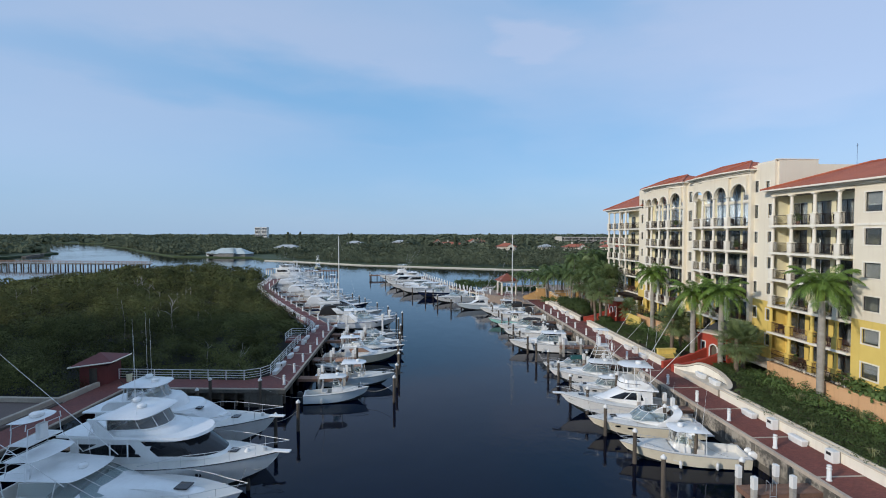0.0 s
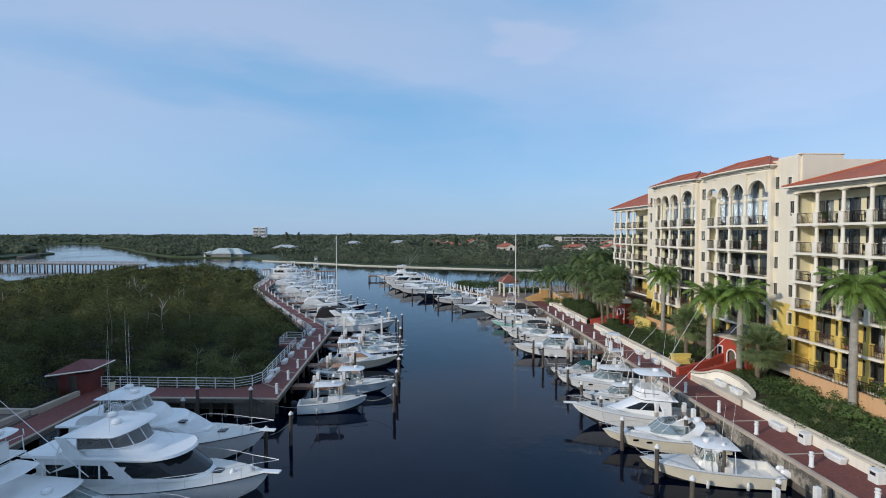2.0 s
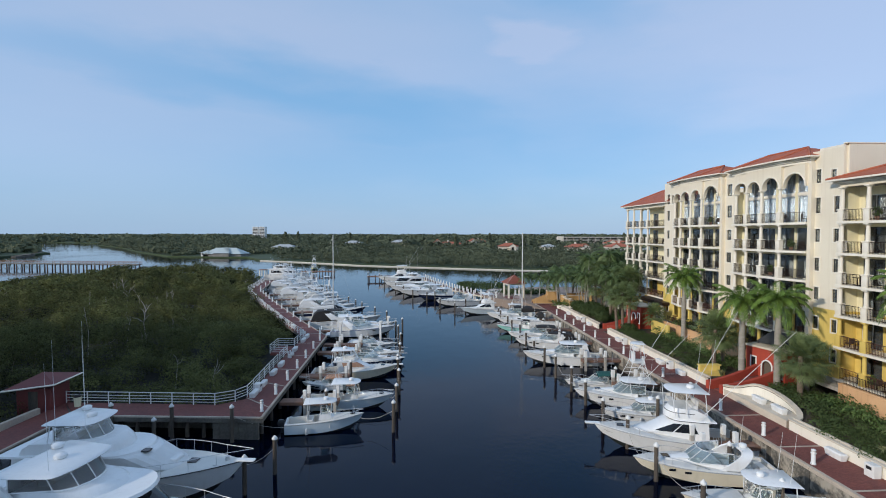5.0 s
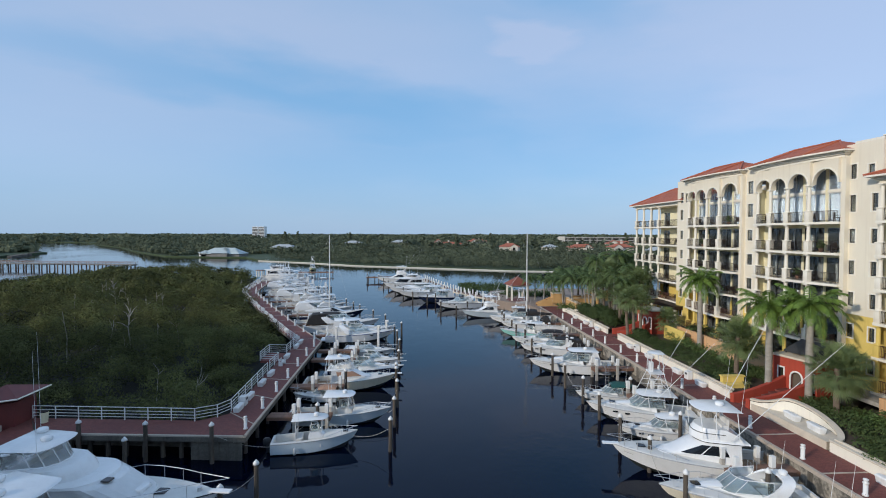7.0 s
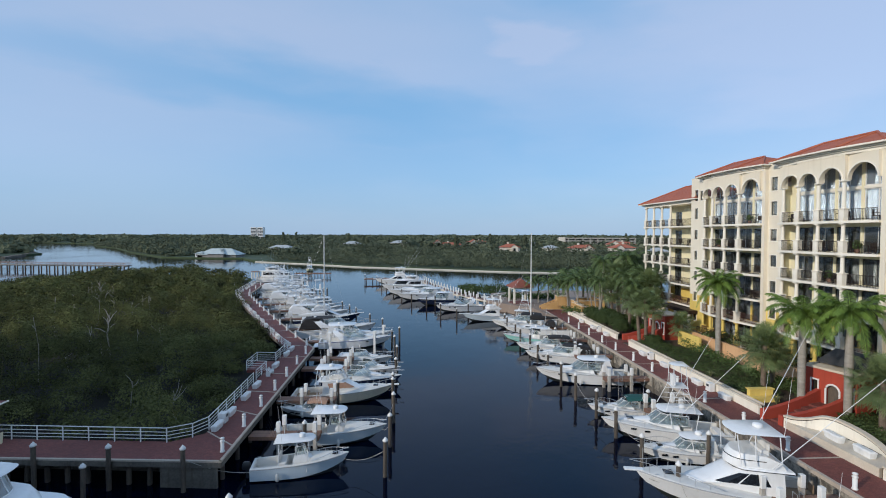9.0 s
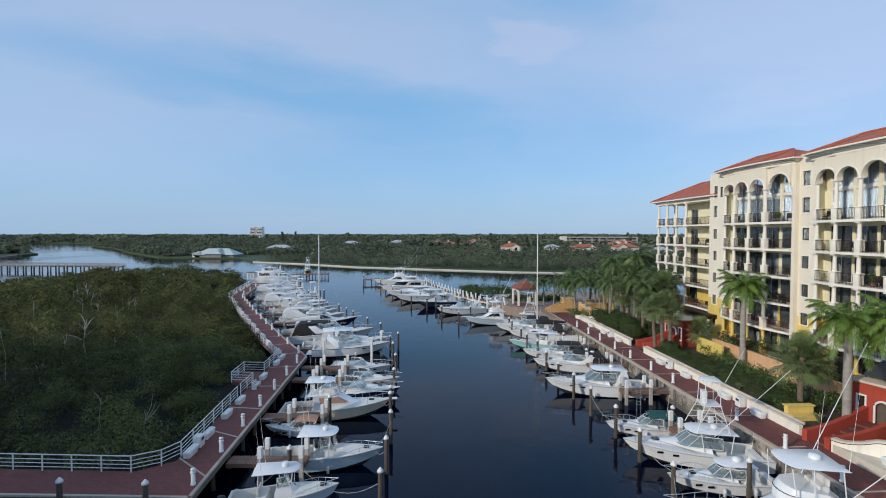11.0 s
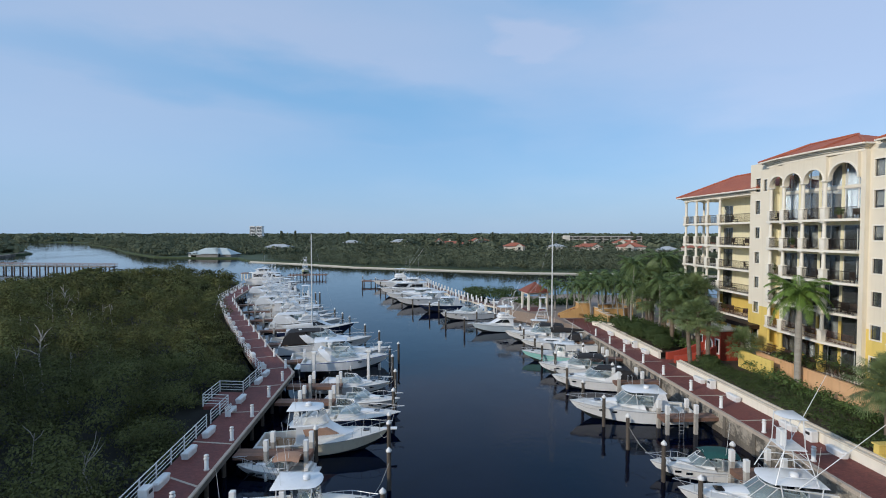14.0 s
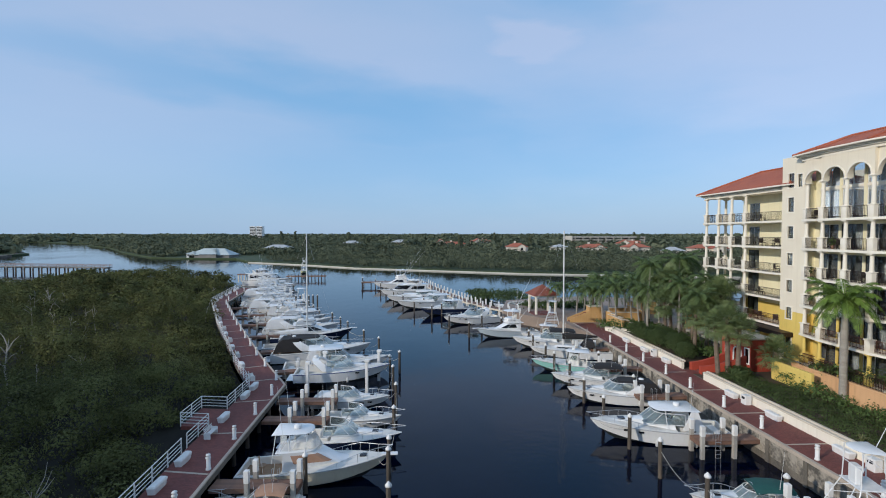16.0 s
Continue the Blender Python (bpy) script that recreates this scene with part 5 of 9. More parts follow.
def sportfisher(name, label, bow, stern, group, mt=None, tower=False, riggers=True, flybridge=True, band=TINTED, canvas=None, band_fac=(0.02, 0.98), ttop=False):
    boat, L = place(name, label, bow, stern, group)
    B = L * 0.325
    k = L / 12.0
    fs, fb = 0.95 * k + 0.1, 1.75 * k + 0.1
    h = add_hull(boat, L, B, fs, fb, mt or GELCOAT, cockpit=0.30, floor_mt=TEAK)
    xa = -L * 0.19
    z = h.sheer(0.55)
    w = B * 0.41
    levels = [(z - 0.5, xa, L * 0.36, w, w * 0.35, 2.0 * k), (z + 0.18 * k, xa, L * 0.30, w, w * 0.46, 1.8 * k), (z + 0.42 * k, xa, L * 0.17, w * 0.98, w * 0.70, 1.2 * k),
              (z + 1.25 * k, xa, L * 0.03, w * 0.9, w * 0.72, 0.7 * k), (z + 1.33 * k, xa - 0.55 * k, L * 0.035, w * 0.96, w * 0.76, 0.8 * k), (z + 1.42 * k, xa - 0.55 * k, L * 0.03, w * 0.92, w * 0.72, 0.8 * k)]
    if flybridge:   # solid raked front, black windows in the sides only
        house(boat, "cabin", levels, GELCOAT)
        side_window(boat, levels, (xa + 0.75 * k, L * 0.125), (xa + 1.05 * k, L * 0.012), z + 0.46 * k, z + 1.10 * k, band, (0.58,))
        part("brow_line", Geo().tube(foot(xa - 0.5 * k, L * 0.04, w * 0.965, w * 0.765, 0.8 * k, z + 1.325 * k), 0.025 * k, 5), BLACK_PLASTIC, boat, "dark line under the bridge deck")
    else:
        house(boat, "cabin", levels, GELCOAT, bands=[(z + 0.46 * k, z + 1.10 * k, band_fac[0], band_fac[1])], band_mt=band)
    zf = z + 1.42 * k
    if flybridge:
        house(boat, "flybridge", [(zf - 0.02, xa - 0.2 * k, L * 0.05, w * 0.84, w * 0.62, 0.8 * k), (zf + 0.45 * k, xa + 0.1 * k, L * 0.045, w * 0.86, w * 0.66, 0.8 * k), (zf + 0.80 * k, xa + 0.9 * k, L * 0.02, w * 0.78, w * 0.6, 0.6 * k)],
              GELCOAT, bands=[(zf + 0.46 * k, zf + 0.50 * k, 0.06, 0.94)])
        seat(boat, xa + 0.5 * k, xa + 1.0 * k, -0.7 * k, 0.7 * k, zf + 0.4 * k, zf + 0.95 * k, -1)
        hardtop(boat, xa - 0.1 * k, L * 0.045, w * 0.86, zf + 2.05 * k, [(xa + 0.2 * k, 0.1), (L * 0.03, 0.2), (xa + 1.6 * k, 0.0)], canvas or GELCOAT, zf + 0.3 * k)
        radar(boat, xa + 0.9 * k, 0, zf + 2.05 * k + 0.12, 0.3)
        zt = zf + 2.1 * k
        if tower:
            add_tower(boat, xa + 0.7 * k, zf + 2.05 * k, zf + 3.6 * k, w * 0.7)
    elif ttop:   # tall pipe-framed roof with a clear wrap-round curtain
        zt = zf + 1.25 * k
        hardtop(boat, xa - 0.9 * k, L * 0.0, w * 0.80, zt, [(xa - 0.6 * k, 0.25), (xa + 0.5 * k, 0.1), (-L * 0.03, 0.3)], GELCOAT, z + 0.4)
        ob = part("enclosure", Geo().loft([foot(xa - 0.2 * k, L * 0.05, w * 0.78, w * 0.6, 0.7 * k, zf - 0.05), foot(xa - 0.2 * k, -L * 0.01, w * 0.74, w * 0.6, 0.6 * k, zt)], caps=False), CLEAR_VINYL, boat)
        ob.visible_shadow = False
        house(boat, "helm_pod", [(zf - 0.02, xa + 0.6 * k, L * 0.03, w * 0.55, w * 0.4, 0.5 * k), (zf + 0.5 * k, xa + 0.9 * k, L * 0.0, w * 0.5, w * 0.36, 0.4 * k)], GELCOAT)
        radar(boat, xa + 0.9 * k, 0, zt + 0.12, 0.26)
    else:
        zt = zf
    whip(boat, xa, w * 0.8, zt, 4.2)
    whip(boat, xa, -w * 0.8, zt, 3.4)
    if riggers:
        outrigger(boat, xa + 0.8 * k, w, zf + 0.2, 9.5 * k)
        outrigger(boat, xa + 0.8 * k, -w, zf + 0.2, 9.5 * k)
    part("fighting_chair", Geo().disc_stack(-L * 0.36, 0, [(0.42, 0.12), (0.9, 0.08), (0.92, 0.28), (1.0, 0.3)], 10).box(-L * 0.36 - 0.3, -L * 0.36 - 0.22, -0.28, 0.28, 1.0, 1.55, 0.02), TEAK, boat)
    bow_rail(boat, h, 0.60, 0.62)
    pulpit(boat, h, 0.7)
    hatch(boat, L * 0.33, 0, h.sheer(0.83) + 0.12, 0.28 * k)
    cleats(boat, h)
    return boat


def express(name, label, bow, stern, group, mt=None, roof="hardtop", screen=None, canvas=None, lift=0.0, arch_mt=None, stripe=None, tower=False, roof_mt=None):
    """Open cruiser with a raised foredeck, raked windscreen and a roof, arch or canvas over the cockpit."""
    boat, L = place(name, label, bow, stern, group, lift)
    B = L * 0.325
    k = L / 10.0
    h = add_hull(boat, L, B, 0.95 * k + 0.05, 1.45 * k + 0.05, mt or GELCOAT, cockpit=0.40, stripe=stripe)
    z = h.sheer(0.6)
    w = B * 0.40
    house(boat, "trunk_cabin", [(z - 0.3, -L * 0.10, L * 0.40, w, w * 0.28, 1.6 * k), (z + 0.22 * k, -L * 0.09, L * 0.36, w * 0.94, w * 0.28, 1.6 * k), (z + 0.42 * k, -L * 0.07, L * 0.22, w * 0.8, w * 0.4, 1.4 * k), (z + 0.50 * k, -L * 0.05, L * 0.12, w * 0.6, w * 0.3, 1.2 * k)], GELCOAT)
    zs = z + 0.30 * k
    big = L > 13
    sx = -0.13 * L if big else 0.0   # the large yacht carries its helm further aft
    windscreen(boat, -L * 0.16 + sx, L * (0.17 if big else 0.14) + sx, w * 0.98, zs, zs + (0.50 if big else 0.78) * k, screen or BLUE_GLASS, (1.3 if big else 0.95) * k)
    seat(boat, -L * 0.20, -L * 0.13, -w * 0.7, w * 0.7, 0.6, 1.2 * k, -1)
    seat(boat, -L * 0.46, -L * 0.40, -w * 0.8, w * 0.8, 0.42, 0.85)
    zr = zs + (0.52 if big else 0.98) * k
    if roof == "hardtop":
        hardtop(boat, -L * 0.27 + sx, L * 0.06 + sx, w * 0.95, zr, [(-L * 0.24 + sx, -0.25 * k), (-L * 0.02 + sx, 0.15)], roof_mt, zs - 0.25)
        radar(boat, -L * 0.14, 0, zr + 0.12, 0.26)
        for sg in () if tower else (1, -1):
            g = Geo()
            y = sg * w * 0.97
            g.add([(-L * 0.30, y - 0.05, zs - 0.4), (-L * 0.14, y - 0.05, zs - 0.4), (-L * 0.20, y - 0.05, zr + 0.05), (-L * 0.25, y - 0.05, zr + 0.05),
                   (-L * 0.30, y + 0.05, zs - 0.4), (-L * 0.14, y + 0.05, zs - 0.4), (-L * 0.20, y + 0.05, zr + 0.05), (-L * 0.25, y + 0.05, zr + 0.05)],
                  [(0, 1, 2, 3), (7, 6, 5, 4), (0, 4, 5, 1), (1, 5, 6, 2), (2, 6, 7, 3), (3, 7, 4, 0)])
            part("roof_wing", g, GELCOAT, boat)
    elif roof == "arch":
        g, rows = Geo(), []
        for j in range(15):   # a rounded hoop that rakes aft, its legs broad at the foot
            a = math.pi * j / 14
            y, u = -w * 0.98 * math.copysign(abs(math.cos(a)) ** 0.55, math.cos(a)), abs(math.sin(a)) ** 0.6
            zz, x, c = zs - 0.35 + (zr + 0.16 - zs) * u, -L * 0.13 - L * 0.15 * u, (0.80 - 0.42 * u) * k
            n = Vector((0, -math.cos(a), math.sin(a))) * 0.07
            rows.append([(x - c, y - n.y, zz - n.z), (x + c, y - n.y, zz - n.z), (x + c * 0.9, y + n.y, zz + n.z), (x - c * 0.9, y + n.y, zz + n.z)])
        g.loft(rows)
        arch = part("radar_arch", g, arch_mt or GELCOAT, boat, smooth=True)
        radar(boat, -L * 0.28, 0, zr - 0.14, 0.26)
        if canvas:
            part("canvas_top", Geo().loft([foot(-L * 0.33, -L * 0.02, w * 0.9, w * 0.75, 0.5, zr - 0.12), foot(-L * 0.32, -L * 0.03, w * 0.8, w * 0.7, 0.5, zr)]), canvas, boat, smooth=True)
            part("canvas_curtain", Geo().loft([foot(-L * 0.47, -L * 0.20, w * 0.95, w * 0.95, 0.1, zs - 0.45), foot(-L * 0.445, -L * 0.21, w * 0.93, w * 0.93, 0.1, (zs + zr) / 2 - 0.2), foot(-L * 0.39, -L * 0.22, w * 0.80, w * 0.82, 0.1, zr - 0.1)]), canvas, boat, smooth=True)
    elif roof == "bimini":
        g = Geo()
        rows = []
        for j in range(7):
            a = math.pi * j / 6
            rows.append([(x, w * 1.02 * -math.cos(a), zr + 0.25 * math.sin(a) - (0.0 if 0 < i < 3 else 0.12)) for i, x in enumerate((-L * 0.34, -L * 0.25, -L * 0.10, 0.0))])
        g.loft(rows, closed=False)
        top = part("bimini_top", g, canvas or CANVAS_BLACK, boat, smooth=True)
        for x in (-L * 0.33, -L * 0.17, -0.02 * L):
            part("bow_frame", Geo().tube([(-L * 0.17, -w, zs - 0.5), (x, -w, zr - 0.06), (x, 0, zr + 0.18), (x, w, zr - 0.06), (-L * 0.17, w, zs - 0.5)], 0.018, 5), POLISHED, top)
    elif roof == "cover":
        part("boat_cover", Geo().loft([foot(-L * 0.48, L * 0.30, B * 0.47, B * 0.25, 1.5 * k, 1.0 * k), foot(-L * 0.46, L * 0.26, B * 0.40, B * 0.2, 1.4 * k, 1.35 * k), foot(-L * 0.40, L * 0.1, B * 0.10, B * 0.08, 0.6 * k, 1.95 * k)]), canvas or CANVAS_WHITE, boat, smooth=True)
    if tower:
        if L > 13:
            add_tower(boat, -L * 0.33, zr + 0.1, zr + 1.15 * k, w * 0.8, 1.25)
            radar(boat, -L * 0.33, 0, zr + 1.15 * k + 1.34, 0.38)
            hardtop(boat, -L * 0.33 - 0.6, -L * 0.33 + 1.5, w * 0.85, zr + 0.62 * k, [(-L * 0.33 - 0.4, 0.1), (-L * 0.33 + 1.2, 0.1)], GELCOAT, zr + 0.1, "half_tower_top", 0.09, 0.0)
        else:
            add_tower(boat, -L * 0.10, zr + 0.1, zr + 2.0 * k, w * 0.8)
        outrigger(boat, -L * 0.1, w, zr, 7.0 * k, 0.1 if big else 0.28, 1.15 if big else 0.55)
        outrigger(boat, -L * 0.1, -w, zr, 7.0 * k, 0.1 if big else 0.28, 1.15 if big else 0.55)
    for s in (0.66, 0.76):   # hull ports
        for sg in (1, -1):
            t = (s - 0.35) / 0.65
            y = sg * (h.half(s) * 0.965)
            part("port_light", Geo().box(h.x(s) - 0.22, h.x(s) + 0.22, y - 0.03, y + 0.03, h.sheer(s) - 0.36, h.sheer(s) - 0.22, 0.02), TINTED, boat)
    hatch(boat, L * 0.27, 0, z + 0.36 * k, 0.26 * k)
    whip(boat, -L * 0.2, w * 0.8, zr, 2.4)
    bow_rail(boat, h, 0.52, 0.5)
    part("swim_platform", Geo().box(-L / 2 - 0.75 * k, -L / 2 + 0.02, -B * 0.36, B * 0.36, 0.30, 0.40, 0.03), GELCOAT, boat)
    cleats(boat, h)
    return boat


def motor_yacht(name, label, bow, stern, group, style=0):
    """Flybridge motor yacht with an enclosed upper helm and a long house."""
    boat, L = place(name, label, bow, stern, group)
    B, k = L * 0.315, L / 14.5
    h = add_hull(boat, L, B, 1.72 * k, 2.52 * k, GELCOAT, cockpit=0.14, floor_mt=TEAK, stripe=BLACK_PLASTIC)
    z, w = h.sheer(0.40), B * 0.45
    u = k * (1.0 if style else 1.32)   # height of the saloon
    brow = L * (0.115 if style else 0.185)
    house(boat, "deckhouse", [(z - 0.6, -L * 0.36, L * 0.33, w, w * 0.4, 2.2 * k), (z + 0.20 * u, -L * 0.36, L * 0.29, w, w * 0.55, 2.0 * k), (z + 0.42 * u, -L * 0.36, L * 0.255, w, w * 0.66, 1.6 * k), (z + 1.22 * u, -L * 0.36, L * 0.13, w * 0.97, w * 0.78, 1.3 * k),
                              (z + 1.25 * u, -L * 0.42, brow, w * 1.03, w * 0.84, 1.5 * k), (z + 1.36 * u, -L * 0.42, brow - 0.1, w * 1.01, w * 0.82, 1.5 * k)], GELCOAT,
          bands=[(z + 0.44 * u, z + 1.14 * u, 0.105, 0.42), (z + 0.44 * u, z + 1.16 * u, 0.42, 0.58), (z + 0.44 * u, z + 1.14 * u, 0.58, 0.895), (z + 0.40 * u, z + 0.98 * u, 0.012, 0.085), (z + 0.40 * u, z + 0.98 * u, 0.915, 0.988)], band_mt=CANVAS_WHITE if style else TINTED)
    for f in (0.18, 0.26):   # mullions of the saloon windows
        for sg in (1, -1):
            part("mullion", Geo().box(-L * 0.36 + f * L, -L * 0.36 + f * L + 0.07, sg * w * 1.0 - 0.03, sg * w * 1.0 + 0.035, z + 0.42 * u, z + 1.15 * u), GELCOAT, boat)
    zf = z + 1.36 * u
    if not style:   # raked white wings that carry the hardtop aft
        for sg in (1, -1):
            y = sg * w * 0.93
            g = Geo()
            g.loft([[(-L * 0.24, y - 0.06, zf), (-L * 0.165, y - 0.06, zf), (-L * 0.165, y + 0.06, zf), (-L * 0.24, y + 0.06, zf)], [(-L * 0.285, y - 0.06, zf + 1.03 * k), (-L * 0.25, y - 0.06, zf + 1.03 * k), (-L * 0.25, y + 0.06, zf + 1.03 * k), (-L * 0.285, y + 0.06, zf + 1.03 * k)]])
            part("roof_wing", g, GELCOAT, boat)
    fy = 0.0 if style else 0.055 * L   # the helm stands further forward
    low = 1.0 if style else 0.42
    house(boat, "flybridge_coaming", [(zf - 0.02, -L * 0.34 + fy, L * 0.03 + fy, w * 0.90, w * 0.66, 1.2 * k), (zf + 0.32 * k * low, -L * 0.33 + fy, L * 0.015 + fy, w * 0.88, w * 0.66, 1.1 * k), (zf + 0.60 * k * low, -L * 0.30 + fy, -L * 0.01 + fy, w * 0.86, w * 0.64, 1.0 * k), (zf + 0.64 * k * low, -L * 0.29 + fy, -L * 0.02 + fy, w * 0.7, w * 0.5, 0.9 * k)], GELCOAT)
    zb = zf + 0.62 * k * low
    e, xe = (0.70 if style else 0.86), (0.22 if style else 0.26)
    zh = zf + (1.5 if style else 1.02) * k
    lo, hi = foot(-L * xe + fy, -L * 0.065 + fy, w * e, w * e * 0.75, 1.0 * k, zb), foot(-L * xe + fy, -L * 0.10 + fy, w * e, w * e * 0.76, 0.9 * k, zh)
    enc = part("enclosure", Geo().loft([lo, hi], caps=False), CLEAR_VINYL if style else SMOKED_VINYL, boat)
    enc.visible_shadow = False
    for i in (0, 2, 4, 6, 8, 10, 12) if style else (0, 2, 5, 7, 10, 12):
        if i < len(lo):
            p, q = Vector(lo[i]), Vector(hi[i])
            o = Vector((p.x + L * 0.15, p.y, 0)).normalized() * 0.015
            part("enclosure_post", Geo().tube([p + o, q + o], 0.03, 5), POWDERCOAT, enc)
    part("sill", Geo().tube([(x, y, zc + 0.02) for x, y, zc in lo], 0.05, 5), GELCOAT, enc)
    hardtop(boat, -L * (0.27 if style else 0.295) + fy, -L * (0.07 if style else 0.085) + fy, w * (0.72 if style else 1.02), zh, [(-L * (0.24 if style else 0.31) + fy, 0.2)], GELCOAT, zf + 0.1, th=0.16)
    seat(boat, -L * 0.16, -L * 0.12, -0.8, 0.8, zf + 0.1, zf + 0.6, -1)
    radar(boat, -L * 0.14, 0, zh + 0.15, 0.3)
    radar(boat, -L * 0.22, w * 0.5, zh + 0.15, 0.3)
    whip(boat, -L * 0.24, w * 0.6, zh + 0.1, 6.0, 0.02)
    whip(boat, -L * 0.10, -w * 0.6, zh + 0.1, 5.5, 0.02)
    # ladder, life raft, deck boxes, anchor gear
    part("boarding_ladder", Geo().tube([(-L * 0.42, w * 0.6, 0.5), (-L * 0.38, w * 0.6, zf)], 0.03, 5).tube([(-L * 0.42, w * 0.75, 0.5), (-L * 0.38, w * 0.75, zf)], 0.03, 5), POLISHED, boat)
    part("life_raft", Geo().box(L * 0.18, L * 0.235, -0.5, 0.5, h.sheer(0.7) + 0.10, h.sheer(0.7) + 0.5, 0.08), GELCOAT, boat)
    hatch(boat, L * 0.29, 0.0, h.sheer(0.79) + 0.14, 0.3)
    hatch(boat, L * 0.12, -w * 0.3, zf - 0.06, 0.24)
    part("windlass", Geo().disc_stack(L * 0.43, 0, [(h.sheer(0.93), 0.16), (h.sheer(0.93) + 0.25, 0.12), (h.sheer(0.93) + 0.3, 0.16)], 10), POLISHED, boat)
    for s in (0.5, 0.6, 0.7):
        for sg in (1, -1):
            y = sg * h.half(s) * 0.955
            part("port_light", Geo().box(h.x(s) - 0.2, h.x(s) + 0.2, y - 0.04, y + 0.04, h.sheer(s) - 0.75, h.sheer(s) - 0.55, 0.03), TINTED, boat)
    bow_rail(boat, h, 0.45, 0.75, 0.6)
    pulpit(boat, h, 0.7)
    part("swim_platform", Geo().box(-L / 2 - 1.1, -L / 2 + 0.02, -B * 0.42, B * 0.42, 0.32, 0.44, 0.03), TEAK, boat)
    cleats(boat, h)
    return boat


def sailboat(name, label, bow, stern, group, top, cover=CANVAS_BLACK):
    boat, L = place(name, label, bow, stern, group)
    B = L * 0.31
    h = add_hull(boat, L, B, 1.05, 1.35, GELCOAT, cockpit=0.26, floor_mt=TEAK)
    z, w = h.sheer(0.5), B * 0.30
    house(boat, "coachroof", [(z - 0.2, -L * 0.22, L * 0.25, w, w * 0.5, 1.2), (z + 0.42, -L * 0.20, L * 0.18, w * 0.85, w * 0.45, 1.0), (z + 0.5, -L * 0.19, L * 0.15, w * 0.7, w * 0.35, 0.9)], GELCOAT, bands=[(z + 0.08, z + 0.3, 0.08, 0.28), (z + 0.08, z + 0.3, 0.72, 0.92)])
    mx = L * 0.08
    part("mast", Geo().tube([(mx, 0, z + 0.4), (mx, 0, top * 0.6), (mx, 0, top)], 0.11, 8, 0.075), MAST, boat, "white painted mast")
    part("boom", Geo().tube([(mx, 0, z + 1.5), (mx - L * 0.42, 0, z + 1.55)], 0.07, 7), MAST, boat)
    g = Geo().loft([[(x, math.cos(a) * r, z + 1.72 + math.sin(a) * r * 1.4) for a in [2 * math.pi * j / 8 for j in range(8)]] for x, r in ((mx - L * 0.42, 0.10), (mx - L * 0.25, 0.22), (mx - 0.3, 0.34), (mx + 0.12, 0.30))])
    part("sail_cover", g, cover, boat, "dark canvas sail cover", smooth=True)
    part("dodger", Geo().loft([foot(-L * 0.30, -L * 0.12, w * 1.1, w * 0.9, 0.5, z + 0.4), foot(-L * 0.28, -L * 0.18, w * 1.0, w * 0.8, 0.4, z + 1.25)]), cover, boat, smooth=True)
    rig = Geo()
    for a in ((L * 0.49, 0, h.sheer(1)), (-L * 0.49, 0, h.sheer(0)), (mx - 0.1, B * 0.47, z), (mx - 0.1, -B * 0.47, z)):
        rig.tube([a, (mx, 0, top - 0.2)], 0.006, 4)
    part("rigging", rig, POLISHED, boat)
    for zz in (top * 0.45, top * 0.72):
        part("spreader", Geo().tube([(mx, -0.9, zz), (mx, 0.9, zz)], 0.03, 5), MAST, boat)
    bow_rail(boat, h, 0.5, 0.55, 0.1)
    cleats(boat, h)
    return boat


EAST, WEST, NORTH = "boats on the east quay", "boats on the west quay", "boats on the north dock"
centre_console("fishing_boat", "cream-hulled open fishing boat with white top", (13.0, 37.1), (22.1, 36.3), EAST, GELCOAT_CREAM, motors=2)
express("cruiser", "white express cruiser with green windscreen and radar arch", (11.7, 41.9), (21.3, 41.7), EAST, GELCOAT_CREAM, "arch")
sportfisher("sportfishing_boat", "white flybridge sportfishing boat with outriggers", (10.2, 46.9), (22.2, 46.0), EAST)
express("pilothouse_boat", "small white boat with green-tinted cabin windows", (12.3, 52.4), (19.4, 52.6), EAST, None, "hardtop")
express("tower_boat", "white express fishing boat with lookout tower", (10.8, 57.0), (20.8, 55.9), EAST, None, "hardtop", tower=True)
express("runabout", "white runabout with dark green bimini", (10.8, 61.6), (17.6, 61.3), EAST, None, "bimini", canvas=CANVAS_GREEN)
express("cruiser", "white hardtop cruiser at a finger pier", (7.4, 72.3), (18.2, 72.1), EAST, None, "hardtop")
express("cruiser", "white cruiser under black cockpit canvas", (7.3, 81.3), (16.6, 80.9), EAST, None, "arch", canvas=CANVAS_BLACK)
express("cruiser", "white cruiser with a canvas roof beside the teal boat", (6.6, 86.6), (15.6, 85.9), EAST, None, "bimini", canvas=CANVAS_BLACK)
centre_console("fishing_boat", "pale teal open fishing boat with white top", (5.2, 92.8), (15.4, 90.8), EAST, GELCOAT_TEAL, motors=3)
sailboat("sailboat", "white sailing yacht with black sail cover", (5.8, 99.4), (16.6, 98.6), EAST, 17.3)
express("cruiser", "white cruiser with long dark side window", (3.9, 104.6), (14.6, 103.6), EAST, None, "bimini", canvas=CANVAS_BLACK)
centre_console("fishing_boat", "white open fishing boat with tall pipe top", (5.6, 109.2), (13.4, 108.0), EAST, None, motors=2, tower=True)
sportfisher("sportfishing_boat", "pale blue sportfishing boat with white house", (-1.3, 110.6), (8.6, 113.6), NORTH, GELCOAT_GREY, tower=False)
express("cruiser", "white cruiser with low dark hull band", (-7.2, 121.4), (3.0, 126.0), NORTH, None, "arch", stripe=BLACK_PLASTIC)
express("cruiser", "navy-hulled cruiser with white deck", (-12.4, 131.2), (-2.0, 136.2), NORTH, GELCOAT_NAVY, "hardtop")
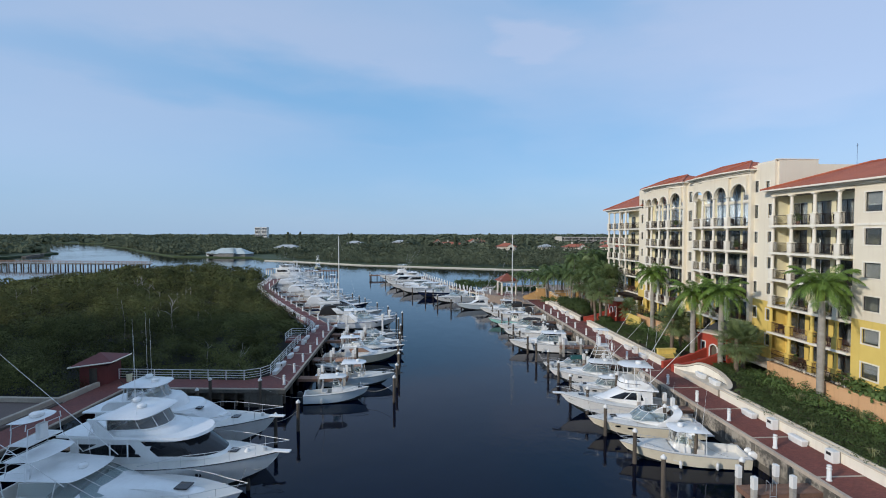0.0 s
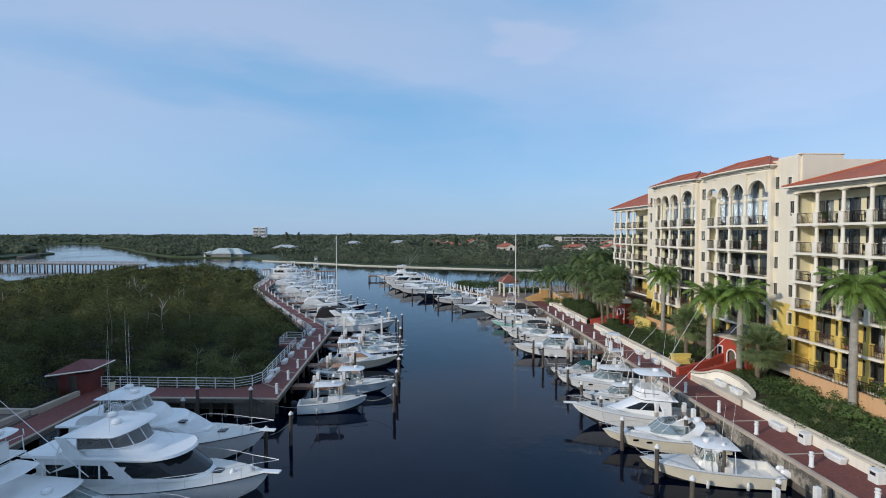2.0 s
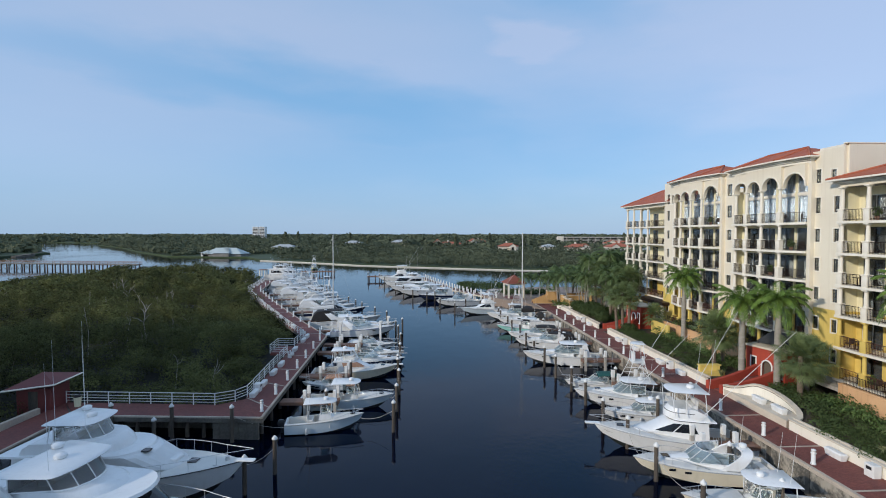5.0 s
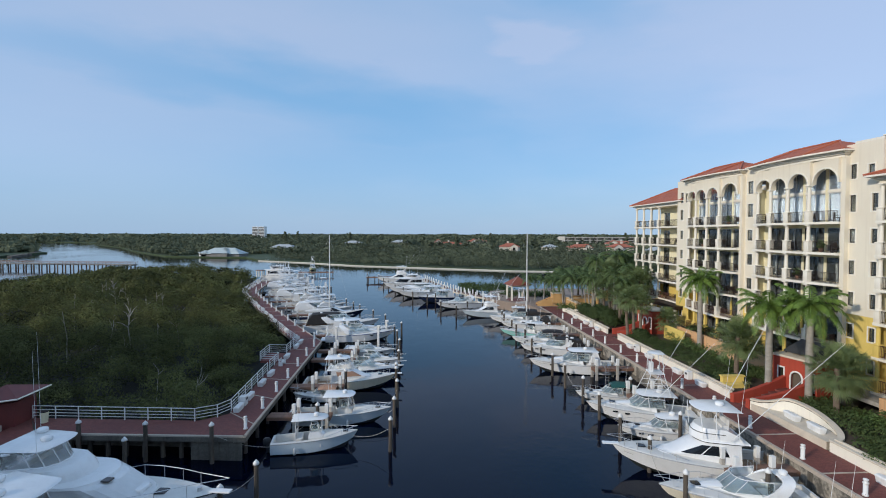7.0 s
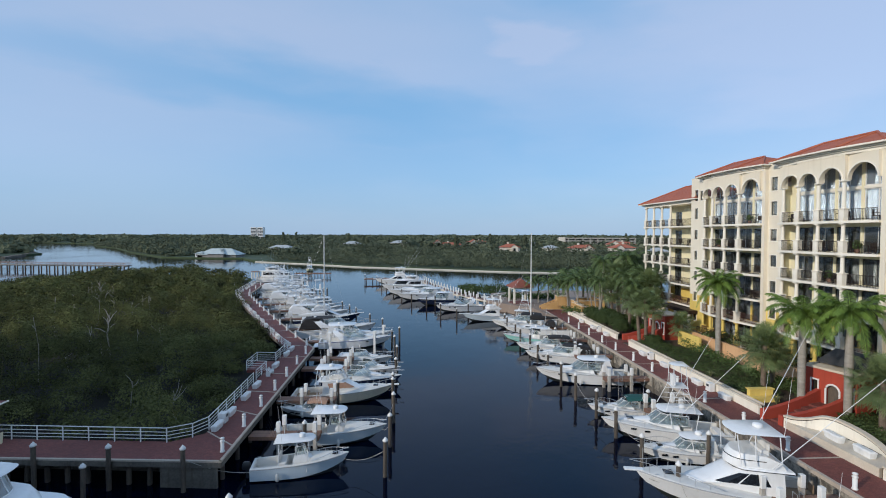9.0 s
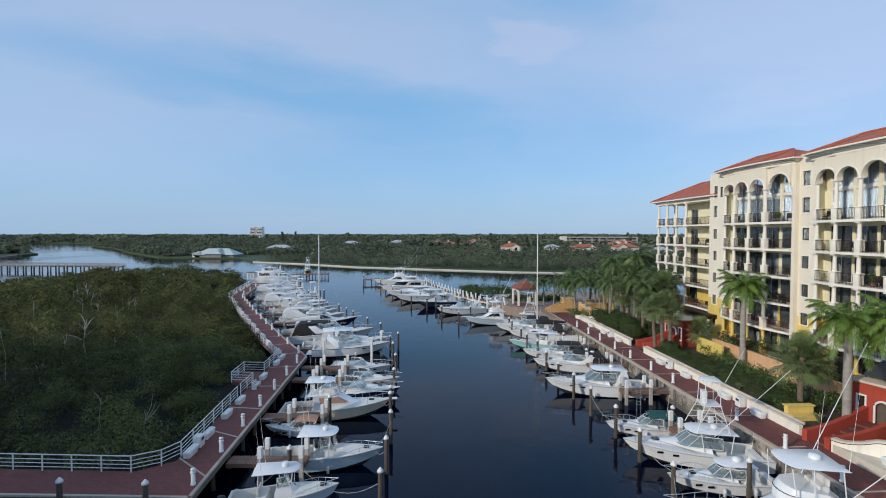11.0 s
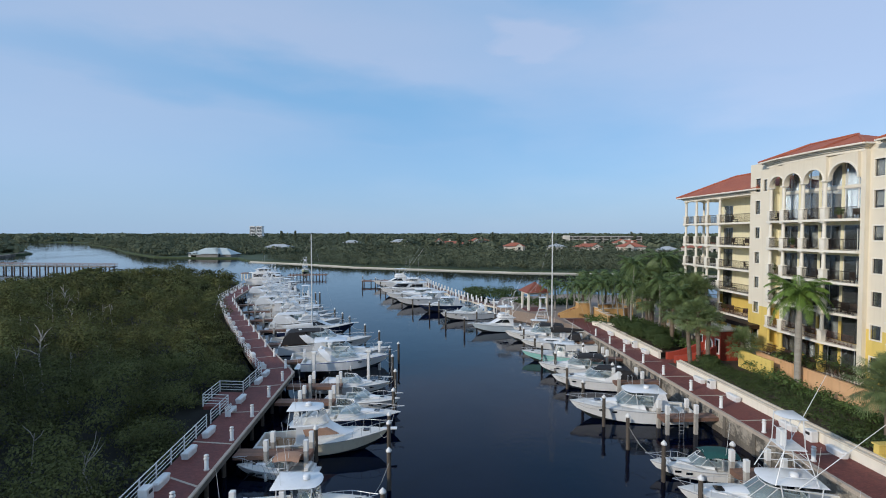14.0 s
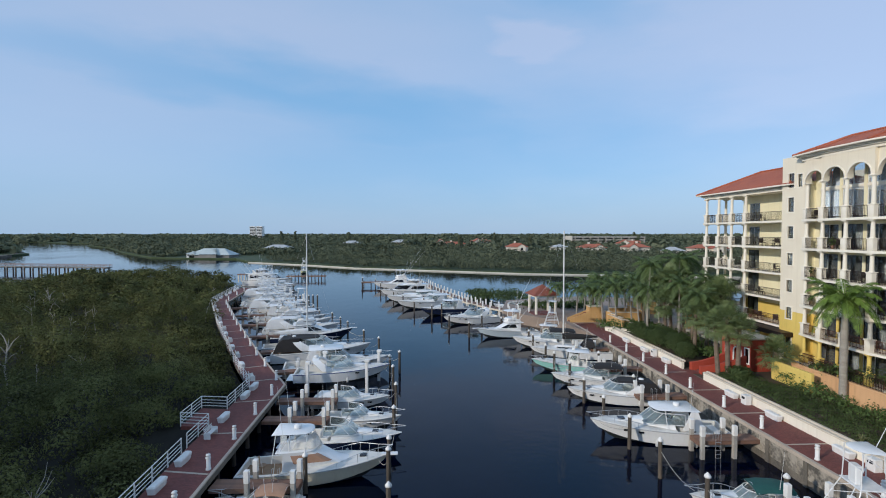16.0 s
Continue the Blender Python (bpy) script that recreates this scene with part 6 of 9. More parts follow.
express("cruiser", "large white cruiser with sweeping windows", (-18.3, 139.0), (-6.0, 145.5), NORTH, None, "hardtop")
express("cruiser", "white cruiser moored at the north dock", (-22.0, 147.5), (-9.0, 153.0), NORTH, None, "arch", canvas=CANVAS_WHITE)
motor_yacht("motor_yacht", "white motor yacht at the north dock", (-25.3, 157.5), (-12.4, 162.5), NORTH)
sportfisher("sportfishing_boat", "white flybridge sportfishing boat at the dock head", (-30.9, 178.0), (-17.0, 181.0), NORTH)
express("cruiser", "white cruiser beyond the north dock", (3.0, 140.0), (10.5, 134.0), NORTH, None, "arch")

express("tower_boat", "large white express fishing yacht with pipe tower", (-12.2, 26.4), (-27.9, 27.1), WEST, None, "hardtop", tower=True)
motor_yacht("motor_yacht", "white flybridge motor yacht with dark windows", (-11.6, 30.9), (-27.4, 31.9), WEST)
motor_yacht("motor_yacht", "white motor yacht behind its neighbour", (-14.4, 37.2), (-30.2, 37.4), WEST, 1)
centre_console("fishing_boat", "small grey-blue open boat with white canvas top", (-9.3, 49.6), (-15.8, 48.2), WEST, GELCOAT_GREY, top=CANVAS_WHITE, motors=1, motor_mt=BLACK_PLASTIC, canvas=False)
centre_console("fishing_boat", "grey-blue open fishing boat with white foredeck", (-7.4, 55.0), (-15.9, 54.2), WEST, GELCOAT_GREY, motors=2)
express("dinghy", "small white runabout under a tan bimini", (-18.3, 60.0), (-12.9, 60.2), WEST, None, "bimini", canvas=CANVAS_TAN)
sportfisher("sportfishing_boat", "cream sportfishing boat with tall white pipe top", (-8.4, 65.0), (-18.4, 63.9), WEST, GELCOAT_CREAM, riggers=False, flybridge=False, band=CANVAS_TAN, ttop=True, band_fac=(0.04, 0.30))
express("cruiser", "white express with blue windscreen and navy bottom", (-8.0, 69.3), (-17.0, 69.2), WEST, GELCOAT_NAVY, "none", stripe=GELCOAT)
express("runabout", "low white runabout on the west quay", (-8.6, 73.4), (-16.2, 74.0), WEST, None, "none")
express("runabout", "white runabout under a fitted cover", (-10.4, 78.6), (-18.0, 78.4), WEST, None, "cover")
express("cruiser", "white boat with blue bottom on a boat lift", (-11.5, 85.4), (-21.6, 83.6), WEST, None, "arch", lift=0.9, stripe=CANVAS_BLUE)
express("cruiser", "sleek white hardtop cruiser", (-12.5, 91.6), (-24.6, 88.2), WEST, None, "hardtop")
express("cruiser", "white cruiser with dark side windows", (-16.1, 98.0), (-28.6, 94.6), WEST, None, "arch", canvas=CANVAS_BLACK)
sailboat("sailboat", "white sailing yacht with tall mast", (-21.6, 101.9), (-31.6, 98.7), WEST, 16.9, CANVAS_WHITE)
sportfisher("sportfishing_boat", "dark-hulled sportfishing boat with tower", (-21.1, 108.6), (-33.0, 105.2), WEST, GELCOAT_NAVY, tower=True)
sportfisher("sportfishing_boat", "white sportfishing boat with pipe tower", (-27.3, 118.7), (-38.5, 115.4), WEST, tower=True)
far_west = [((-24.4, 113.4), (-36.2, 109.8)), ((-29.2, 121.6), (-40.8, 118.2)), ((-31.8, 126.4), (-43.4, 122.8)), ((-35.0, 131.4), (-46.2, 127.8)), ((-37.6, 136.2), (-49.0, 132.4)), ((-40.6, 141.0), (-51.8, 137.2)), ((-43.4, 146.0), (-54.4, 142.2)), ((-46.0, 151.0), (-57.0, 147.2)),
            ((-48.6, 156.2), (-59.4, 152.2)), ((-50.6, 161.8), (-61.0, 158.2)), ((-52.0, 167.4), (-62.6, 164.2)), ((-53.4, 173.6), (-64.0, 171.0)), ((-54.6, 180.0), (-65.6, 178.0))]
for i, (b, s) in enumerate(far_west):
    if i % 4 == 0:
        express("cruiser", "white cruiser with arch and pale canvas", b, s, WEST, None, "arch", canvas=CANVAS_WHITE)
    elif i % 4 in (1, 3):
        sportfisher("sportfishing_boat", "white sportfishing boat with small tower", b, s, WEST, tower=True, riggers=i % 4 == 1)
    else:
        express("cruiser", "white hardtop cruiser on the west quay", b, s, WEST, None, "hardtop")
motor_yacht("motor_yacht", "white motor yacht at the end of the west quay", (-58.0, 184.0), (-74.0, 186.0), WEST)
centre_console("fishing_boat", "pale yellow-green fishing boat at the channel mouth", (-71.0, 232.0), (-73.0, 241.0), "boats in the channel", GELCOAT_LIME, motors=2, tower=True)

# ---- piles, finger piers, rails, bollards ----
CAP_MESH = Geo().disc_stack(0, 0, [(0, 0.20), (0.10, 0.20), (0.30, 0.03), (0.31, 0.005)], 10).mesh("pile_cap", True)
CAP_MESH.materials.append(WHITE_PAINT)


PILES = []


def make_pile(x, y, top=2.5, r=0.16, white=False):
    p = thing("mooring_pile", "weathered wooden mooring pile with white cone cap", "pile", "mooring piles", m=pose(x, y, 0, 0, 0, random.uniform(0, 360)))
    PILES.append(Vector((x, y, top - 0.7)))
    lean = random.uniform(-0.05, 0.05)
    part("shaft", Geo().tube([(0, 0, -3.2), (lean * 0.4, 0, 0), (lean, 0, top)], r, 9, r * 0.88), PILE_WOOD, p, smooth=True)
    part("pile_cap", CAP_MESH, WHITE_PAINT, p, "white plastic cone", m=pose(lean, 0, top - 0.04))
    return p


east_piles = [-2.4, 2.5, 7.7, 12.9, 17.6, 22.6, 27.2, 32.0, 37.0, 42.2, 47.5, 52.5, 57.5, 62.5, 67.5, 72.0]
for i, ly in enumerate(east_piles):
    for lx in (-9.1, -4.0):
        if lx < -5 or i % 2 == 0 or ly < 15:
            jx, jy = random.uniform(-0.25, 0.25), random.uniform(-0.25, 0.25)
            make_pile(*right_xy(lx + jx - 0.012 * max(0, ly - 30), ly + jy), 2.45 + random.uniform(-0.1, 0.2))
for x, y in ((-13.9, 30.9), (-14.8, 38.1), (-13.9, 40.9), (-13.2, 51.8), (-6.5, 48.7), (-6.9, 53.6), (-7.3, 58.6), (-8.1, 63.4), (-8.4, 65.4), (-8.9, 71.2), (-9.6, 77.2), (-10.8, 83.4), (-11.9, 88.2), (-11.0, 90.0),
             (-15.0, 98.1), (-18.3, 103.9), (-22.1, 109.4), (-24.4, 113.8), (-27.0, 118.0), (-33.4, 127.5), (-36.8, 135.0), (-40.8, 143.0), (-46.0, 151.0), (-49.5, 158.5), (-51.5, 166.5), (-19.1, 92.3), (-13.4, 62.4), (-25.0, 44.3), (-38.0, 130.5), (-30.5, 122.0)):
    make_pile(x, y, 2.5 + random.uniform(-0.12, 0.2))
for x, y in ((-2.5, 111.0), (-0.2, 118.2), (-6.0, 117.8), (-9.8, 127.6), (-14.0, 134.4), (-17.5, 143.0), (-21.0, 152.0), (-24.5, 161.5), (-27.5, 170.5), (-31.5, 184.0), (-8.0, 131.5), (-12.5, 141.0), (3.0, 115.0), (-34.0, 176.0), (-37.0, 190.5)):
    make_pile(x, y, 2.5 + random.uniform(-0.12, 0.2))
for k in range(8):  # tall dark piles of the wash screen in the channel mouth
    make_pile(-43.0 + k * 0.9, 139.0 + k * 0.25, 2.9, 0.19)


def finger_pier(x0, y0, x1, y1, posts=True):
    """Narrow timber pier of separate planks on square white posts."""
    a, b = Vector((x0, y0)), Vector((x1, y1))
    L = (b - a).length
    p = thing("finger_pier", "narrow brown timber finger pier with white posts", "pier", "finger piers", m=pose(x0, y0, 0, 0, 0, math.degrees(math.atan2(y1 - y0, x1 - x0))))
    n = int(L / 0.30)
    plank = Geo().box(0.006, 0.294, -0.62, 0.62, 1.25, 1.30).mesh("plank")
    plank.materials.append(DECK_WOOD)
    for k in range(n):
        part("plank", plank, DECK_WOOD, p, m=pose(k * 0.30, random.uniform(-0.01, 0.01), random.uniform(-0.004, 0.004)))
    part("beam", Geo().box(0, L, -0.60, -0.48, 1.0, 1.247).box(0, L, 0.48, 0.60, 1.0, 1.247), DECK_WOOD, p)
    part("fascia", Geo().box(L + 0.002, L + 0.06, -0.62, 0.62, 0.95, 1.30), DECK_WOOD, p)
    for x in (L * 0.45, L * 0.97):
        for y in (-0.74, 0.74):
            q = part("post", Geo().box(x - 0.14, x + 0.14, y - 0.14, y + 0.14, -3, 2.45, 0.015), CONCRETE, p, "pale concrete post")
            part("post_sleeve", Geo().box(x - 0.155, x + 0.155, y - 0.155, y + 0.155, 1.75, 2.52, 0.02), WHITE_PAINT, q)
    g = Geo()
    for sg in (-0.2, 0.2):
        g.tube([(L * 0.7 + sg, 0.66, -0.3), (L * 0.7 + sg, 0.66, 2.0), (L * 0.7 + sg, 0.3, 2.05), (L * 0.7 + sg, 0.3, 1.3)], 0.02, 5)
    for k in range(5):
        g.tube([(L * 0.7 - 0.2, 0.66, k * 0.3), (L * 0.7 + 0.2, 0.66, k * 0.3)], 0.018, 4)
    part("ladder", g, POLISHED, p)
    return p


for ly in (-4.0, 10.4, 25.6, 35.6, 45.6, 55.2, 65.0):
    a, b = right_xy(0.0, ly), right_xy(-4.8, ly)
    finger_pier(*a, *b)
for y in (52.5, 60.8, 71.6, 76.3):
    x = -17.8 - (y - 52.5) * 0.117
    finger_pier(x, y, x + 5.4, y + 0.3)
for i in range(6):
    t = (i + 0.6) / 6.2
    p = Vector((-21.5, 80.0)).lerp(Vector((-56.0, 137.0)), t)
    finger_pier(p.x + 0.2, p.y, p.x + 5.6, p.y + 1.7)

# boat lift posts round the raised boat
for x, y in ((-13.5, 82.6), (-19.5, 81.4), (-13.0, 87.0), (-19.0, 86.0)):
    q = thing("lift_post", "white boat lift post", "post", "boat lift posts", m=pose(x, y, 0))
    part("shaft", Geo().box(-0.15, 0.15, -0.15, 0.15, -3, 3.3, 0.02), WHITE_PAINT, q)
    part("winch", Geo().box(-0.2, 0.35, -0.2, 0.2, 3.302, 3.6, 0.04), WHITE_PAINT, q)

# north dock: slatted deck with white posts, behind the moored boats
nd = thing("dock_north", "timber dock with white posts on the north side", "dock", m=pose(0, 0, 0))
line = [(8.0, 123.0), (1.0, 133.5), (-3.5, 141.0), (-6.5, 149.0), (-10.5, 160.0), (-14.5, 172.0), (-18.0, 186.0)]
back = offset_line(line, -2.2)
part("deck", strip(Geo(), line, back, 1.35, 1.6), DECK_WOOD, nd)
outer, inner = offset_line(line, 0.12), offset_line(line, 0.003)
for i in range(len(line) - 1):
    part("kerb", strip(Geo(), outer[i:i + 2], inner[i:i + 2], 1.35, 1.68), PALE_CAP, nd)
for i in range(len(line) - 1):
    a, b = Vector(line[i]), Vector(line[i + 1])
    for k in range(4):
        for src in (line, back):
            a, b = Vector(src[i]), Vector(src[i + 1])
            p = a.lerp(b, (k + 0.5) / 4)
            part("post", Geo().box(p.x - 0.16, p.x + 0.16, p.y - 0.16, p.y + 0.16, -3, 2.75, 0.02), WHITE_PAINT, nd)
head = thing("timber_dock", "dark timber dock head at the channel mouth", "dock")
part("deck", Geo().prism([(-36, 184), (-17, 187.5), (-17.6, 190), (-36.6, 186.6)], 1.2, 1.5), DECK_WOOD, head)
for k in range(9):
    part("timber_post", Geo().tube([(-35.5 + k * 2.2, 185.5 + k * 0.4, -3), (-35.5 + k * 2.2, 185.5 + k * 0.4, 1.9)], 0.16, 7), PILE_WOOD, head)
head2 = thing("timber_dock", "dark timber dock at the end of the west quay", "dock")
part("deck", Geo().prism([(-68, 205), (-54, 206.6), (-54.3, 209), (-68.3, 207.6)], 1.2, 1.5), DECK_WOOD, head2)
for k in range(12):
    part("timber_post", Geo().tube([(-67.5 + k * 1.18, 206.3 + k * 0.13, -3), (-67.5 + k * 1.18, 206.3 + k * 0.13, 2.0)], 0.16, 7), PILE_WOOD, head2)


# white four-bar railing of the west promenade
def rail_run(a, b, group="white railings"):
    a, b = Vector(a), Vector(b)
    L = (b - a).length
    r = thing("railing", "white painted four-bar metal railing", "railing", group, m=pose(a.x, a.y, DECK, 0, 0, math.degrees(math.atan2(b.y - a.y, b.x - a.x))))
    n = max(1, round(L / 1.9))
    for k in range(n + 1):
        part("rail_post", Geo().box(L * k / n - 0.035, L * k / n + 0.035, -0.035, 0.035, -0.05, 1.08, 0.008), WHITE_PAINT, r)
    for z in (0.25, 0.5, 0.75, 1.05):
        part("bar", Geo().tube([(0, 0, z), (L, 0, z)], 0.026 if z < 1 else 0.035, 6), WHITE_PAINT, r)
    return r


rail_run((-36.3, 49.2), (-22.6, 49.25))
rail_run((-22.6, 49.25), (-21.2, 50.2))
rail_run((-21.2, 50.2), (-20.7, 51.6))
wb = WEST_BACK
e1 = (Vector(wb[1]) - Vector(wb[0])).normalized()
p0 = Vector((-20.7, 51.6))
rail_run(p0, Vector(wb[0]).lerp(Vector(wb[1]), 0.97))
rail_run(Vector(wb[1]).lerp(Vector(wb[2]), 0.03), Vector(wb[1]).lerp(Vector(wb[2]), 0.30))
rail_run(Vector(wb[1]).lerp(Vector(wb[2]), 0.58), Vector(wb[1]).lerp(Vector(wb[2]), 1.0))
for i in range(2, 6):
    a, b = Vector(wb[i]), Vector(wb[i + 1])
    n = max(1, round((b - a).length / 9))
    for k in range(n):
        rail_run(a.lerp(b, k / n + 0.004), a.lerp(b, (k + 1) / n - 0.004))
# overlook bay over the mangroves
bay = thing("overlook", "small railed overlook platform beside the promenade", "platform")
q0, q1 = Vector(wb[1]).lerp(Vector(wb[2]), 0.30), Vector(wb[1]).lerp(Vector(wb[2]), 0.58)
off = Vector((-2.3, 0.1))
part("floor", Geo().prism([tuple(q0), tuple(q1), tuple(q1 + off), tuple(q0 + off)], DECK - 0.3, DECK - 0.004), PAVER, bay)
rail_run(q0, q0 + off)
rail_run(q0 + off, q1 + off)
rail_run(q1 + off, q1)

# white bollards with light heads on both quays
BOLLARD = {}


def bollard(x, y):
    b = thing("bollard_light", "white bollard with a light head", "bollard", "promenade bollards", m=pose(x, y, DECK, 0, 0, random.uniform(0, 90)))
    if not BOLLARD:
        BOLLARD["post"] = Geo().disc_stack(0, 0, [(0, 0.17), (0.08, 0.17), (0.1, 0.13), (0.74, 0.13)], 10).mesh("post", True)
        BOLLARD["lamp_head"] = Geo().disc_stack(0, 0, [(0.74, 0.17), (0.80, 0.17), (0.82, 0.11), (0.92, 0.11), (0.94, 0.16), (1.0, 0.13), (1.04, 0.02)], 10).mesh("lamp_head", True)
    for k, me in BOLLARD.items():
        part(k, me, WHITE_PAINT, b)
    return b


for k in range(18):
    bollard(*right_xy(0.55, -19.6 + k * 5.0 + (0.3 if k % 2 else 0)))
for i, n in ((0, 4), (1, 3), (2, 2), (3, 5), (4, 5), (5, 3)):
    a, b = Vector(WEST_EDGE[i]), Vector(WEST_EDGE[i + 1])
    for k in range(n):
        p = a.lerp(b, (k + 0.35) / n)
        d = (b - a).normalized()
        bollard(p.x - d.y * 0.5, p.y + d.x * 0.5)
for x in (-19.5, -24.6, -29.8):
    make_pile(x, 46.05, DECK + 1.0, 0.17)


# benches and power boxes against the railing or the garden wall
def bench(m, label="white slatted bench on the promenade"):
    b = thing("bench", label, "bench", "benches", m=m @ Matrix.Scale(0.8, 4))
    for k in range(4):
        part("seat_slat", Geo().box(0.02 + k * 0.12, 0.12 + k * 0.12, -0.85, 0.85, 0.42, 0.46, 0.008), WHITE_PAINT, b)
    for k in range(3):
        part("back_slat", Geo().box(-0.05 - k * 0.03, -0.01 - k * 0.03, -0.85, 0.85, 0.52 + k * 0.14, 0.62 + k * 0.14, 0.008), WHITE_PAINT, b)
    for y in (-0.8, 0.8):
        part("side_panel", Geo().box(-0.1, 0.5, y - 0.04, y + 0.04, 0, 0.62, 0.02), WHITE_PAINT, b)
    return b


def dock_box(m):
    b = thing("dock_box", "white fibreglass dock box on the promenade", "dock box", "dock boxes", m=m @ Matrix.Scale(0.72, 4))
    part("body", Geo().loft([foot(-0.3, 0.3, 0.9, 0.9, 0.05, 0.0), foot(-0.36, 0.36, 0.98, 0.98, 0.05, 0.5)]), WHITE_PAINT, b)
    part("lid", Geo().loft([foot(-0.38, 0.38, 1.0, 1.0, 0.05, 0.503), foot(-0.38, 0.38, 1.0, 1.0, 0.05, 0.56), foot(-0.2, 0.3, 0.92, 0.92, 0.05, 0.68)]), WHITE_PAINT, b)
    return b


def power_box(m):
    b = thing("power_box", "white power pedestal box with dark opening", "power box", "power boxes", m=m @ Matrix.Scale(0.78, 4))
    part("body", Geo().box(-0.35, 0.35, -0.45, 0.45, 0, 1.05, 0.04), WHITE_PAINT, b)
    part("panel", Geo().box(-0.37, -0.352, -0.25, 0.25, 0.62, 0.88, 0.005), BLACK_PLASTIC, b)
    return b


for ly in (-9.5, 1.2, 6.6, 26.5, 31.0, 37.6, 43.0, 55.0, 60.5, 66.0):
    dock_box(RIGHT @ pose(2.9, ly, DECK, 0, 0, 180))
for ly in (-1.8, 3.9, 24.6 + 4.2, 41.0, 58.0):
    power_box(RIGHT @ pose(2.95, ly, DECK))
for y, kind in ((51.9, 0), (53.2, 1), (54.9, 0), (58.9, 0), (62.3, 0), (66.5, 2), (69.6, 0), (75.0, 0), (77.6, 0)):
    t = (y - 49.4) / (WEST_BACK[2][1] - 49.4)
    x = -20.4 + (WEST_BACK[2][0] + 20.4) * t + 0.55
    m = pose(x, y, DECK, 0, 0, 5)
    (dock_box, power_box, bench)[kind](m if kind != 1 else m @ pose(0, 0, 0, 0, 0, 180))
for i in range(2, 6):
    a, b = Vector(wb[i]), Vector(wb[i + 1])
    n = int((b - a).length / 4.6)
    d = (b - a).normalized()
    for k in range(n):
        p = a.lerp(b, (k + 0.5) / n)
        m = pose(p.x + d.y * 0.5, p.y - d.x * 0.5, DECK, 0, 0, math.degrees(math.atan2(d.y, d.x)) - 90)
        (dock_box if k % 2 else bench)(m)

KIOSK_RED = material("dark_red_paint", (0.17, 0.035, 0.03), (0.12, 0.027, 0.024), 0.6, scale=0.8, fine=9, bump=0.15, streak=0.3)
# kiosk at the south-west corner
kiosk = thing("kiosk", "small dark red kiosk with a flared red roof", "kiosk", m=pose(-37.7, 48.4, DECK, 0, 0, 8) @ Matrix.Scale(0.82, 4))
part("body", Geo().box(-1.7, 1.7, -1.5, 1.5, -1.2, 2.3, 0.02), KIOSK_RED, kiosk)
part("roof", Geo().add([(-2.6, -2.3, 2.35), (2.6, -2.3, 2.95), (2.6, 2.3, 2.95), (-2.6, 2.3, 2.35), (0, 0, 3.7)], [(0, 1, 4), (1, 2, 4), (2, 3, 4), (3, 0, 4), (3, 2, 1, 0)]), KIOSK_RED, kiosk, "dark red sheet roof")
f = Geo()
for a, b in (((-2.6, -2.3, 2.3), (2.6, -2.3, 2.9)), ((2.6, -2.3, 2.9), (2.6, 2.3, 2.9)), ((-2.6, 2.3, 2.3), (-2.6, -2.3, 2.3))):
    f.tube([a, b], 0.09, 4)
part("fascia", f, CREAM_TRIM, kiosk, "pale fascia board")
part("door", Geo().box(-0.5, 0.4, -1.56, -1.503, 0, 2.0), PILE_WOOD, kiosk)
bin_ = thing("litter_bin", "tan litter bin beside the railing", "bin", m=pose(-34.6, 48.4, DECK))
part("body", Geo().disc_stack(0, 0, [(0, 0.25), (0.8, 0.30), (0.85, 0.31)], 10), PALE_YELLOW, bin_)
part("lid", Geo().disc_stack(0, 0, [(0.852, 0.31), (0.95, 0.27), (1.0, 0.1)], 10), IRON, bin_)

# mooring lines to the piles and fenders along the sides
ROPE = material("white_mooring_rope", (0.50, 0.48, 0.43), (0.36, 0.34, 0.30), 0.9, scale=3, fine=20, bump=0.2)
FENDER = material("white_fender_vinyl", (0.66, 0.66, 0.64), (0.54, 0.54, 0.53), 0.5, scale=2, fine=10, bump=0.1)
fender_mesh = Geo().disc_stack(0, 0, [(0, 0.03), (0.04, 0.11), (0.50, 0.11), (0.54, 0.03), (0.60, 0.02)], 8).mesh("fender", True)
fender_mesh.materials.append(FENDER)
for i, (boat, m, L, group) in enumerate(BOATS):
    inv = m.inverted()
    rise = 0.10 * L + 0.35
    for end in (0.44, -0.42):
        start = m @ Vector((L * end, 0, 0))
        near = sorted(PILES, key=lambda q: (q.xy - start.xy).length)
        for q in near[:2]:
            a = inv @ q
            if not 1.2 < (q.xy - start.xy).length < 6.0:
                continue
            side = 1 if a.y > 0 else -1
            b = Vector((L * end, side * L * (0.05 if end > 0 else 0.13), rise if end > 0 else rise * 0.72))
            pts = []
            for k in range(7):
                t = k / 6
                p = b.lerp(a, t)
                pts.append((p.x, p.y, p.z - 0.35 * math.sin(math.pi * t)))
            part("mooring_line", Geo().tube(pts, 0.016, 4), ROPE, boat)
    for k, f in enumerate((-0.22, 0.06)):
        for side in (1, -1):
            if (i + k + side) % 3:
                part("fender", fender_mesh, FENDER, boat, m=pose(L * f, side * (L * 0.16 + 0.13), 0.12))

AWNING_CLOTH = material("dark_awning_cloth", (0.035, 0.038, 0.042), (0.05, 0.052, 0.056), 0.85, scale=1.5, fine=20, bump=0.2)
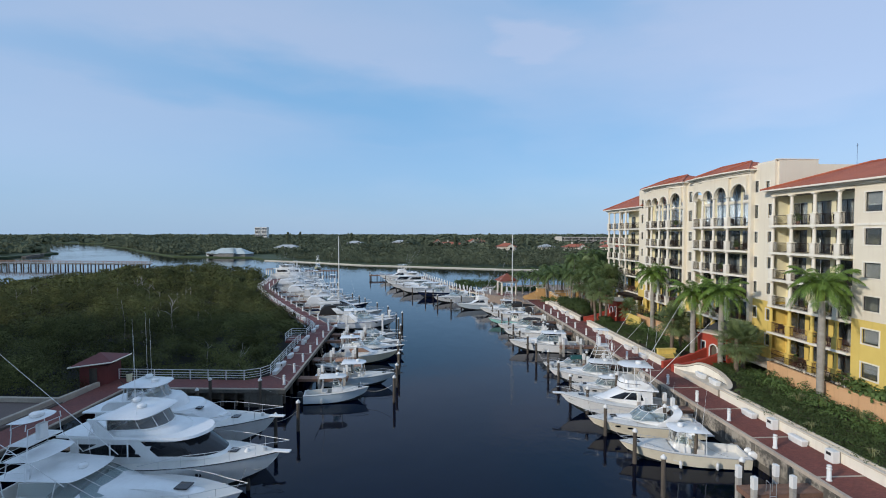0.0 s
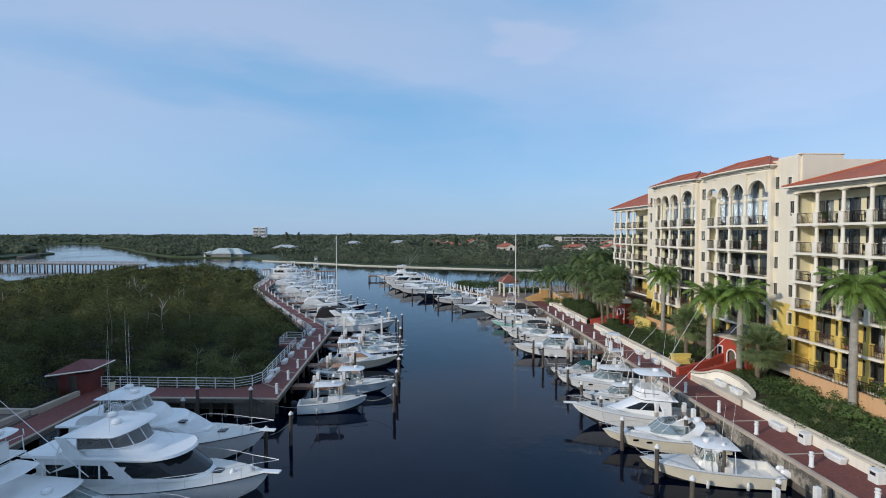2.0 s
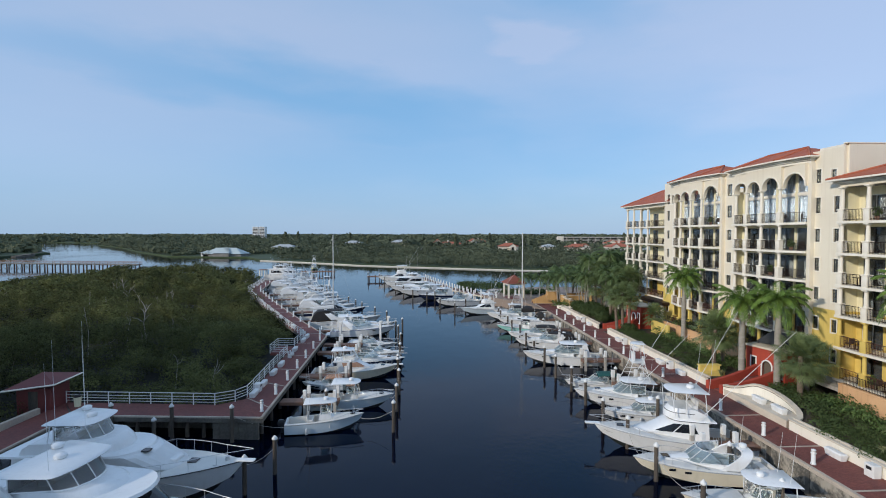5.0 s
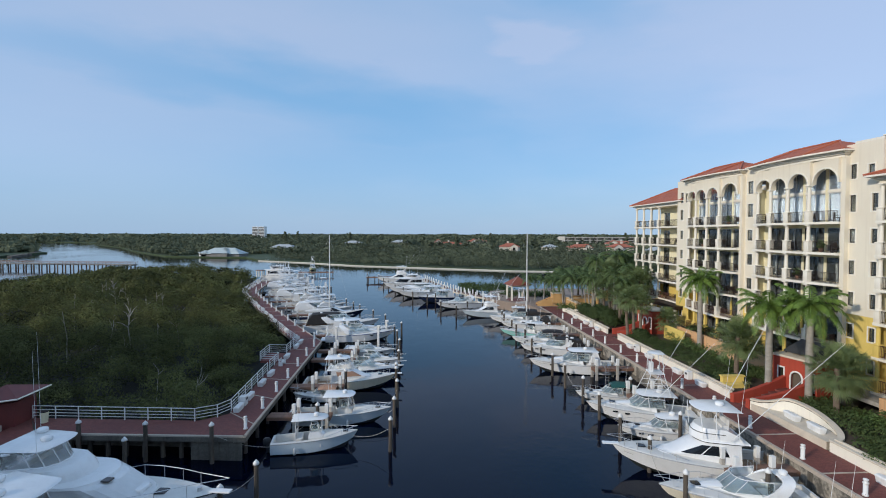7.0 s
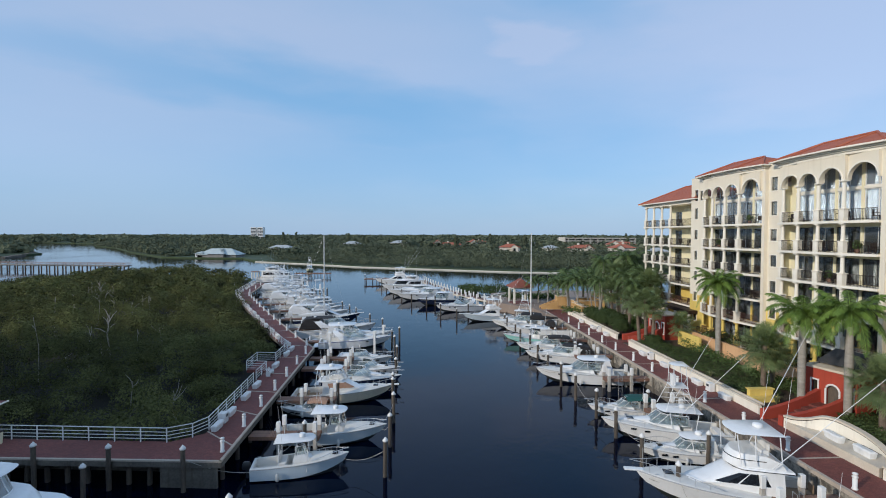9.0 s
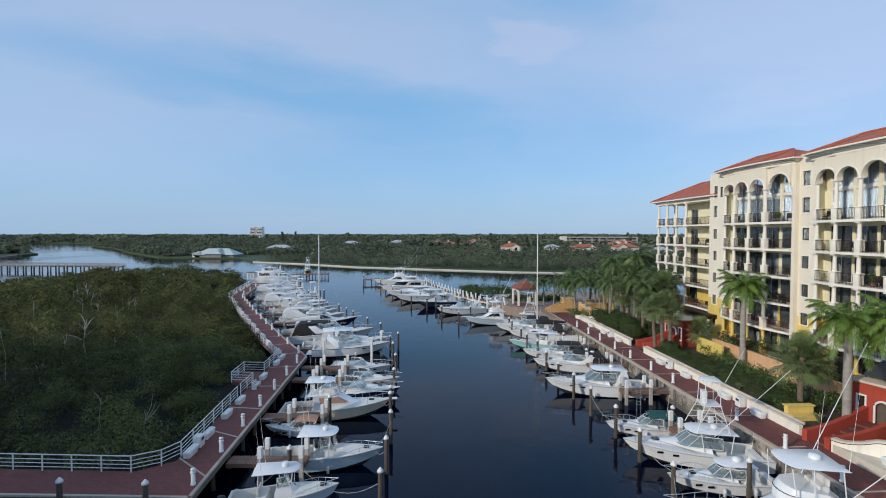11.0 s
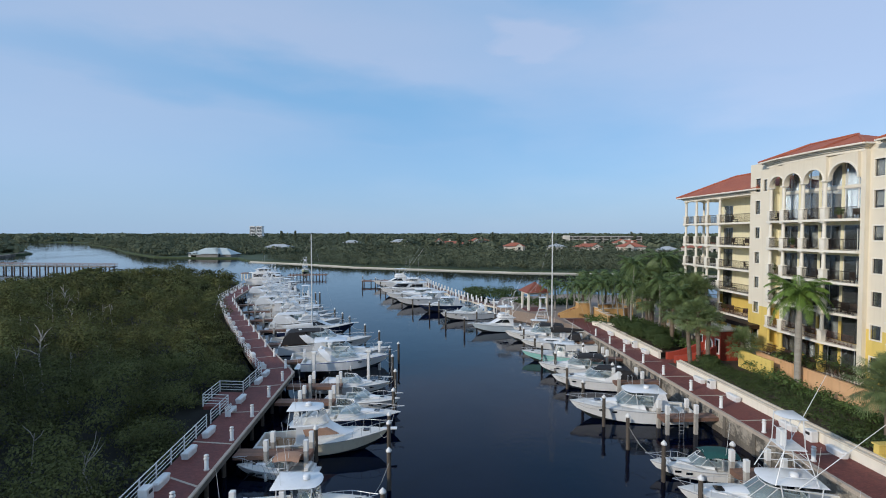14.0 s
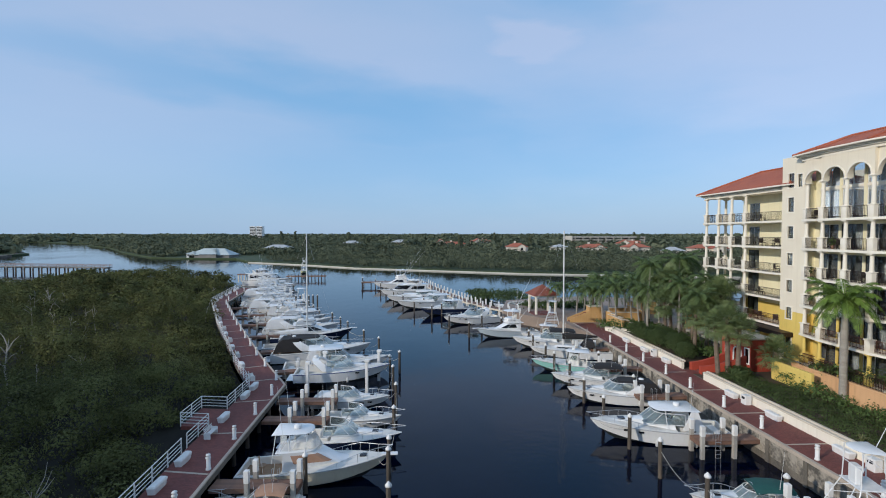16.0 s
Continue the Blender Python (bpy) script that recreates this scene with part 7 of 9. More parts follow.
# ---- stair houses, gazebo and garden walls on the east quay ----
def stair_house(lx, ly, turn, label, reach, scale=1.0, curved=True):
    """Red entry pavilion with arched door and white-trimmed windows; a stair between flared red cheeks runs down from its door to the promenade."""
    s = thing("stair_house", label, "pavilion", "red stair houses", m=RIGHT @ pose(lx, ly, 0, 0, 0, turn) @ Matrix.Diagonal((scale, scale, 0.5 + 0.5 * scale, 1)))
    g = Geo()
    wall_pieces(g, 0.0, 4.6, 2.0, 5.95, [(0.65, 1.2, 3.35, 4.9), (1.93, 3.17, 2.9, 4.2), (3.75, 4.3, 3.35, 4.9)], lambda a, b, c, d: g.box(a, b, 0.0, 0.3, c, d) if (a, c) != (1.93, 4.2) else None)
    mid, half, n = 2.55, 0.62, 12
    arc = [(mid - half * math.cos(math.pi * k / n), 4.2 + half * math.sin(math.pi * k / n)) for k in range(n + 1)]
    g.loft([[(a, 0.0, za), (a, 0.3, za), (a, 0.3, 5.95), (a, 0.0, 5.95)] for a, za in arc])
    part("wall", g, RED_STUCCO, s, "dark red stucco")
    for x0, x1, y0, y1 in ((0.0, 0.3, 0.302, 2.6), (4.3, 4.6, 0.302, 2.6), (0.302, 4.298, 2.3, 2.6)):
        part("wall", Geo().box(x0, x1, y0, y1, 2.0, 5.95), RED_STUCCO, s)
    part("roof_cap", Geo().box(-0.12, 4.72, -0.12, 2.72, 5.953, 6.16, 0.05), PALE_CAP, s)
    tr = Geo()
    tr.tube([(a, -0.03, za) for a, za in [(mid - half, 2.9)] + arc + [(mid + half, 2.9)]], 0.09, 6)
    part("arch_trim", tr, WHITE_PAINT, s, "white arched trim")
    part("door", Geo().box(1.9, 3.2, 0.31, 0.36, 2.9, 4.9), PILE_WOOD, s)
    for a, b in ((0.65, 1.2), (3.75, 4.3)):
        w = Geo()
        for xa, xb, za, zb in ((a - 0.13, b + 0.13, 3.22, 3.35), (a - 0.13, b + 0.13, 4.9, 5.03), (a - 0.13, a, 3.35, 4.9), (b, b + 0.13, 3.35, 4.9)):
            w.box(xa, xb, -0.06, 0.01, za, zb)
        q = part("window", w, WHITE_PAINT, s)
        part("pane", Geo().box(a, b, 0.12, 0.14, 3.35, 4.9), TINTED, q)
    zd = DECK / (0.5 + 0.5 * scale)
    for k in range(6):   # steps up from the promenade
        part("step", Geo().box(1.5, 2.55 + 0.17 * k, -reach + 0.3 + k * reach / 7, -0.02 - 0.001 * k, zd - 0.05 - 0.001 * k, zd + 0.165 * (k + 1)), PAVER, s)
    part("landing", Geo().box(0.9, 2.5, -reach - 1.1, -reach + 0.34, zd - 0.4, zd + 0.012), PAVER, s)
    for sg in (-1, 1):   # cheeks that flare out towards the promenade and sweep up to the door
        rows = []
        for k in range(12):
            t = k / 11
            y = -reach + (reach - 0.02) * t
            x = mid + (1.25 - 1.2 * (1 - t) ** 1.8 if sg > 0 else -1.25 - 0.45 * (1 - t) ** 2.4)
            z = zd + 0.85 + 1.3 * t ** 1.4
            rows.append([(x - 0.2, y, 1.6), (x + 0.2, y, 1.6), (x + 0.2, y, z), (x - 0.2, y, z)])
        part("cheek_wall", Geo().loft(rows), RED_STUCCO, s)
    if not curved:
        return s
    # cream wall that swings up from the garden wall round a recess to the stair
    s = thing("curved_garden_wall", "cream stucco wall that swings up beside the red stair", "wall", m=RIGHT)
    knots = [(3.5, 11.38, 2.65), (4.5, 11.8, 2.62), (5.35, 13.0, 2.8), (5.65, 14.8, 3.2), (5.4, 16.5, 3.5), (4.85, 17.5, 3.55), (4.15, 18.3, 3.15), (3.7, 19.1, 2.9), (3.5, 19.75, 2.85)]
    pts = []
    for i in range(len(knots) - 1):
        p = [Vector(knots[min(max(j, 0), len(knots) - 1)]) for j in range(i - 1, i + 3)]
        for k in range(4):
            t = k / 4
            pts.append(0.5 * (2 * p[1] + (p[2] - p[0]) * t + (2 * p[0] - 5 * p[1] + 4 * p[2] - p[3]) * t * t + (3 * p[1] - p[0] - 3 * p[2] + p[3]) * t ** 3))
    pts.append(Vector(knots[-1]))
    rows, groove, cope = [], [], []
    for i, p in enumerate(pts):
        d = pts[min(i + 1, len(pts) - 1)] - pts[max(i - 1, 0)]
        e = Vector((d.y, -d.x, 0)).normalized()
        up = Vector((0, 0, 1))
        bar = lambda o0, o1, z0, z1: [p.xy.to_3d() + e * o0 + up * z0, p.xy.to_3d() + e * o1 + up * z0, p.xy.to_3d() + e * o1 + up * z1, p.xy.to_3d() + e * o0 + up * z1]
        rows.append(bar(-0.16, 0.16, DECK - 0.3, p.z - 0.16))
        groove.append(bar(-0.18, 0.18, p.z - 0.158, p.z - 0.10))
        cope.append(bar(-0.22, 0.22, p.z - 0.098, p.z + 0.04))
    part("curved_wall", Geo().loft(rows), CREAM_TRIM, s, "cream stucco")
    part("joint_line", Geo().loft(groove), IRON, s, "dark joint under the coping")
    part("curved_coping", Geo().loft(cope), PALE_CAP, s, "cream coping")
    part("recess_floor", Geo().prism([(3.37, 11.7), (4.5, 12.0), (5.2, 13.0), (5.42, 14.8), (5.15, 16.5), (4.7, 17.4), (4.0, 18.2), (3.55, 19.0), (3.37, 19.6)], DECK - 0.3, DECK + 0.565), PALE_CAP, s, "cream ledge in the recess")
    return s


stair_house(8.5, 23.9, -75, "red stucco stair house with white-trimmed arch", 6.6, 0.9)
aw = thing("awning", "dark grey awning over the red stair house", "awning", m=RIGHT @ pose(11.6, 21.0, 0, 0, 0, -75))
part("cloth", Geo().loft([[(-3.4, -1.2, 6.0), (1.6, -1.2, 6.0), (1.6, -1.2, 6.08), (-3.4, -1.2, 6.08)], [(-3.2, 0.9, 6.95), (1.6, 0.9, 6.95), (1.6, 0.9, 7.03), (-3.2, 0.9, 7.03)]]), AWNING_CLOTH, aw)
for x in (-3.2, -0.8, 1.5):
    part("post", Geo().tube([(x, -1.1, 2.4), (x, -1.1, 6.0)], 0.05, 6), IRON, aw)
stair_house(8.45, 53.1, -86, "red stucco stair house with white-trimmed windows", 4.6, 0.95, False)
for ly in (13.6, 16.0):
    dock_box(RIGHT @ pose(4.2, ly, DECK + 0.565, 0, 0, 176))
yw = thing("garden_bench_wall", "ochre yellow stucco wall with seat ledge", "wall", m=RIGHT @ pose(3.9, 24.7, 0))
part("wall_run", Geo().box(0, 2.2, -0.2, 0.2, 2.0, 3.35, 0.03), YELLOW, yw)
part("ledge", Geo().box(-0.1, 2.3, -0.9, -0.202, 2.0, 2.85, 0.03), YELLOW, yw)
part("coping", Geo().box(-0.08, 2.28, -0.28, 0.28, 3.352, 3.46, 0.02), YELLOW, yw)
yg = thing("garden_wall_block", "low ochre yellow wall beside the red house", "wall", m=RIGHT @ pose(9.4, 46.6, 0))
part("wall_run", Geo().box(0, 0.3, -5.0, 0.0, 2.0, 4.3, 0.02), YELLOW, yg)
carport = thing("entry_canopy", "dark entry canopy on white columns", "canopy", m=RIGHT @ pose(13.0, 51.0, 0))
part("roof", Geo().box(-0.8, 2.0, -2.0, 6.0, 6.0, 6.5, 0.06), IRON, carport)
for y in (-1.6, 2.0, 5.6):
    part("column", Geo().disc_stack(-0.5, y, [(2.0, 0.3), (4.2, 0.26), (6.0, 0.22)], 10), CREAM_TRIM, carport)

DARK_TILE = material("weathered_dark_tile", (0.30, 0.085, 0.045), (0.15, 0.050, 0.034), 0.8, scale=1.6, fine=7, bump=0.4)
# gazebo on the quay head
gz = thing("gazebo", "open gazebo with red tile roof and cream columns", "gazebo", m=pose(11.3, 124.4, DECK - 0.012, 0, 0, 12) @ Matrix.Diagonal((0.72, 0.72, 1.0, 1)))
for x in (-2.6, 2.6):
    for y in (-2.6, 2.6):
        part("column", Geo().box(x - 0.26, x + 0.26, y - 0.26, y + 0.26, 0, 3.2, 0.03), CREAM_TRIM, gz)
fr = Geo()
for a in (-2.6, 2.6):
    fr.box(a - 0.2, a + 0.2, -2.9, 2.9, 3.202, 3.6)
    fr.box(-2.398, 2.398, a - 0.2, a + 0.2, 3.21, 3.59)
part("beam", fr, CREAM_TRIM, gz)
part("roof", Geo().add([(-3.6, -3.6, 3.6), (3.6, -3.6, 3.6), (3.6, 3.6, 3.6), (-3.6, 3.6, 3.6), (0, 0, 5.5)], [(0, 1, 4), (1, 2, 4), (2, 3, 4), (3, 0, 4), (3, 2, 1, 0)]), DARK_TILE, gz, "dark red clay tile")
part("floor", Geo().box(-3.0, 3.0, -3.0, 3.0, 0.0, 0.12), PAVER, gz)

# orange garden structures north of the bed
og = thing("garden_stair", "orange stucco stair block with stepped cheeks", "stair", m=pose(17.8, 115.2, 1.85, 0, 0, 4) @ Matrix.Diagonal((0.72, 0.72, 0.85, 1)))
part("block", Geo().box(0, 3.0, 0, 2.4, 0, 3.1, 0.04), ORANGE, og)
part("block_cap", Geo().box(-0.12, 3.12, -0.12, 2.52, 3.102, 3.26, 0.03), PALE_CAP, og)
part("cheek", Geo().loft([[(-4.5, 0, 0), (-4.5, 0.3, 0), (-4.5, 0.3, 0.7), (-4.5, 0, 0.7)], [(-0.003, 0, 0), (-0.003, 0.3, 0), (-0.003, 0.3, 2.2), (-0.003, 0, 2.2)]]), ORANGE, og)
part("cheek", Geo().loft([[(-4.5, 2.1, 0), (-4.5, 2.4, 0), (-4.5, 2.4, 0.7), (-4.5, 2.1, 0.7)], [(-0.003, 2.1, 0), (-0.003, 2.4, 0), (-0.003, 2.4, 2.2), (-0.003, 2.1, 2.2)]]), ORANGE, og)
for k in range(6):
    part("step", Geo().box(-4.4 + k * 0.73, -0.004, 0.304, 2.096, 0.0, 0.3 + k * 0.3), PAVER, og)
for i, (lx, ly, w, d, h) in enumerate(((5.5, 73.5, 0.35, 6.0, 1.7), (6.5, 80.0, 5.0, 0.35, 1.8), (12.0, 79.5, 0.35, 7.0, 2.0), (9.0, 87.0, 4.0, 0.35, 1.5), (15.5, 73.2, 6.0, 0.35, 2.6), (13.0, 88.6, 7.0, 0.35, 2.4))):
    s = thing("garden_wall", "orange stucco garden wall", "wall", "orange garden walls", m=RIGHT @ pose(lx, ly, 1.8))
    part("wall_run", Geo().box(0, w, 0, d, 0, h, 0.02), ORANGE, s)
    part("coping", Geo().box(-0.06, w + 0.06, -0.06, d + 0.06, h + 0.002, h + 0.12, 0.02), PALE_CAP, s)
for xa, ya, za, xb, yb, zb, lab in ((20.4, 114.4, 2.1, 23.3, 106.4, 0.95, "tan stucco wall stepping down beside the garden stair"), (18.6, 108.2, 0.55, 22.0, 103.4, 0.9, "low cream wall curving round the end of the planting bed")):
    d = math.hypot(xb - xa, yb - ya)
    s = thing("ramp_wall", lab, "wall", m=pose(xa, ya, 1.86, 0, 0, math.degrees(math.atan2(yb - ya, xb - xa))))
    g, c, n = Geo(), Geo(), 6
    for k in range(n):   # each length a little lower than the one before
        z = za + (zb - za) * k / (n - 1)
        g.box(d * k / n, d * (k + 1) / n - 0.004, -0.15, 0.15, 0, z)
        c.box(d * k / n, d * (k + 1) / n - 0.004, -0.21, 0.21, z + 0.002, z + 0.11)
    part("wall_run", g, ORANGE if za > 1 else CREAM_TRIM, s)
    part("coping", c, PALE_CAP, s)
pg = thing("pergola", "cream garden pergola on square columns", "pergola", m=RIGHT @ pose(14.6, 84.0, 1.85))
for x in (0, 3.6):
    for y in (0, 3.6):
        part("column", Geo().box(x - 0.25, x + 0.25, y - 0.25, y + 0.25, 0, 3.3, 0.03), PALE_YELLOW, pg)
part("beam", Geo().box(-0.5, 4.1, -0.5, 0.3, 3.302, 3.8), CREAM_TRIM, pg)
part("beam", Geo().box(-0.5, 4.1, 3.3, 4.1, 3.302, 3.8), CREAM_TRIM, pg)
# small tower kiosk at the end of the west quay
wk = thing("lookout", "small brick and white lookout at the quay end", "lookout", m=pose(-78.0, 192.5, 1.2) @ Matrix.Scale(0.62, 4))
for x in (-1.6, 1.6):
    for y in (-1.6, 1.6):
        part("column", Geo().box(x - 0.25, x + 0.25, y - 0.25, y + 0.25, -1, 3.0, 0.02), CREAM_TRIM, wk)
part("roof", Geo().box(-2.2, 2.2, -2.2, 2.2, 3.0, 3.35, 0.05), DECK_WOOD, wk)

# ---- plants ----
# tight span and near-black end put shade between mangrove crowns into the colour
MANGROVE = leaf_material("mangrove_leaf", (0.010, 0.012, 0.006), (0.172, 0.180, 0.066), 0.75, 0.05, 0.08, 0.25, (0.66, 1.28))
HEDGE = leaf_material("hedge_leaf", (0.032, 0.050, 0.020), (0.095, 0.130, 0.048), 0.75, 0.16, 0.08, 0.35)
GLOSSY = leaf_material("broad_leaf", (0.040, 0.072, 0.022), (0.135, 0.20, 0.06), 0.6, 0.3, 0.2, 0.5)
# far leaves lightened and greyed: the haze of distance is in their colour
HAZED_LEAF = leaf_material("far_tree_leaf", (0.034, 0.047, 0.033), (0.165, 0.182, 0.112), 0.8, 0.035, 0.06, 0.3)
ROYAL = leaf_material("royal_palm_leaf", (0.065, 0.120, 0.026), (0.22, 0.33, 0.065), 0.45, 0.4, 0.3, 0.4)
SABAL = leaf_material("cabbage_palm_leaf", (0.085, 0.125, 0.052), (0.24, 0.30, 0.125), 0.5, 0.4, 0.3, 0.4)
TRUNK_GREY = material("grey_palm_trunk", (0.36, 0.33, 0.28), (0.24, 0.22, 0.19), 0.85, scale=1.0, fine=8, bump=0.5, stretch=(1, 1, 3))
TRUNK_BROWN = material("brown_palm_trunk", (0.20, 0.15, 0.11), (0.12, 0.09, 0.065), 0.9, scale=2.0, fine=8, bump=0.8, stretch=(1, 1, 2))
DEADWOOD = material("bleached_branch", (0.42, 0.38, 0.33), (0.28, 0.25, 0.21), 0.85, scale=1.5, fine=9, bump=0.3)
rng = np.random.default_rng(7)


def clump_leaves(centres, radii, counts, sizes, flat=0.75, low=-0.35):
    """Leaf quads over the upper shells of many crowns: arrays of centre, radius (3), count and leaf size."""
    idx = np.repeat(np.arange(len(centres)), counts)
    n = len(idx)
    d = rng.normal(size=(n, 3))
    d /= np.linalg.norm(d, axis=1)[:, None]
    d[:, 2] = np.where(d[:, 2] < low, -d[:, 2], d[:, 2])
    # lumps on the crown keep its outline uneven
    ph = idx * 1.7
    lump = 1 + 0.16 * np.sin(5 * d[:, 0] + ph) * np.cos(4 * d[:, 1] + 2 * ph) + 0.12 * np.sin(9 * d[:, 2] + 7 * d[:, 0] + ph)
    r = lump * (1 - 0.42 * rng.random(n) ** 2.2)
    p = centres[idx] + d * radii[idx] * r[:, None]
    nrm = d * 1.5 + rng.normal(size=(n, 3)) * 0.42 + np.array([0, 0, 0.25])
    nrm /= np.linalg.norm(nrm, axis=1)[:, None]
    a = np.cross(nrm, rng.normal(size=(n, 3)))
    a /= np.linalg.norm(a, axis=1)[:, None]
    b = np.cross(nrm, a)
    s = (sizes[idx] * (0.6 + 0.8 * rng.random(n)))[:, None]
    a, b = a * s, b * s * flat
    return np.stack([p - a, p - b * 0.9, p + a, p + b], axis=1)


def inside(px, py, poly):
    hit = np.zeros(len(px), bool)
    for (xa, ya), (xb, yb) in zip(poly, poly[1:] + poly[:1]):
        c = (ya > py) != (yb > py)
        with np.errstate(divide="ignore", invalid="ignore"):
            hit ^= c & (px < (xb - xa) * (py - ya) / (yb - ya) + xa)
    return hit


def scatter(poly, spacing):
    xs, ys = [p[0] for p in poly], [p[1] for p in poly]
    gx, gy = np.meshgrid(np.arange(min(xs), max(xs), spacing), np.arange(min(ys), max(ys), spacing))
    px, py = gx.ravel() + rng.uniform(-0.45, 0.45, gx.size) * spacing, gy.ravel() + rng.uniform(-0.45, 0.45, gx.size) * spacing
    k = inside(px, py, poly)
    return px[k], py[k]


# mangrove thicket of the island
WOOD = [(-23.4, 52.0), (-25.6, 64.5), (-28.0, 65.0), (-28.3, 74.5), (-27.4, 80.0), (-35, 92.5), (-61, 138), (-67.5, 162), (-80, 188), (-106, 205), (-132, 211), (-150, 222), (-160, 226), (-148, 190), (-154, 152), (-210, 108), (-240, 95), (-240, 20), (-60.5, 20), (-60.5, 43.0), (-38.3, 43.0), (-38.8, 47.5), (-41, 52.0)]
px, py = scatter(WOOD, 3.1)
far = np.hypot(px, py - 15)
h = 3.0 + 1.2 * np.sin(px * 0.11 + 1.0) * np.cos(py * 0.09) + 0.8 * np.sin(px * 0.31 + py * 0.17) + rng.normal(0, 0.95, len(px))
h = np.clip(h, 1.5, 6.0)
low = np.clip((px + 160) / 62.0, 0.42, 1.0)   # lower growth to the west
tall = rng.random(len(px)) < 0.2
h = np.where(tall, h * 0.5 + rng.uniform(3.0, 4.6, len(px)), h) * low
edge = np.clip((np.abs(px + 24 + np.clip(py - 80, 0, None) * 0.62)) / 9.0, 0.65, 1.0)
h = h * np.where(py > 50, edge, 1.0)
rad = np.where(tall, rng.uniform(2.3, 3.4, len(px)), rng.uniform(1.5, 2.6, len(px)))
rad = np.minimum(rad, 1.0 + h * 0.55)
back = px < -(py * 1.05 + 4)   # the far south-west of the island, coarser
near = (far < 78) & ~back
mid = (far >= 78) & (far < 130) & ~back
sel = [near, mid, ~(near | mid | back), back]
leaves = []
for k, (cnt, size) in zip(sel, ((1050, 0.080), (400, 0.125), (130, 0.24), (40, 0.5))):
    n = int(k.sum())
    c = np.stack([px[k], py[k], 0.4 + h[k] * 0.55], axis=1)
    r = np.stack([rad[k], rad[k], h[k] * 0.48], axis=1)
    leaves.append(clump_leaves(c, r, (cnt * (rad[k] / 2.0) ** 2).astype(int), np.full(n, size)))
# low growth that fills the strip along the promenade
line = [(-21.6, 51.6), (-23.6, 62.6), (-27.4, 64.0), (-27.7, 75.6), (-26.2, 79.6), (-33.0, 90.4), (-47.0, 113.5), (-61.6, 138.5), (-67.0, 157.0)]
sk = []
for (xa, ya), (xb, yb) in zip(line, line[1:]):
    for k in range(int(math.hypot(xb - xa, yb - ya) / 0.8)):
        t = k * 0.8 / math.hypot(xb - xa, yb - ya)
        sk.append((xa + (xb - xa) * t - rng.uniform(0.3, 4.0), ya + (yb - ya) * t + rng.uniform(0, 0.8), rng.uniform(0.9, 1.5)))
sk = np.array(sk)
leaves.append(clump_leaves(np.stack([sk[:, 0], sk[:, 1], 0.3 + sk[:, 2] * 0.6], axis=1), np.stack([np.full(len(sk), 1.25), np.full(len(sk), 1.25), sk[:, 2]], axis=1), np.full(len(sk), 170), np.full(len(sk), 0.10)))
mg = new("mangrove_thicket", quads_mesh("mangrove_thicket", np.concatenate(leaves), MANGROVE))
tagged(mg, "dense dark green mangrove thicket on the island", "mangroves", kind="stuff")
# bare bleached branches that stand out of the thicket
br = Geo()
for k in range(900):
    i = int(rng.integers(0, len(px)))
    if far[i] > 150 or px[i] > -27 or math.sin(px[i] * 0.19 + 0.6) * math.cos(py[i] * 0.13) < 0.25:
        continue
    base = Vector((px[i] + rng.uniform(-1, 1), py[i] + rng.uniform(-1, 1), 0.4))
    top = base + Vector((rng.uniform(-0.6, 0.6), rng.uniform(-0.6, 0.6), h[i] * rng.uniform(0.95, 1.28)))
    mid = base.lerp(top, 0.55) + Vector((rng.uniform(-0.4, 0.4), rng.uniform(-0.4, 0.4), 0))
    br.tube([base, mid, top], 0.06, 5, 0.022)
    for j in range(2):
        t = rng.uniform(0.4, 0.9)
        s = mid.lerp(top, t)
        e = s + Vector((rng.uniform(-1, 1), rng.uniform(-1, 1), rng.uniform(0.5, 1.5)))
        br.tube([s, s.lerp(e, 0.5) + Vector((0.1, 0.05, 0)), e], 0.034, 4, 0.013)
tagged(part("bare_branches", br, DEADWOOD), "bare bleached branches in the mangroves", "branches", kind="stuff")
for x, y, top in ((-46.5, 75.6, 6.9), (-82.0, 120.0, 6.2)):
    d = thing("dead_tree", "bleached dead tree standing out of the mangroves", "tree", "dead trees", m=pose(x, y, 0.2))
    lean = rng.uniform(-0.5, 0.5, 4)
    knee, tip = Vector((lean[0], lean[1], top * 0.55)), Vector((lean[0] * 1.6 + lean[2], lean[1] + lean[3], top - 0.2))
    part("trunk", Geo().tube([(0, 0, -0.3), knee * 0.5 + Vector((0.15, 0, 0)), knee, knee.lerp(tip, 0.5) + Vector((-0.12, 0.1, 0)), tip], 0.11, 7, 0.03), DEADWOOD, d, smooth=True)
    for k in range(6):
        a = k * 2.4 + x
        p = knee.lerp(tip, 0.1 + 0.13 * k)
        e = p + Vector((math.cos(a) * (1.5 - 0.15 * k), math.sin(a) * (1.5 - 0.15 * k), 0.9 + 0.1 * k))
        part("limb", Geo().tube([p, p.lerp(e, 0.5) + Vector((0, 0, 0.2)), e], 0.07, 5, 0.015), DEADWOOD, d)

# prop roots and stems along the water's edge
st = Geo()
for k in range(260):
    i = int(rng.integers(0, len(px)))
    if far[i] < 90:
        a = Vector((px[i], py[i], 0.3))
        b = a + Vector((rng.uniform(-0.8, 0.8), rng.uniform(-0.8, 0.8), h[i] * 0.7))
        st.tube([a, a.lerp(b, 0.5) + Vector((0.15, -0.1, 0)), b], 0.08, 5, 0.03)
tagged(part("mangrove_stems", st, TRUNK_BROWN), "brown mangrove stems", "stems", kind="stuff")


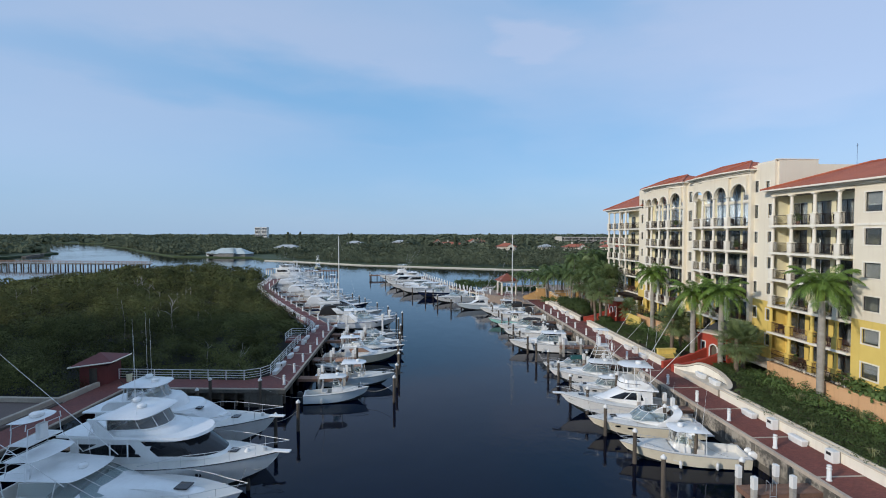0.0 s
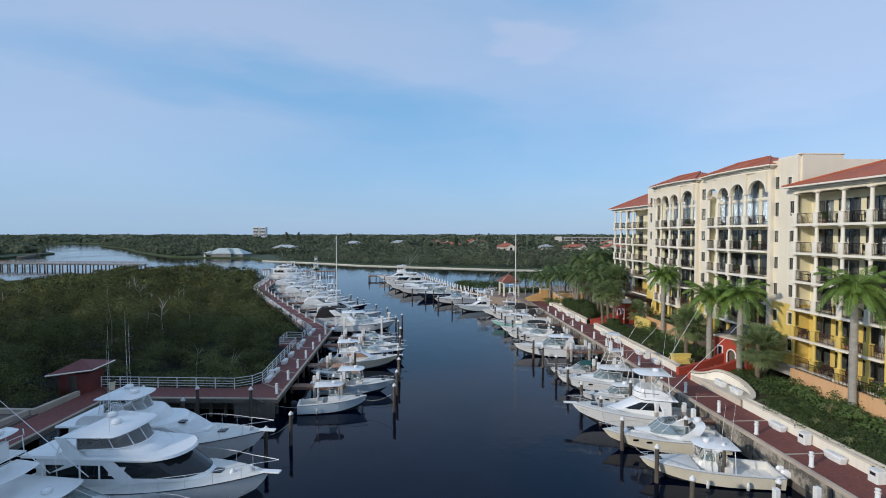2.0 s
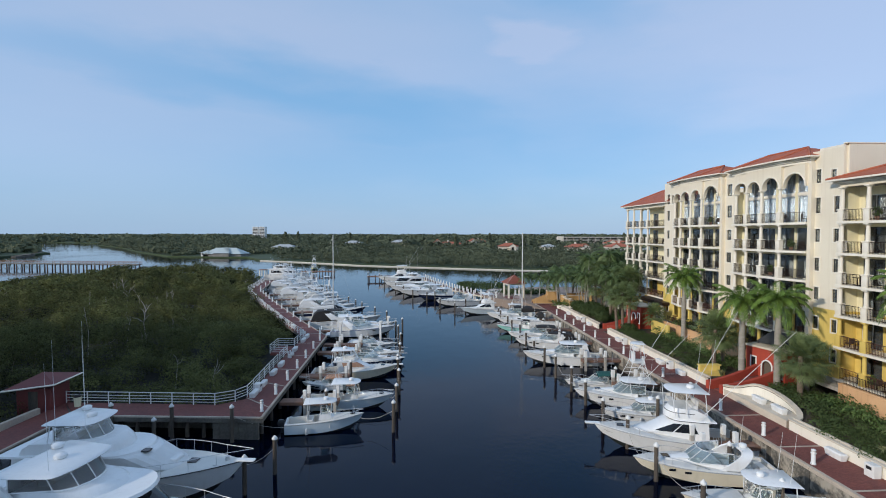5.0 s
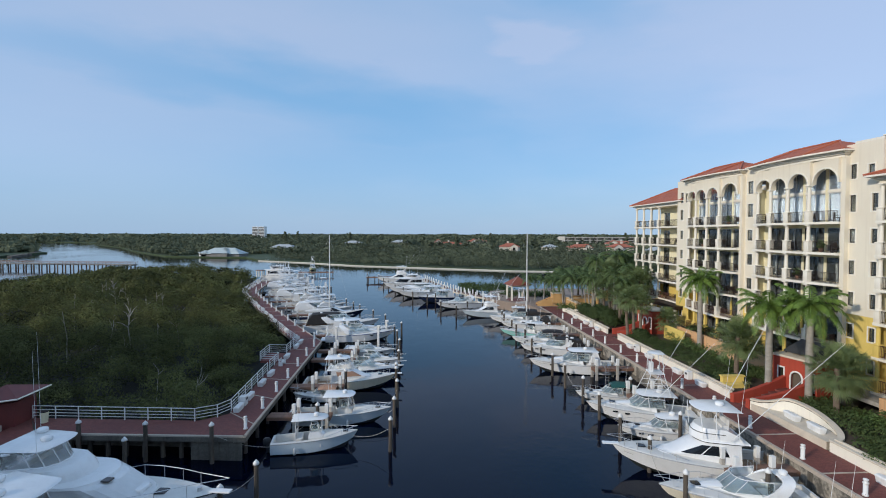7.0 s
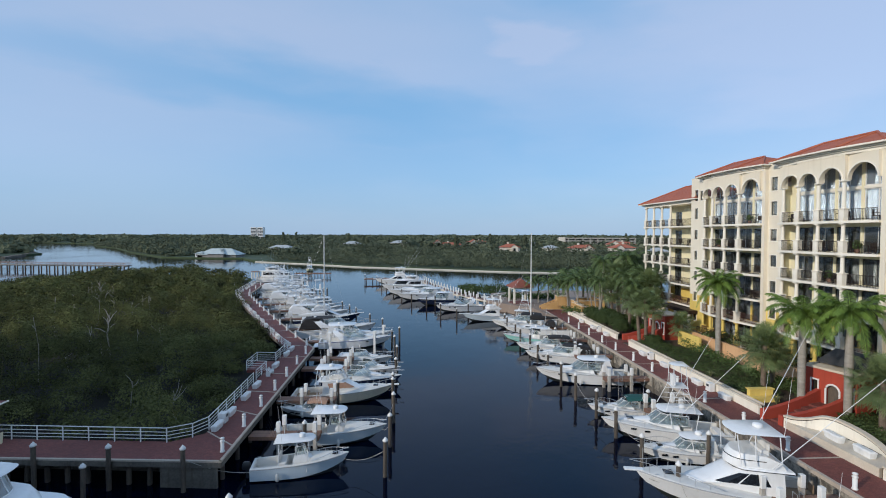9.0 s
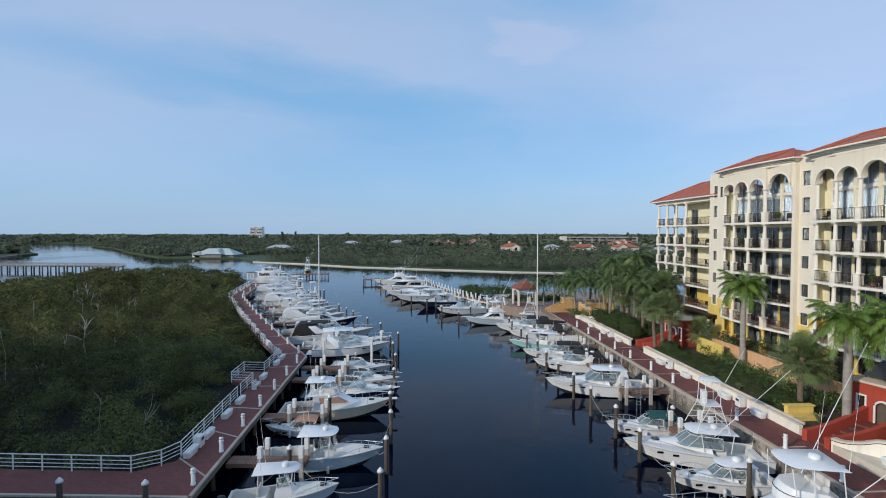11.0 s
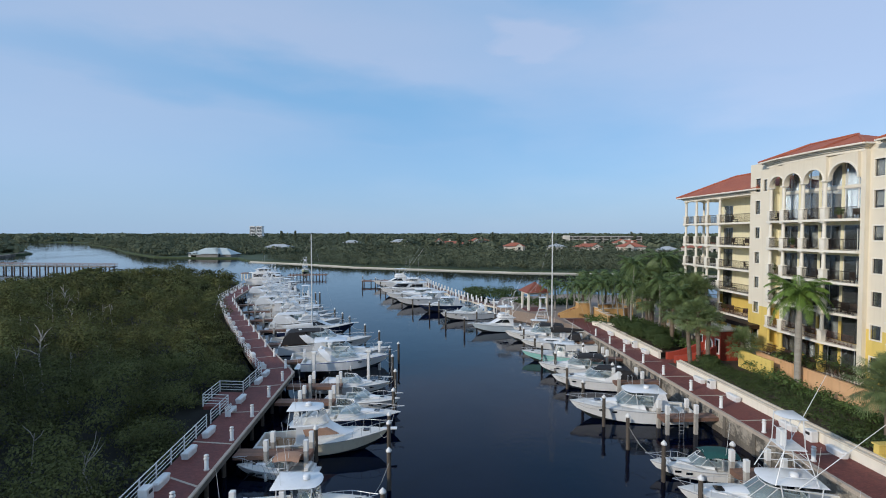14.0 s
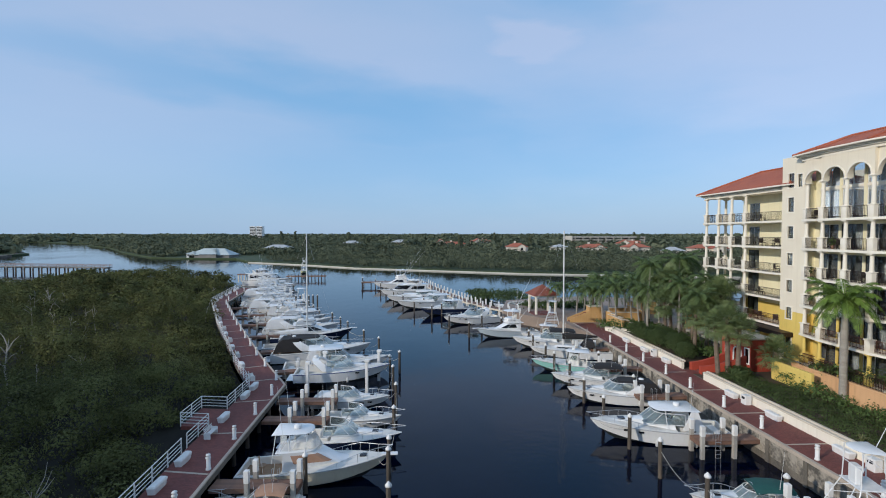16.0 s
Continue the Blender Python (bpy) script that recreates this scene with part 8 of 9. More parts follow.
def frond_quads(origin, yaw, rise, length, droop, n, width, split=0.9):
    """A feather frond: an arched rib with narrow leaflets on both sides."""
    out = []
    d = np.array([math.cos(yaw), math.sin(yaw), 0.0])
    side = np.array([-d[1], d[0], 0.0])
    pts = []
    for k in range(n + 1):
        t = k / n
        r = length * (t - 0.18 * t * t * droop)
        z = length * (rise * t - droop * 0.75 * t * t)
        pts.append(np.array(origin) + d * r + np.array([0, 0, z]))
    for k in range(n):
        a, b = pts[k], pts[k + 1]
        w = 0.035
        out.append([a - side * w, a + side * w, b + side * w * 0.7, b - side * w * 0.7])
        if k == 0:
            continue
        t = k / n
        ll = width * math.sin(math.pi * min(1, 0.12 + 0.88 * t)) ** 0.6
        for sg in (1, -1):
            for f in (0.1, 0.43, 0.77):
                root = a + (b - a) * f
                ax = (b - a) / np.linalg.norm(b - a)
                tip = root + side * sg * ll * split + ax * ll * 0.55 + np.array([0, 0, -ll * (0.30 + 0.55 * rng.random())])
                m = (root + tip) / 2 + np.array([0, 0, 0.06 * ll])
                lw = ax * 0.036
                out.append([root - lw * 0.5, m - lw, tip, m + lw])
    return out


def royal_palm(variant):
    """Meshes of a royal palm of unit trunk height 10 m: trunk, crownshaft, crown."""
    trunk = Geo().disc_stack(0, 0, [(0, 0.36), (0.4, 0.30), (2.5, 0.29), (5.0, 0.31), (7.5, 0.27), (8.8, 0.21)], 12).mesh("trunk", True)
    shaft = Geo().disc_stack(0, 0, [(8.8, 0.20), (9.2, 0.21), (10.0, 0.15), (10.4, 0.08)], 10).mesh("crownshaft", True)
    qs = []
    n = 30
    for k in range(n):
        t = k / n
        qs += frond_quads((0, 0, 10.1), k * 2.399 + variant, 1.3 - 1.2 * t, 2.9 + 0.8 * rng.random(), 0.95 + 0.45 * t, 20, 0.64)
    crown = quads_mesh("crown", np.array(qs), ROYAL)
    return trunk, shaft, crown


ROYALS = [royal_palm(0.0), royal_palm(1.1)]
CROWNSHAFT = material("green_crownshaft", (0.34, 0.46, 0.08), (0.26, 0.38, 0.07), 0.4, scale=2, bump=0.1)


def place_royal(lx, ly, top, v, turn, label="tall royal palm with grey trunk in the garden bed"):
    m = RIGHT @ pose(lx, ly, 2.4, 0, 0, turn)
    s = (top - 2.4) / 10.1
    p = thing("royal_palm", label, "palm", "royal palms", m=m @ Matrix.Diagonal((1, 1, s, 1)))
    t, c, k = ROYALS[v]
    part("trunk", t, TRUNK_GREY, p)
    part("crownshaft", c, CROWNSHAFT, p)
    part("crown", k, ROYAL, p, "feathery green fronds", m=Matrix.Diagonal((1, 1, 1 / s, 1)) @ pose(0, 0, 10.1 * s - 10.1))
    return p


place_royal(10.4, 8.0, 12.9, 0, 20)
place_royal(8.8, 19.9, 10.9, 1, 75)
place_royal(10.4, 39.4, 11.3, 0, 140)
place_royal(7.1, 22.6, 10.4, 0, 230, "royal palm leaning out of a pair")


def fan_quads(base, yaw, pitch, stalk, r, n=13):
    """A fan leaf: a stalk and blades that spread from its end, tips hanging."""
    d = np.array([math.cos(yaw) * math.cos(pitch), math.sin(yaw) * math.cos(pitch), math.sin(pitch)])
    side = np.array([-math.sin(yaw), math.cos(yaw), 0.0])
    up = np.cross(d, side)
    base = np.array(base)
    hub = base + d * stalk
    out = [[base - side * 0.02, base + side * 0.02, hub + side * 0.015, hub - side * 0.015]]
    for k in range(n):
        a = (k / (n - 1) - 0.5) * math.radians(230)
        v = d * math.cos(a) + side * math.sin(a)
        tip = hub + v * r * (0.85 + 0.15 * math.cos(a)) + np.array([0, 0, -0.30 * r * (0.4 + abs(math.sin(a)))]) + up * 0.1 * r * rng.normal()
        mid = hub + v * r * 0.55
        w = np.cross(v, up) * 0.034 * r
        out.append([hub, mid - w, tip, mid + w])
    return out


def sabal_palm(seed):
    qs = []
    for k in range(90):
        t = k / 90
        qs += fan_quads((0, 0, 0.1 - 0.5 * t), k * 2.399 + seed, math.radians(80 - 125 * t + rng.uniform(-12, 12)), 0.50 + 0.80 * rng.random(), 0.48 + 0.24 * rng.random(), 20)
    return quads_mesh("crown", np.array(qs), SABAL)


SABALS = [sabal_palm(0.0), sabal_palm(0.7), sabal_palm(1.9)]


def place_sabal(lx, ly, top, v, size=1.0, label="cabbage palm with fan leaves and brown trunk", ground=2.4):
    p = thing("cabbage_palm", label, "palm", "cabbage palms", m=RIGHT @ pose(lx, ly, ground, 0, 0, random.uniform(0, 360)))
    hh = top - ground - 0.6 * size
    bend = random.uniform(-0.5, 0.5)
    part("trunk", Geo().tube([(bend, bend * 0.4, -0.3), (bend * 0.4, 0, hh * 0.5), (0, 0, hh)], 0.24, 9, 0.19), TRUNK_BROWN, p, smooth=True)
    part("crown", SABALS[v % 3], SABAL, p, m=pose(0, 0, hh) @ Matrix.Scale(size * 1.22, 4))
    return p


for i, (lx, ly, top, s) in enumerate(((8.5, 16.7, 7.0, 1.2), (9.9, 17.6, 6.6, 1.15), (7.0, 26.9, 7.5, 1.25), (8.3, 27.8, 6.6, 1.05), (10.0, 46.8, 5.6, 0.95), (4.6, 48.3, 8.3, 0.9), (7.0, 56.0, 8.0, 1.1), (9.2, 57.4, 9.0, 1.25), 
                                      (9.8, 61.0, 9.4, 1.3), (7.2, 64.0, 8.4, 1.2), (11.0, 66.0, 8.8, 1.2), (12.6, 70.5, 9.2, 1.3), (9.6, 75.5, 8.4, 1.2), (14.0, 77.0, 8.8, 1.2), (11.5, 90.0, 8.2, 1.2), (16.5, 83.0, 8.6, 1.2), (7.5, 92.0, 7.8, 1.1), (18.0, 72.0, 9.0, 1.3), (5.3, 47.5, 8.9, 0.95), (6.3, 47.0, 7.9, 0.9), (10.6, 57.0, 10.4, 1.3), (9.4, 66.6, 11.2, 1.3))):
    place_sabal(lx, ly, top, i, s)


def feather_crown(seed):
    qs = []
    for k in range(20):
        t = k / 20
        qs += frond_quads((0, 0, 0), k * 2.399 + seed, 1.05 - 1.35 * t, 2.3 + 0.5 * rng.random(), 0.8 + 0.5 * t, 13, 0.52)
    return quads_mesh("crown", np.array(qs), FEATHER)


FEATHER = leaf_material("date_palm_leaf", (0.056, 0.096, 0.034), (0.16, 0.22, 0.080), 0.5, 0.4, 0.25, 0.4)
FEATHERS = [feather_crown(0.3), feather_crown(1.4)]


def place_feather(lx, ly, top, v, size=1.0, ground=2.2):
    p = thing("feather_palm", "slender palm with drooping feather fronds", "palm", "slender garden palms", m=RIGHT @ pose(lx, ly, ground, 0, 0, random.uniform(0, 360)))
    hh = top - ground
    b = random.uniform(-0.7, 0.7)
    part("trunk", Geo().tube([(b, b * 0.5, -0.4), (b * 0.5, b * 0.1, hh * 0.45), (0, 0, hh)], 0.15, 8, 0.11), TRUNK_GREY, p, smooth=True)
    part("crown", FEATHERS[v % 2], FEATHER, p, m=pose(0, 0, hh) @ Matrix.Scale(size, 4))
    return p


for i, (lx, ly, top, s) in enumerate(((11.8, 68.6, 13.2, 1.35), (8.4, 70.4, 12.4, 1.25), (14.6, 71.6, 12.8, 1.3), (10.4, 74.8, 12.0, 1.2), (7.6, 56.6, 9.6, 1.0), (10.6, 59.2, 11.0, 1.15), (8.8, 63.0, 10.4, 1.05), (11.6, 64.6, 9.4, 1.0), (6.4, 67.0, 9.2, 1.0), (10.2, 71.6, 10.6, 1.1), (7.8, 74.0, 8.8, 1.0), (13.2, 74.4, 10.0, 1.1), (4.4, 79.4, 7.6, 0.9), (6.2, 84.0, 8.2, 1.0),
                                      (9.4, 82.0, 9.0, 1.0), (2.2, 84.6, 7.2, 0.9), (-0.6, 88.0, 7.4, 0.9), (1.6, 91.0, 7.0, 0.9), (14.8, 86.0, 9.4, 1.0), (11.2, 93.0, 8.6, 1.0), (17.4, 79.0, 10.4, 1.1), (5.4, 76.4, 8.6, 1.1), (8.6, 78.6, 9.4, 1.2), (3.2, 81.4, 7.6, 1.0), (7.4, 88.4, 8.6, 1.1), (12.4, 84.6, 9.2, 1.1), (4.6, 87.0, 8.0, 1.0), (10.6, 67.8, 10.8, 1.2), (12.8, 60.6, 10.2, 1.1))):
    place_feather(lx, ly, top, i, s)


# clipped hedges and shrubs of the planting bed
def shrub_row(label, boxes, size=0.11, density=34, leaf=None, rough=0.35, step=0.9):
    """Mixed clumps that fill boxes of the bed; rough: how far their heights and girths differ."""
    c, r, n = [], [], []
    for x0, x1, y0, y1, z0, z1 in boxes:
        for x in np.arange(x0, x1, step):
            for y in np.arange(y0, y1, step):
                swell = 1 + 0.5 * rough * math.sin(x * 1.3 + 0.9 * y) * math.cos(y * 0.55 + 1.0)
                hh = (z1 - z0) * rng.uniform(1 - rough, 1 + 0.5 * rough) * swell
                g = 0.8 * step * rng.uniform(0.8, 1.25)
                c.append((x + rng.uniform(-0.3, 0.3), y + rng.uniform(-0.3, 0.3), z0 + hh * 0.45))
                r.append((g, g, hh * 0.58))
                n.append(int(density * (1.4 if y < 30 else 1.0) * (g / 0.72) ** 2))
    q = clump_leaves(np.array(c), np.array(r), np.array(n), np.full(len(c), size), low=-0.2)
    ob = new("shrubs", quads_mesh("shrubs", q, leaf or HEDGE))
    ob.matrix_basis = RIGHT
    return tagged(ob, label, "shrubs", "", "stuff")


def mound(lx, ly, r, h):
    """A clipped rounded shrub on short stems."""
    b = thing("clipped_shrub", "large clipped dark green shrub in the planting bed", "shrub", "clipped shrubs", m=RIGHT @ pose(lx, ly, 2.4))
    k = 7
    c = np.stack([rng.uniform(-0.3, 0.3, k) * r, rng.uniform(-0.3, 0.3, k) * r, h * rng.uniform(0.42, 0.56, k)], axis=1)
    part("foliage", quads_mesh("foliage", clump_leaves(c, np.stack([np.full(k, r * 0.8), np.full(k, r * 0.8), np.full(k, h * 0.46)], axis=1), np.full(k, int(420 * r)), np.full(k, 0.075), low=-0.6), HEDGE), HEDGE, b)
    st = Geo()
    for j in range(4):
        a = j * 1.6
        st.tube([(0.1 * math.cos(a), 0.1 * math.sin(a), -0.2), (0.35 * r * math.cos(a), 0.35 * r * math.sin(a), h * 0.5)], 0.05, 5, 0.02)
    part("stems", st, TRUNK_BROWN, b)


def spiky(lx, ly, h, z=2.45, leaf=None):
    """A tuft of stiff arching blades."""
    p = thing("spiky_plant", "tuft of stiff arching straw-green blades in the bed", "plant", "spiky plants", m=RIGHT @ pose(lx, ly, z))
    q = []
    for j in range(34):
        a, u = rng.uniform(0, 6.28), rng.uniform(0.25, 0.9)
        d = np.array([math.cos(a) * u, math.sin(a) * u, 0.0])
        sd = np.array([-math.sin(a), math.cos(a), 0.0]) * 0.03
        m, t = d * h * 0.55 + np.array([0, 0, h * 0.75]), d * h * 1.15 + np.array([0, 0, h * (1.05 - 0.6 * u)])
        q += [[-sd, sd, m + sd, m - sd], [m - sd, m + sd, t + sd * 0.2, t - sd * 0.2]]
    part("foliage", quads_mesh("foliage", np.array(q), leaf or STRAW), STRAW, p)


STRAW = leaf_material("straw_green_blade", (0.10, 0.12, 0.05), (0.30, 0.30, 0.14), 0.6, 0.5, 0.2)
shrub_row("low dark green shrubs filling the planting bed", [(4.3, 8.4, -14, 8.8, 2.4, 3.05), (6.4, 8.4, 8.8, 13.2, 2.4, 3.05), (4.6, 8.2, 43.6, 48.0, 2.4, 3.1), (5.0, 10.4, 27.0, 43.6, 2.4, 3.0)], 0.052, 185, None, 0.45)
shrub_row("taller mixed shrubs below the terrace wall", [(8.4, 10.6, -14, 15.0, 2.4, 3.5), (9.0, 10.7, 25.6, 45.0, 2.4, 3.5)], 0.09, 80, GLOSSY, 0.6)
shrub_row("thick green hedge behind the curved wall", [(6.8, 8.6, 12.2, 18.2, 2.4, 3.4), (4.9, 6.0, 9.0, 11.0, 2.4, 3.0), (8.4, 10.6, 15.0, 20.0, 2.4, 3.2), (4.8, 6.8, 25.8, 27.4, 2.4, 3.3), (8.6, 10.6, 24.8, 27.4, 2.4, 3.6)], 0.075, 110, None, 0.3)
shrub_row("leafy green plants among the palm trunks", [(7.2, 10.6, 54.6, 71.0, 2.4, 3.7), (4.0, 12.0, 72.0, 79.0, 1.9, 3.0)], 0.12, 44, GLOSSY, 0.6, 1.2)
shrub_row("broad-leaved plants on the terrace by the building", [(11.8, 12.9, -1.0, 7.6, 3.64, 5.4), (11.8, 12.9, 24.0, 29.0, 3.64, 5.0), (11.7, 12.9, 40.0, 44.0, 3.64, 5.0)], 0.16, 40, GLOSSY, 0.5)
shrub_row("tall clipped hedge on the terrace", [(11.8, 12.7, 31.0, 40.0, 3.64, 5.9)], 0.08, 120, None, 0.15)
shrub_row("low mangrove scrub beyond the north dock", [(-7, 1, 114, 128, 0.0, 2.6), (-12, -7, 120, 136, 0.0, 1.9), (-4, 10, 96, 102, 1.5, 3.0)], 0.2, 16)
for lx, ly, r, h in ((4.9, 54.4, 1.5, 2.0), (5.6, 57.4, 1.9, 2.5), (4.8, 60.6, 1.7, 2.4), (6.6, 62.6, 1.7, 2.3), (4.7, 64.4, 1.5, 2.1), (5.2, 67.6, 1.4, 1.9), (5.8, 46.2, 1.2, 1.5)):
    mound(lx, ly, r, h)
for lx, ly, h in ((4.5, 1.8, 0.8), (4.7, -3.0, 0.9), (5.2, 5.4, 0.7), (4.6, -7.5, 0.9), (8.0, 7.4, 1.2), (9.2, 6.2, 1.3), (9.6, 3.0, 1.3), (5.0, 26.0, 0.9), (4.6, 31.4, 0.7), (9.4, 12.2, 1.1), (12.3, 9.4, 1.0), (5.4, 23.2, 0.9)):
    spiky(lx, ly, h, 3.6 if lx > 12 else 2.5)


# potted plants on some balconies
for x, y, z in FURNISHED[::4]:
    p = thing("potted_plant", "leafy plant in a glazed pot on a balcony", "plant", "balcony plants", m=RIGHT @ pose(x - 0.2, y + 1.0, z - 0.02))
    part("pot", Geo().disc_stack(0, 0, [(0, 0.13), (0.32, 0.19), (0.36, 0.2)], 10), POT_MT, p)
    part("foliage", quads_mesh("foliage", clump_leaves(np.array([(0, 0, 0.72)]), np.array([(0.36, 0.36, 0.42)]), np.array([90]), np.array([0.11]), low=-0.9), GLOSSY), GLOSSY, p)


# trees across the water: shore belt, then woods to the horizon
def wood_belt(name, label, poly, spacing, hmin, hmax, count, size, leaf=HAZED_LEAF):
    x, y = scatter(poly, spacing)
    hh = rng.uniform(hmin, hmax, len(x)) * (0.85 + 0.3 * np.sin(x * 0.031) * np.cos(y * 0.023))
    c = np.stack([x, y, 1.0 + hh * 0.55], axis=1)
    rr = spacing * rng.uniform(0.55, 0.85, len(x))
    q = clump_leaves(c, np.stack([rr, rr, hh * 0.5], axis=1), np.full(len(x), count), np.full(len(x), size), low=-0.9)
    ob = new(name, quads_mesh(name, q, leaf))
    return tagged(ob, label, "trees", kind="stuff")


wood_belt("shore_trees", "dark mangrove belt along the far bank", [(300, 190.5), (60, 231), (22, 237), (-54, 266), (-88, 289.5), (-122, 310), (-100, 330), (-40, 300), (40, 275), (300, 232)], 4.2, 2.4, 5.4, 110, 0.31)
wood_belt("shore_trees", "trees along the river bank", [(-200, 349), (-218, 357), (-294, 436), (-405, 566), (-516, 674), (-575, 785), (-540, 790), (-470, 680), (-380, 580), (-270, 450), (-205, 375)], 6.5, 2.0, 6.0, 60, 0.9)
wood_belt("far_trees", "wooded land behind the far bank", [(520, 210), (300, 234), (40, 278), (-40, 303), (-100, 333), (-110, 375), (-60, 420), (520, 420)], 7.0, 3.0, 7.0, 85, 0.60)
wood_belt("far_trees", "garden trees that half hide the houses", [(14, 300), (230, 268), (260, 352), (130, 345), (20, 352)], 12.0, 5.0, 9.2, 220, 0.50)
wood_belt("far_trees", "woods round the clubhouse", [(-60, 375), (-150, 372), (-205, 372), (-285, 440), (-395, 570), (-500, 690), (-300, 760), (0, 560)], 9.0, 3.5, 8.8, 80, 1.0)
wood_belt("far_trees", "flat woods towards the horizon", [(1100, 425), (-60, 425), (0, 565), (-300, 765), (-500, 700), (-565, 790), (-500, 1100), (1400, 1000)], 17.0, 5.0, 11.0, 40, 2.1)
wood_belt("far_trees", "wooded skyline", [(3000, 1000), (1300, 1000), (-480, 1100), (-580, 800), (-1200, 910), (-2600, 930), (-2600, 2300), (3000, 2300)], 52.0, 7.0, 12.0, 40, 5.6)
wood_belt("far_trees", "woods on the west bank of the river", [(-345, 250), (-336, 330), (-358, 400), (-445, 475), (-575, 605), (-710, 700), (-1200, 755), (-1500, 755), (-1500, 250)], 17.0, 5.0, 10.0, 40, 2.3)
for i, (x, y, top) in enumerate(((-205, 560, 21.0), (-236, 690, 22.0), (-8, 420, 17.5), (-92, 470, 16.0), (60, 520, 18.0), (150, 480, 17.0), (250, 430, 17.5), (-150, 640, 20.0), (30, 620, 19.5), (200, 640, 20.0))):
    t = thing("pine_tree", "tall dark pine standing above the far woods", "tree", "tall trees across the water", m=pose(x, y, 0.5) @ Matrix.Diagonal((0.85, 0.85, 0.86, 1)))
    part("trunk", Geo().tube([(0, 0, 0), (0.2, 0, top * 0.5), (0, 0, top * 0.92)], 0.35, 7, 0.08), TRUNK_BROWN, t)
    k = 9
    f = np.linspace(0.35, 0.98, k)
    c = np.stack([rng.uniform(-0.8, 0.8, k), rng.uniform(-0.8, 0.8, k), top * f], axis=1)
    rr = 3.4 * (1.08 - f) + 1.2
    part("crown", quads_mesh("crown", clump_leaves(c, np.stack([rr, rr, rr * 0.5], axis=1), np.full(k, 90), np.full(k, 0.6), low=-0.9), HAZED_LEAF), HAZED_LEAF, t)

# ---- far buildings, bridge ----
ROOF_RED = material("far_red_roof", (0.42, 0.13, 0.07), (0.33, 0.10, 0.055), 0.8, scale=0.3, fine=3, bump=0.2)
ROOF_WHITE = material("white_metal_roof", (0.46, 0.47, 0.46), (0.38, 0.39, 0.39), 0.5, scale=0.3, fine=4, bump=0.1)
ROOF_GREEN = material("pale_green_metal_roof", (0.50, 0.55, 0.53), (0.42, 0.47, 0.45), 0.5, scale=0.3, fine=4, bump=0.1)
GREY_WALL = material("weathered_grey_boards", (0.26, 0.25, 0.23), (0.19, 0.18, 0.17), 0.85, scale=0.4, fine=5, bump=0.2)
FAR_WALL = material("pale_house_wall", (0.70, 0.64, 0.54), (0.62, 0.56, 0.48), 0.85, scale=0.3, fine=4, bump=0.1)


def far_house(x, y, w, d, h, roof_mt, label, z=0.85, wall=FAR_WALL, turn=0.0, rise=0.22):
    hs = thing("house", label, "house", "houses across the water", m=pose(x, y, z, 0, 0, turn))
    holes = []
    n = max(2, int(w / 3.2))
    for k in range(n):
        a = -w / 2 + (k + 0.5) * w / n
        for zz in np.arange(0.9, h - 1.4, 3.0):
            holes.append((a - 0.7, a + 0.7, zz, zz + 1.5))
    g = Geo()
    wall_pieces(g, -w / 2, w / 2, 0, h, holes, lambda a, b, c, e: g.box(a, b, -d / 2, -d / 2 + 0.3, c, e))
    g.box(-w / 2, -w / 2 + 0.3, -d / 2 + 0.302, d / 2, 0, h).box(w / 2 - 0.3, w / 2, -d / 2 + 0.302, d / 2, 0, h).box(-w / 2 + 0.302, w / 2 - 0.302, d / 2 - 0.3, d / 2, 0, h)
    part("wall", g, wall, hs)
    for a, b, c, e in holes:
        part("window", Geo().box(a, b, -d / 2 + 0.1, -d / 2 + 0.16, c, e), TINTED, hs)
    o, rise = 0.8, min(w, d) * rise
    part("roof", Geo().add([(-w / 2 - o, -d / 2 - o, h), (w / 2 + o, -d / 2 - o, h), (w / 2 + o, d / 2 + o, h), (-w / 2 - o, d / 2 + o, h), (-w / 2 + d * 0.45, 0, h + rise), (w / 2 - d * 0.45, 0, h + rise)],
                           [(0, 1, 5, 4), (1, 2, 5), (2, 3, 4, 5), (3, 0, 4), (3, 2, 1, 0)]), roof_mt, hs)
    return hs


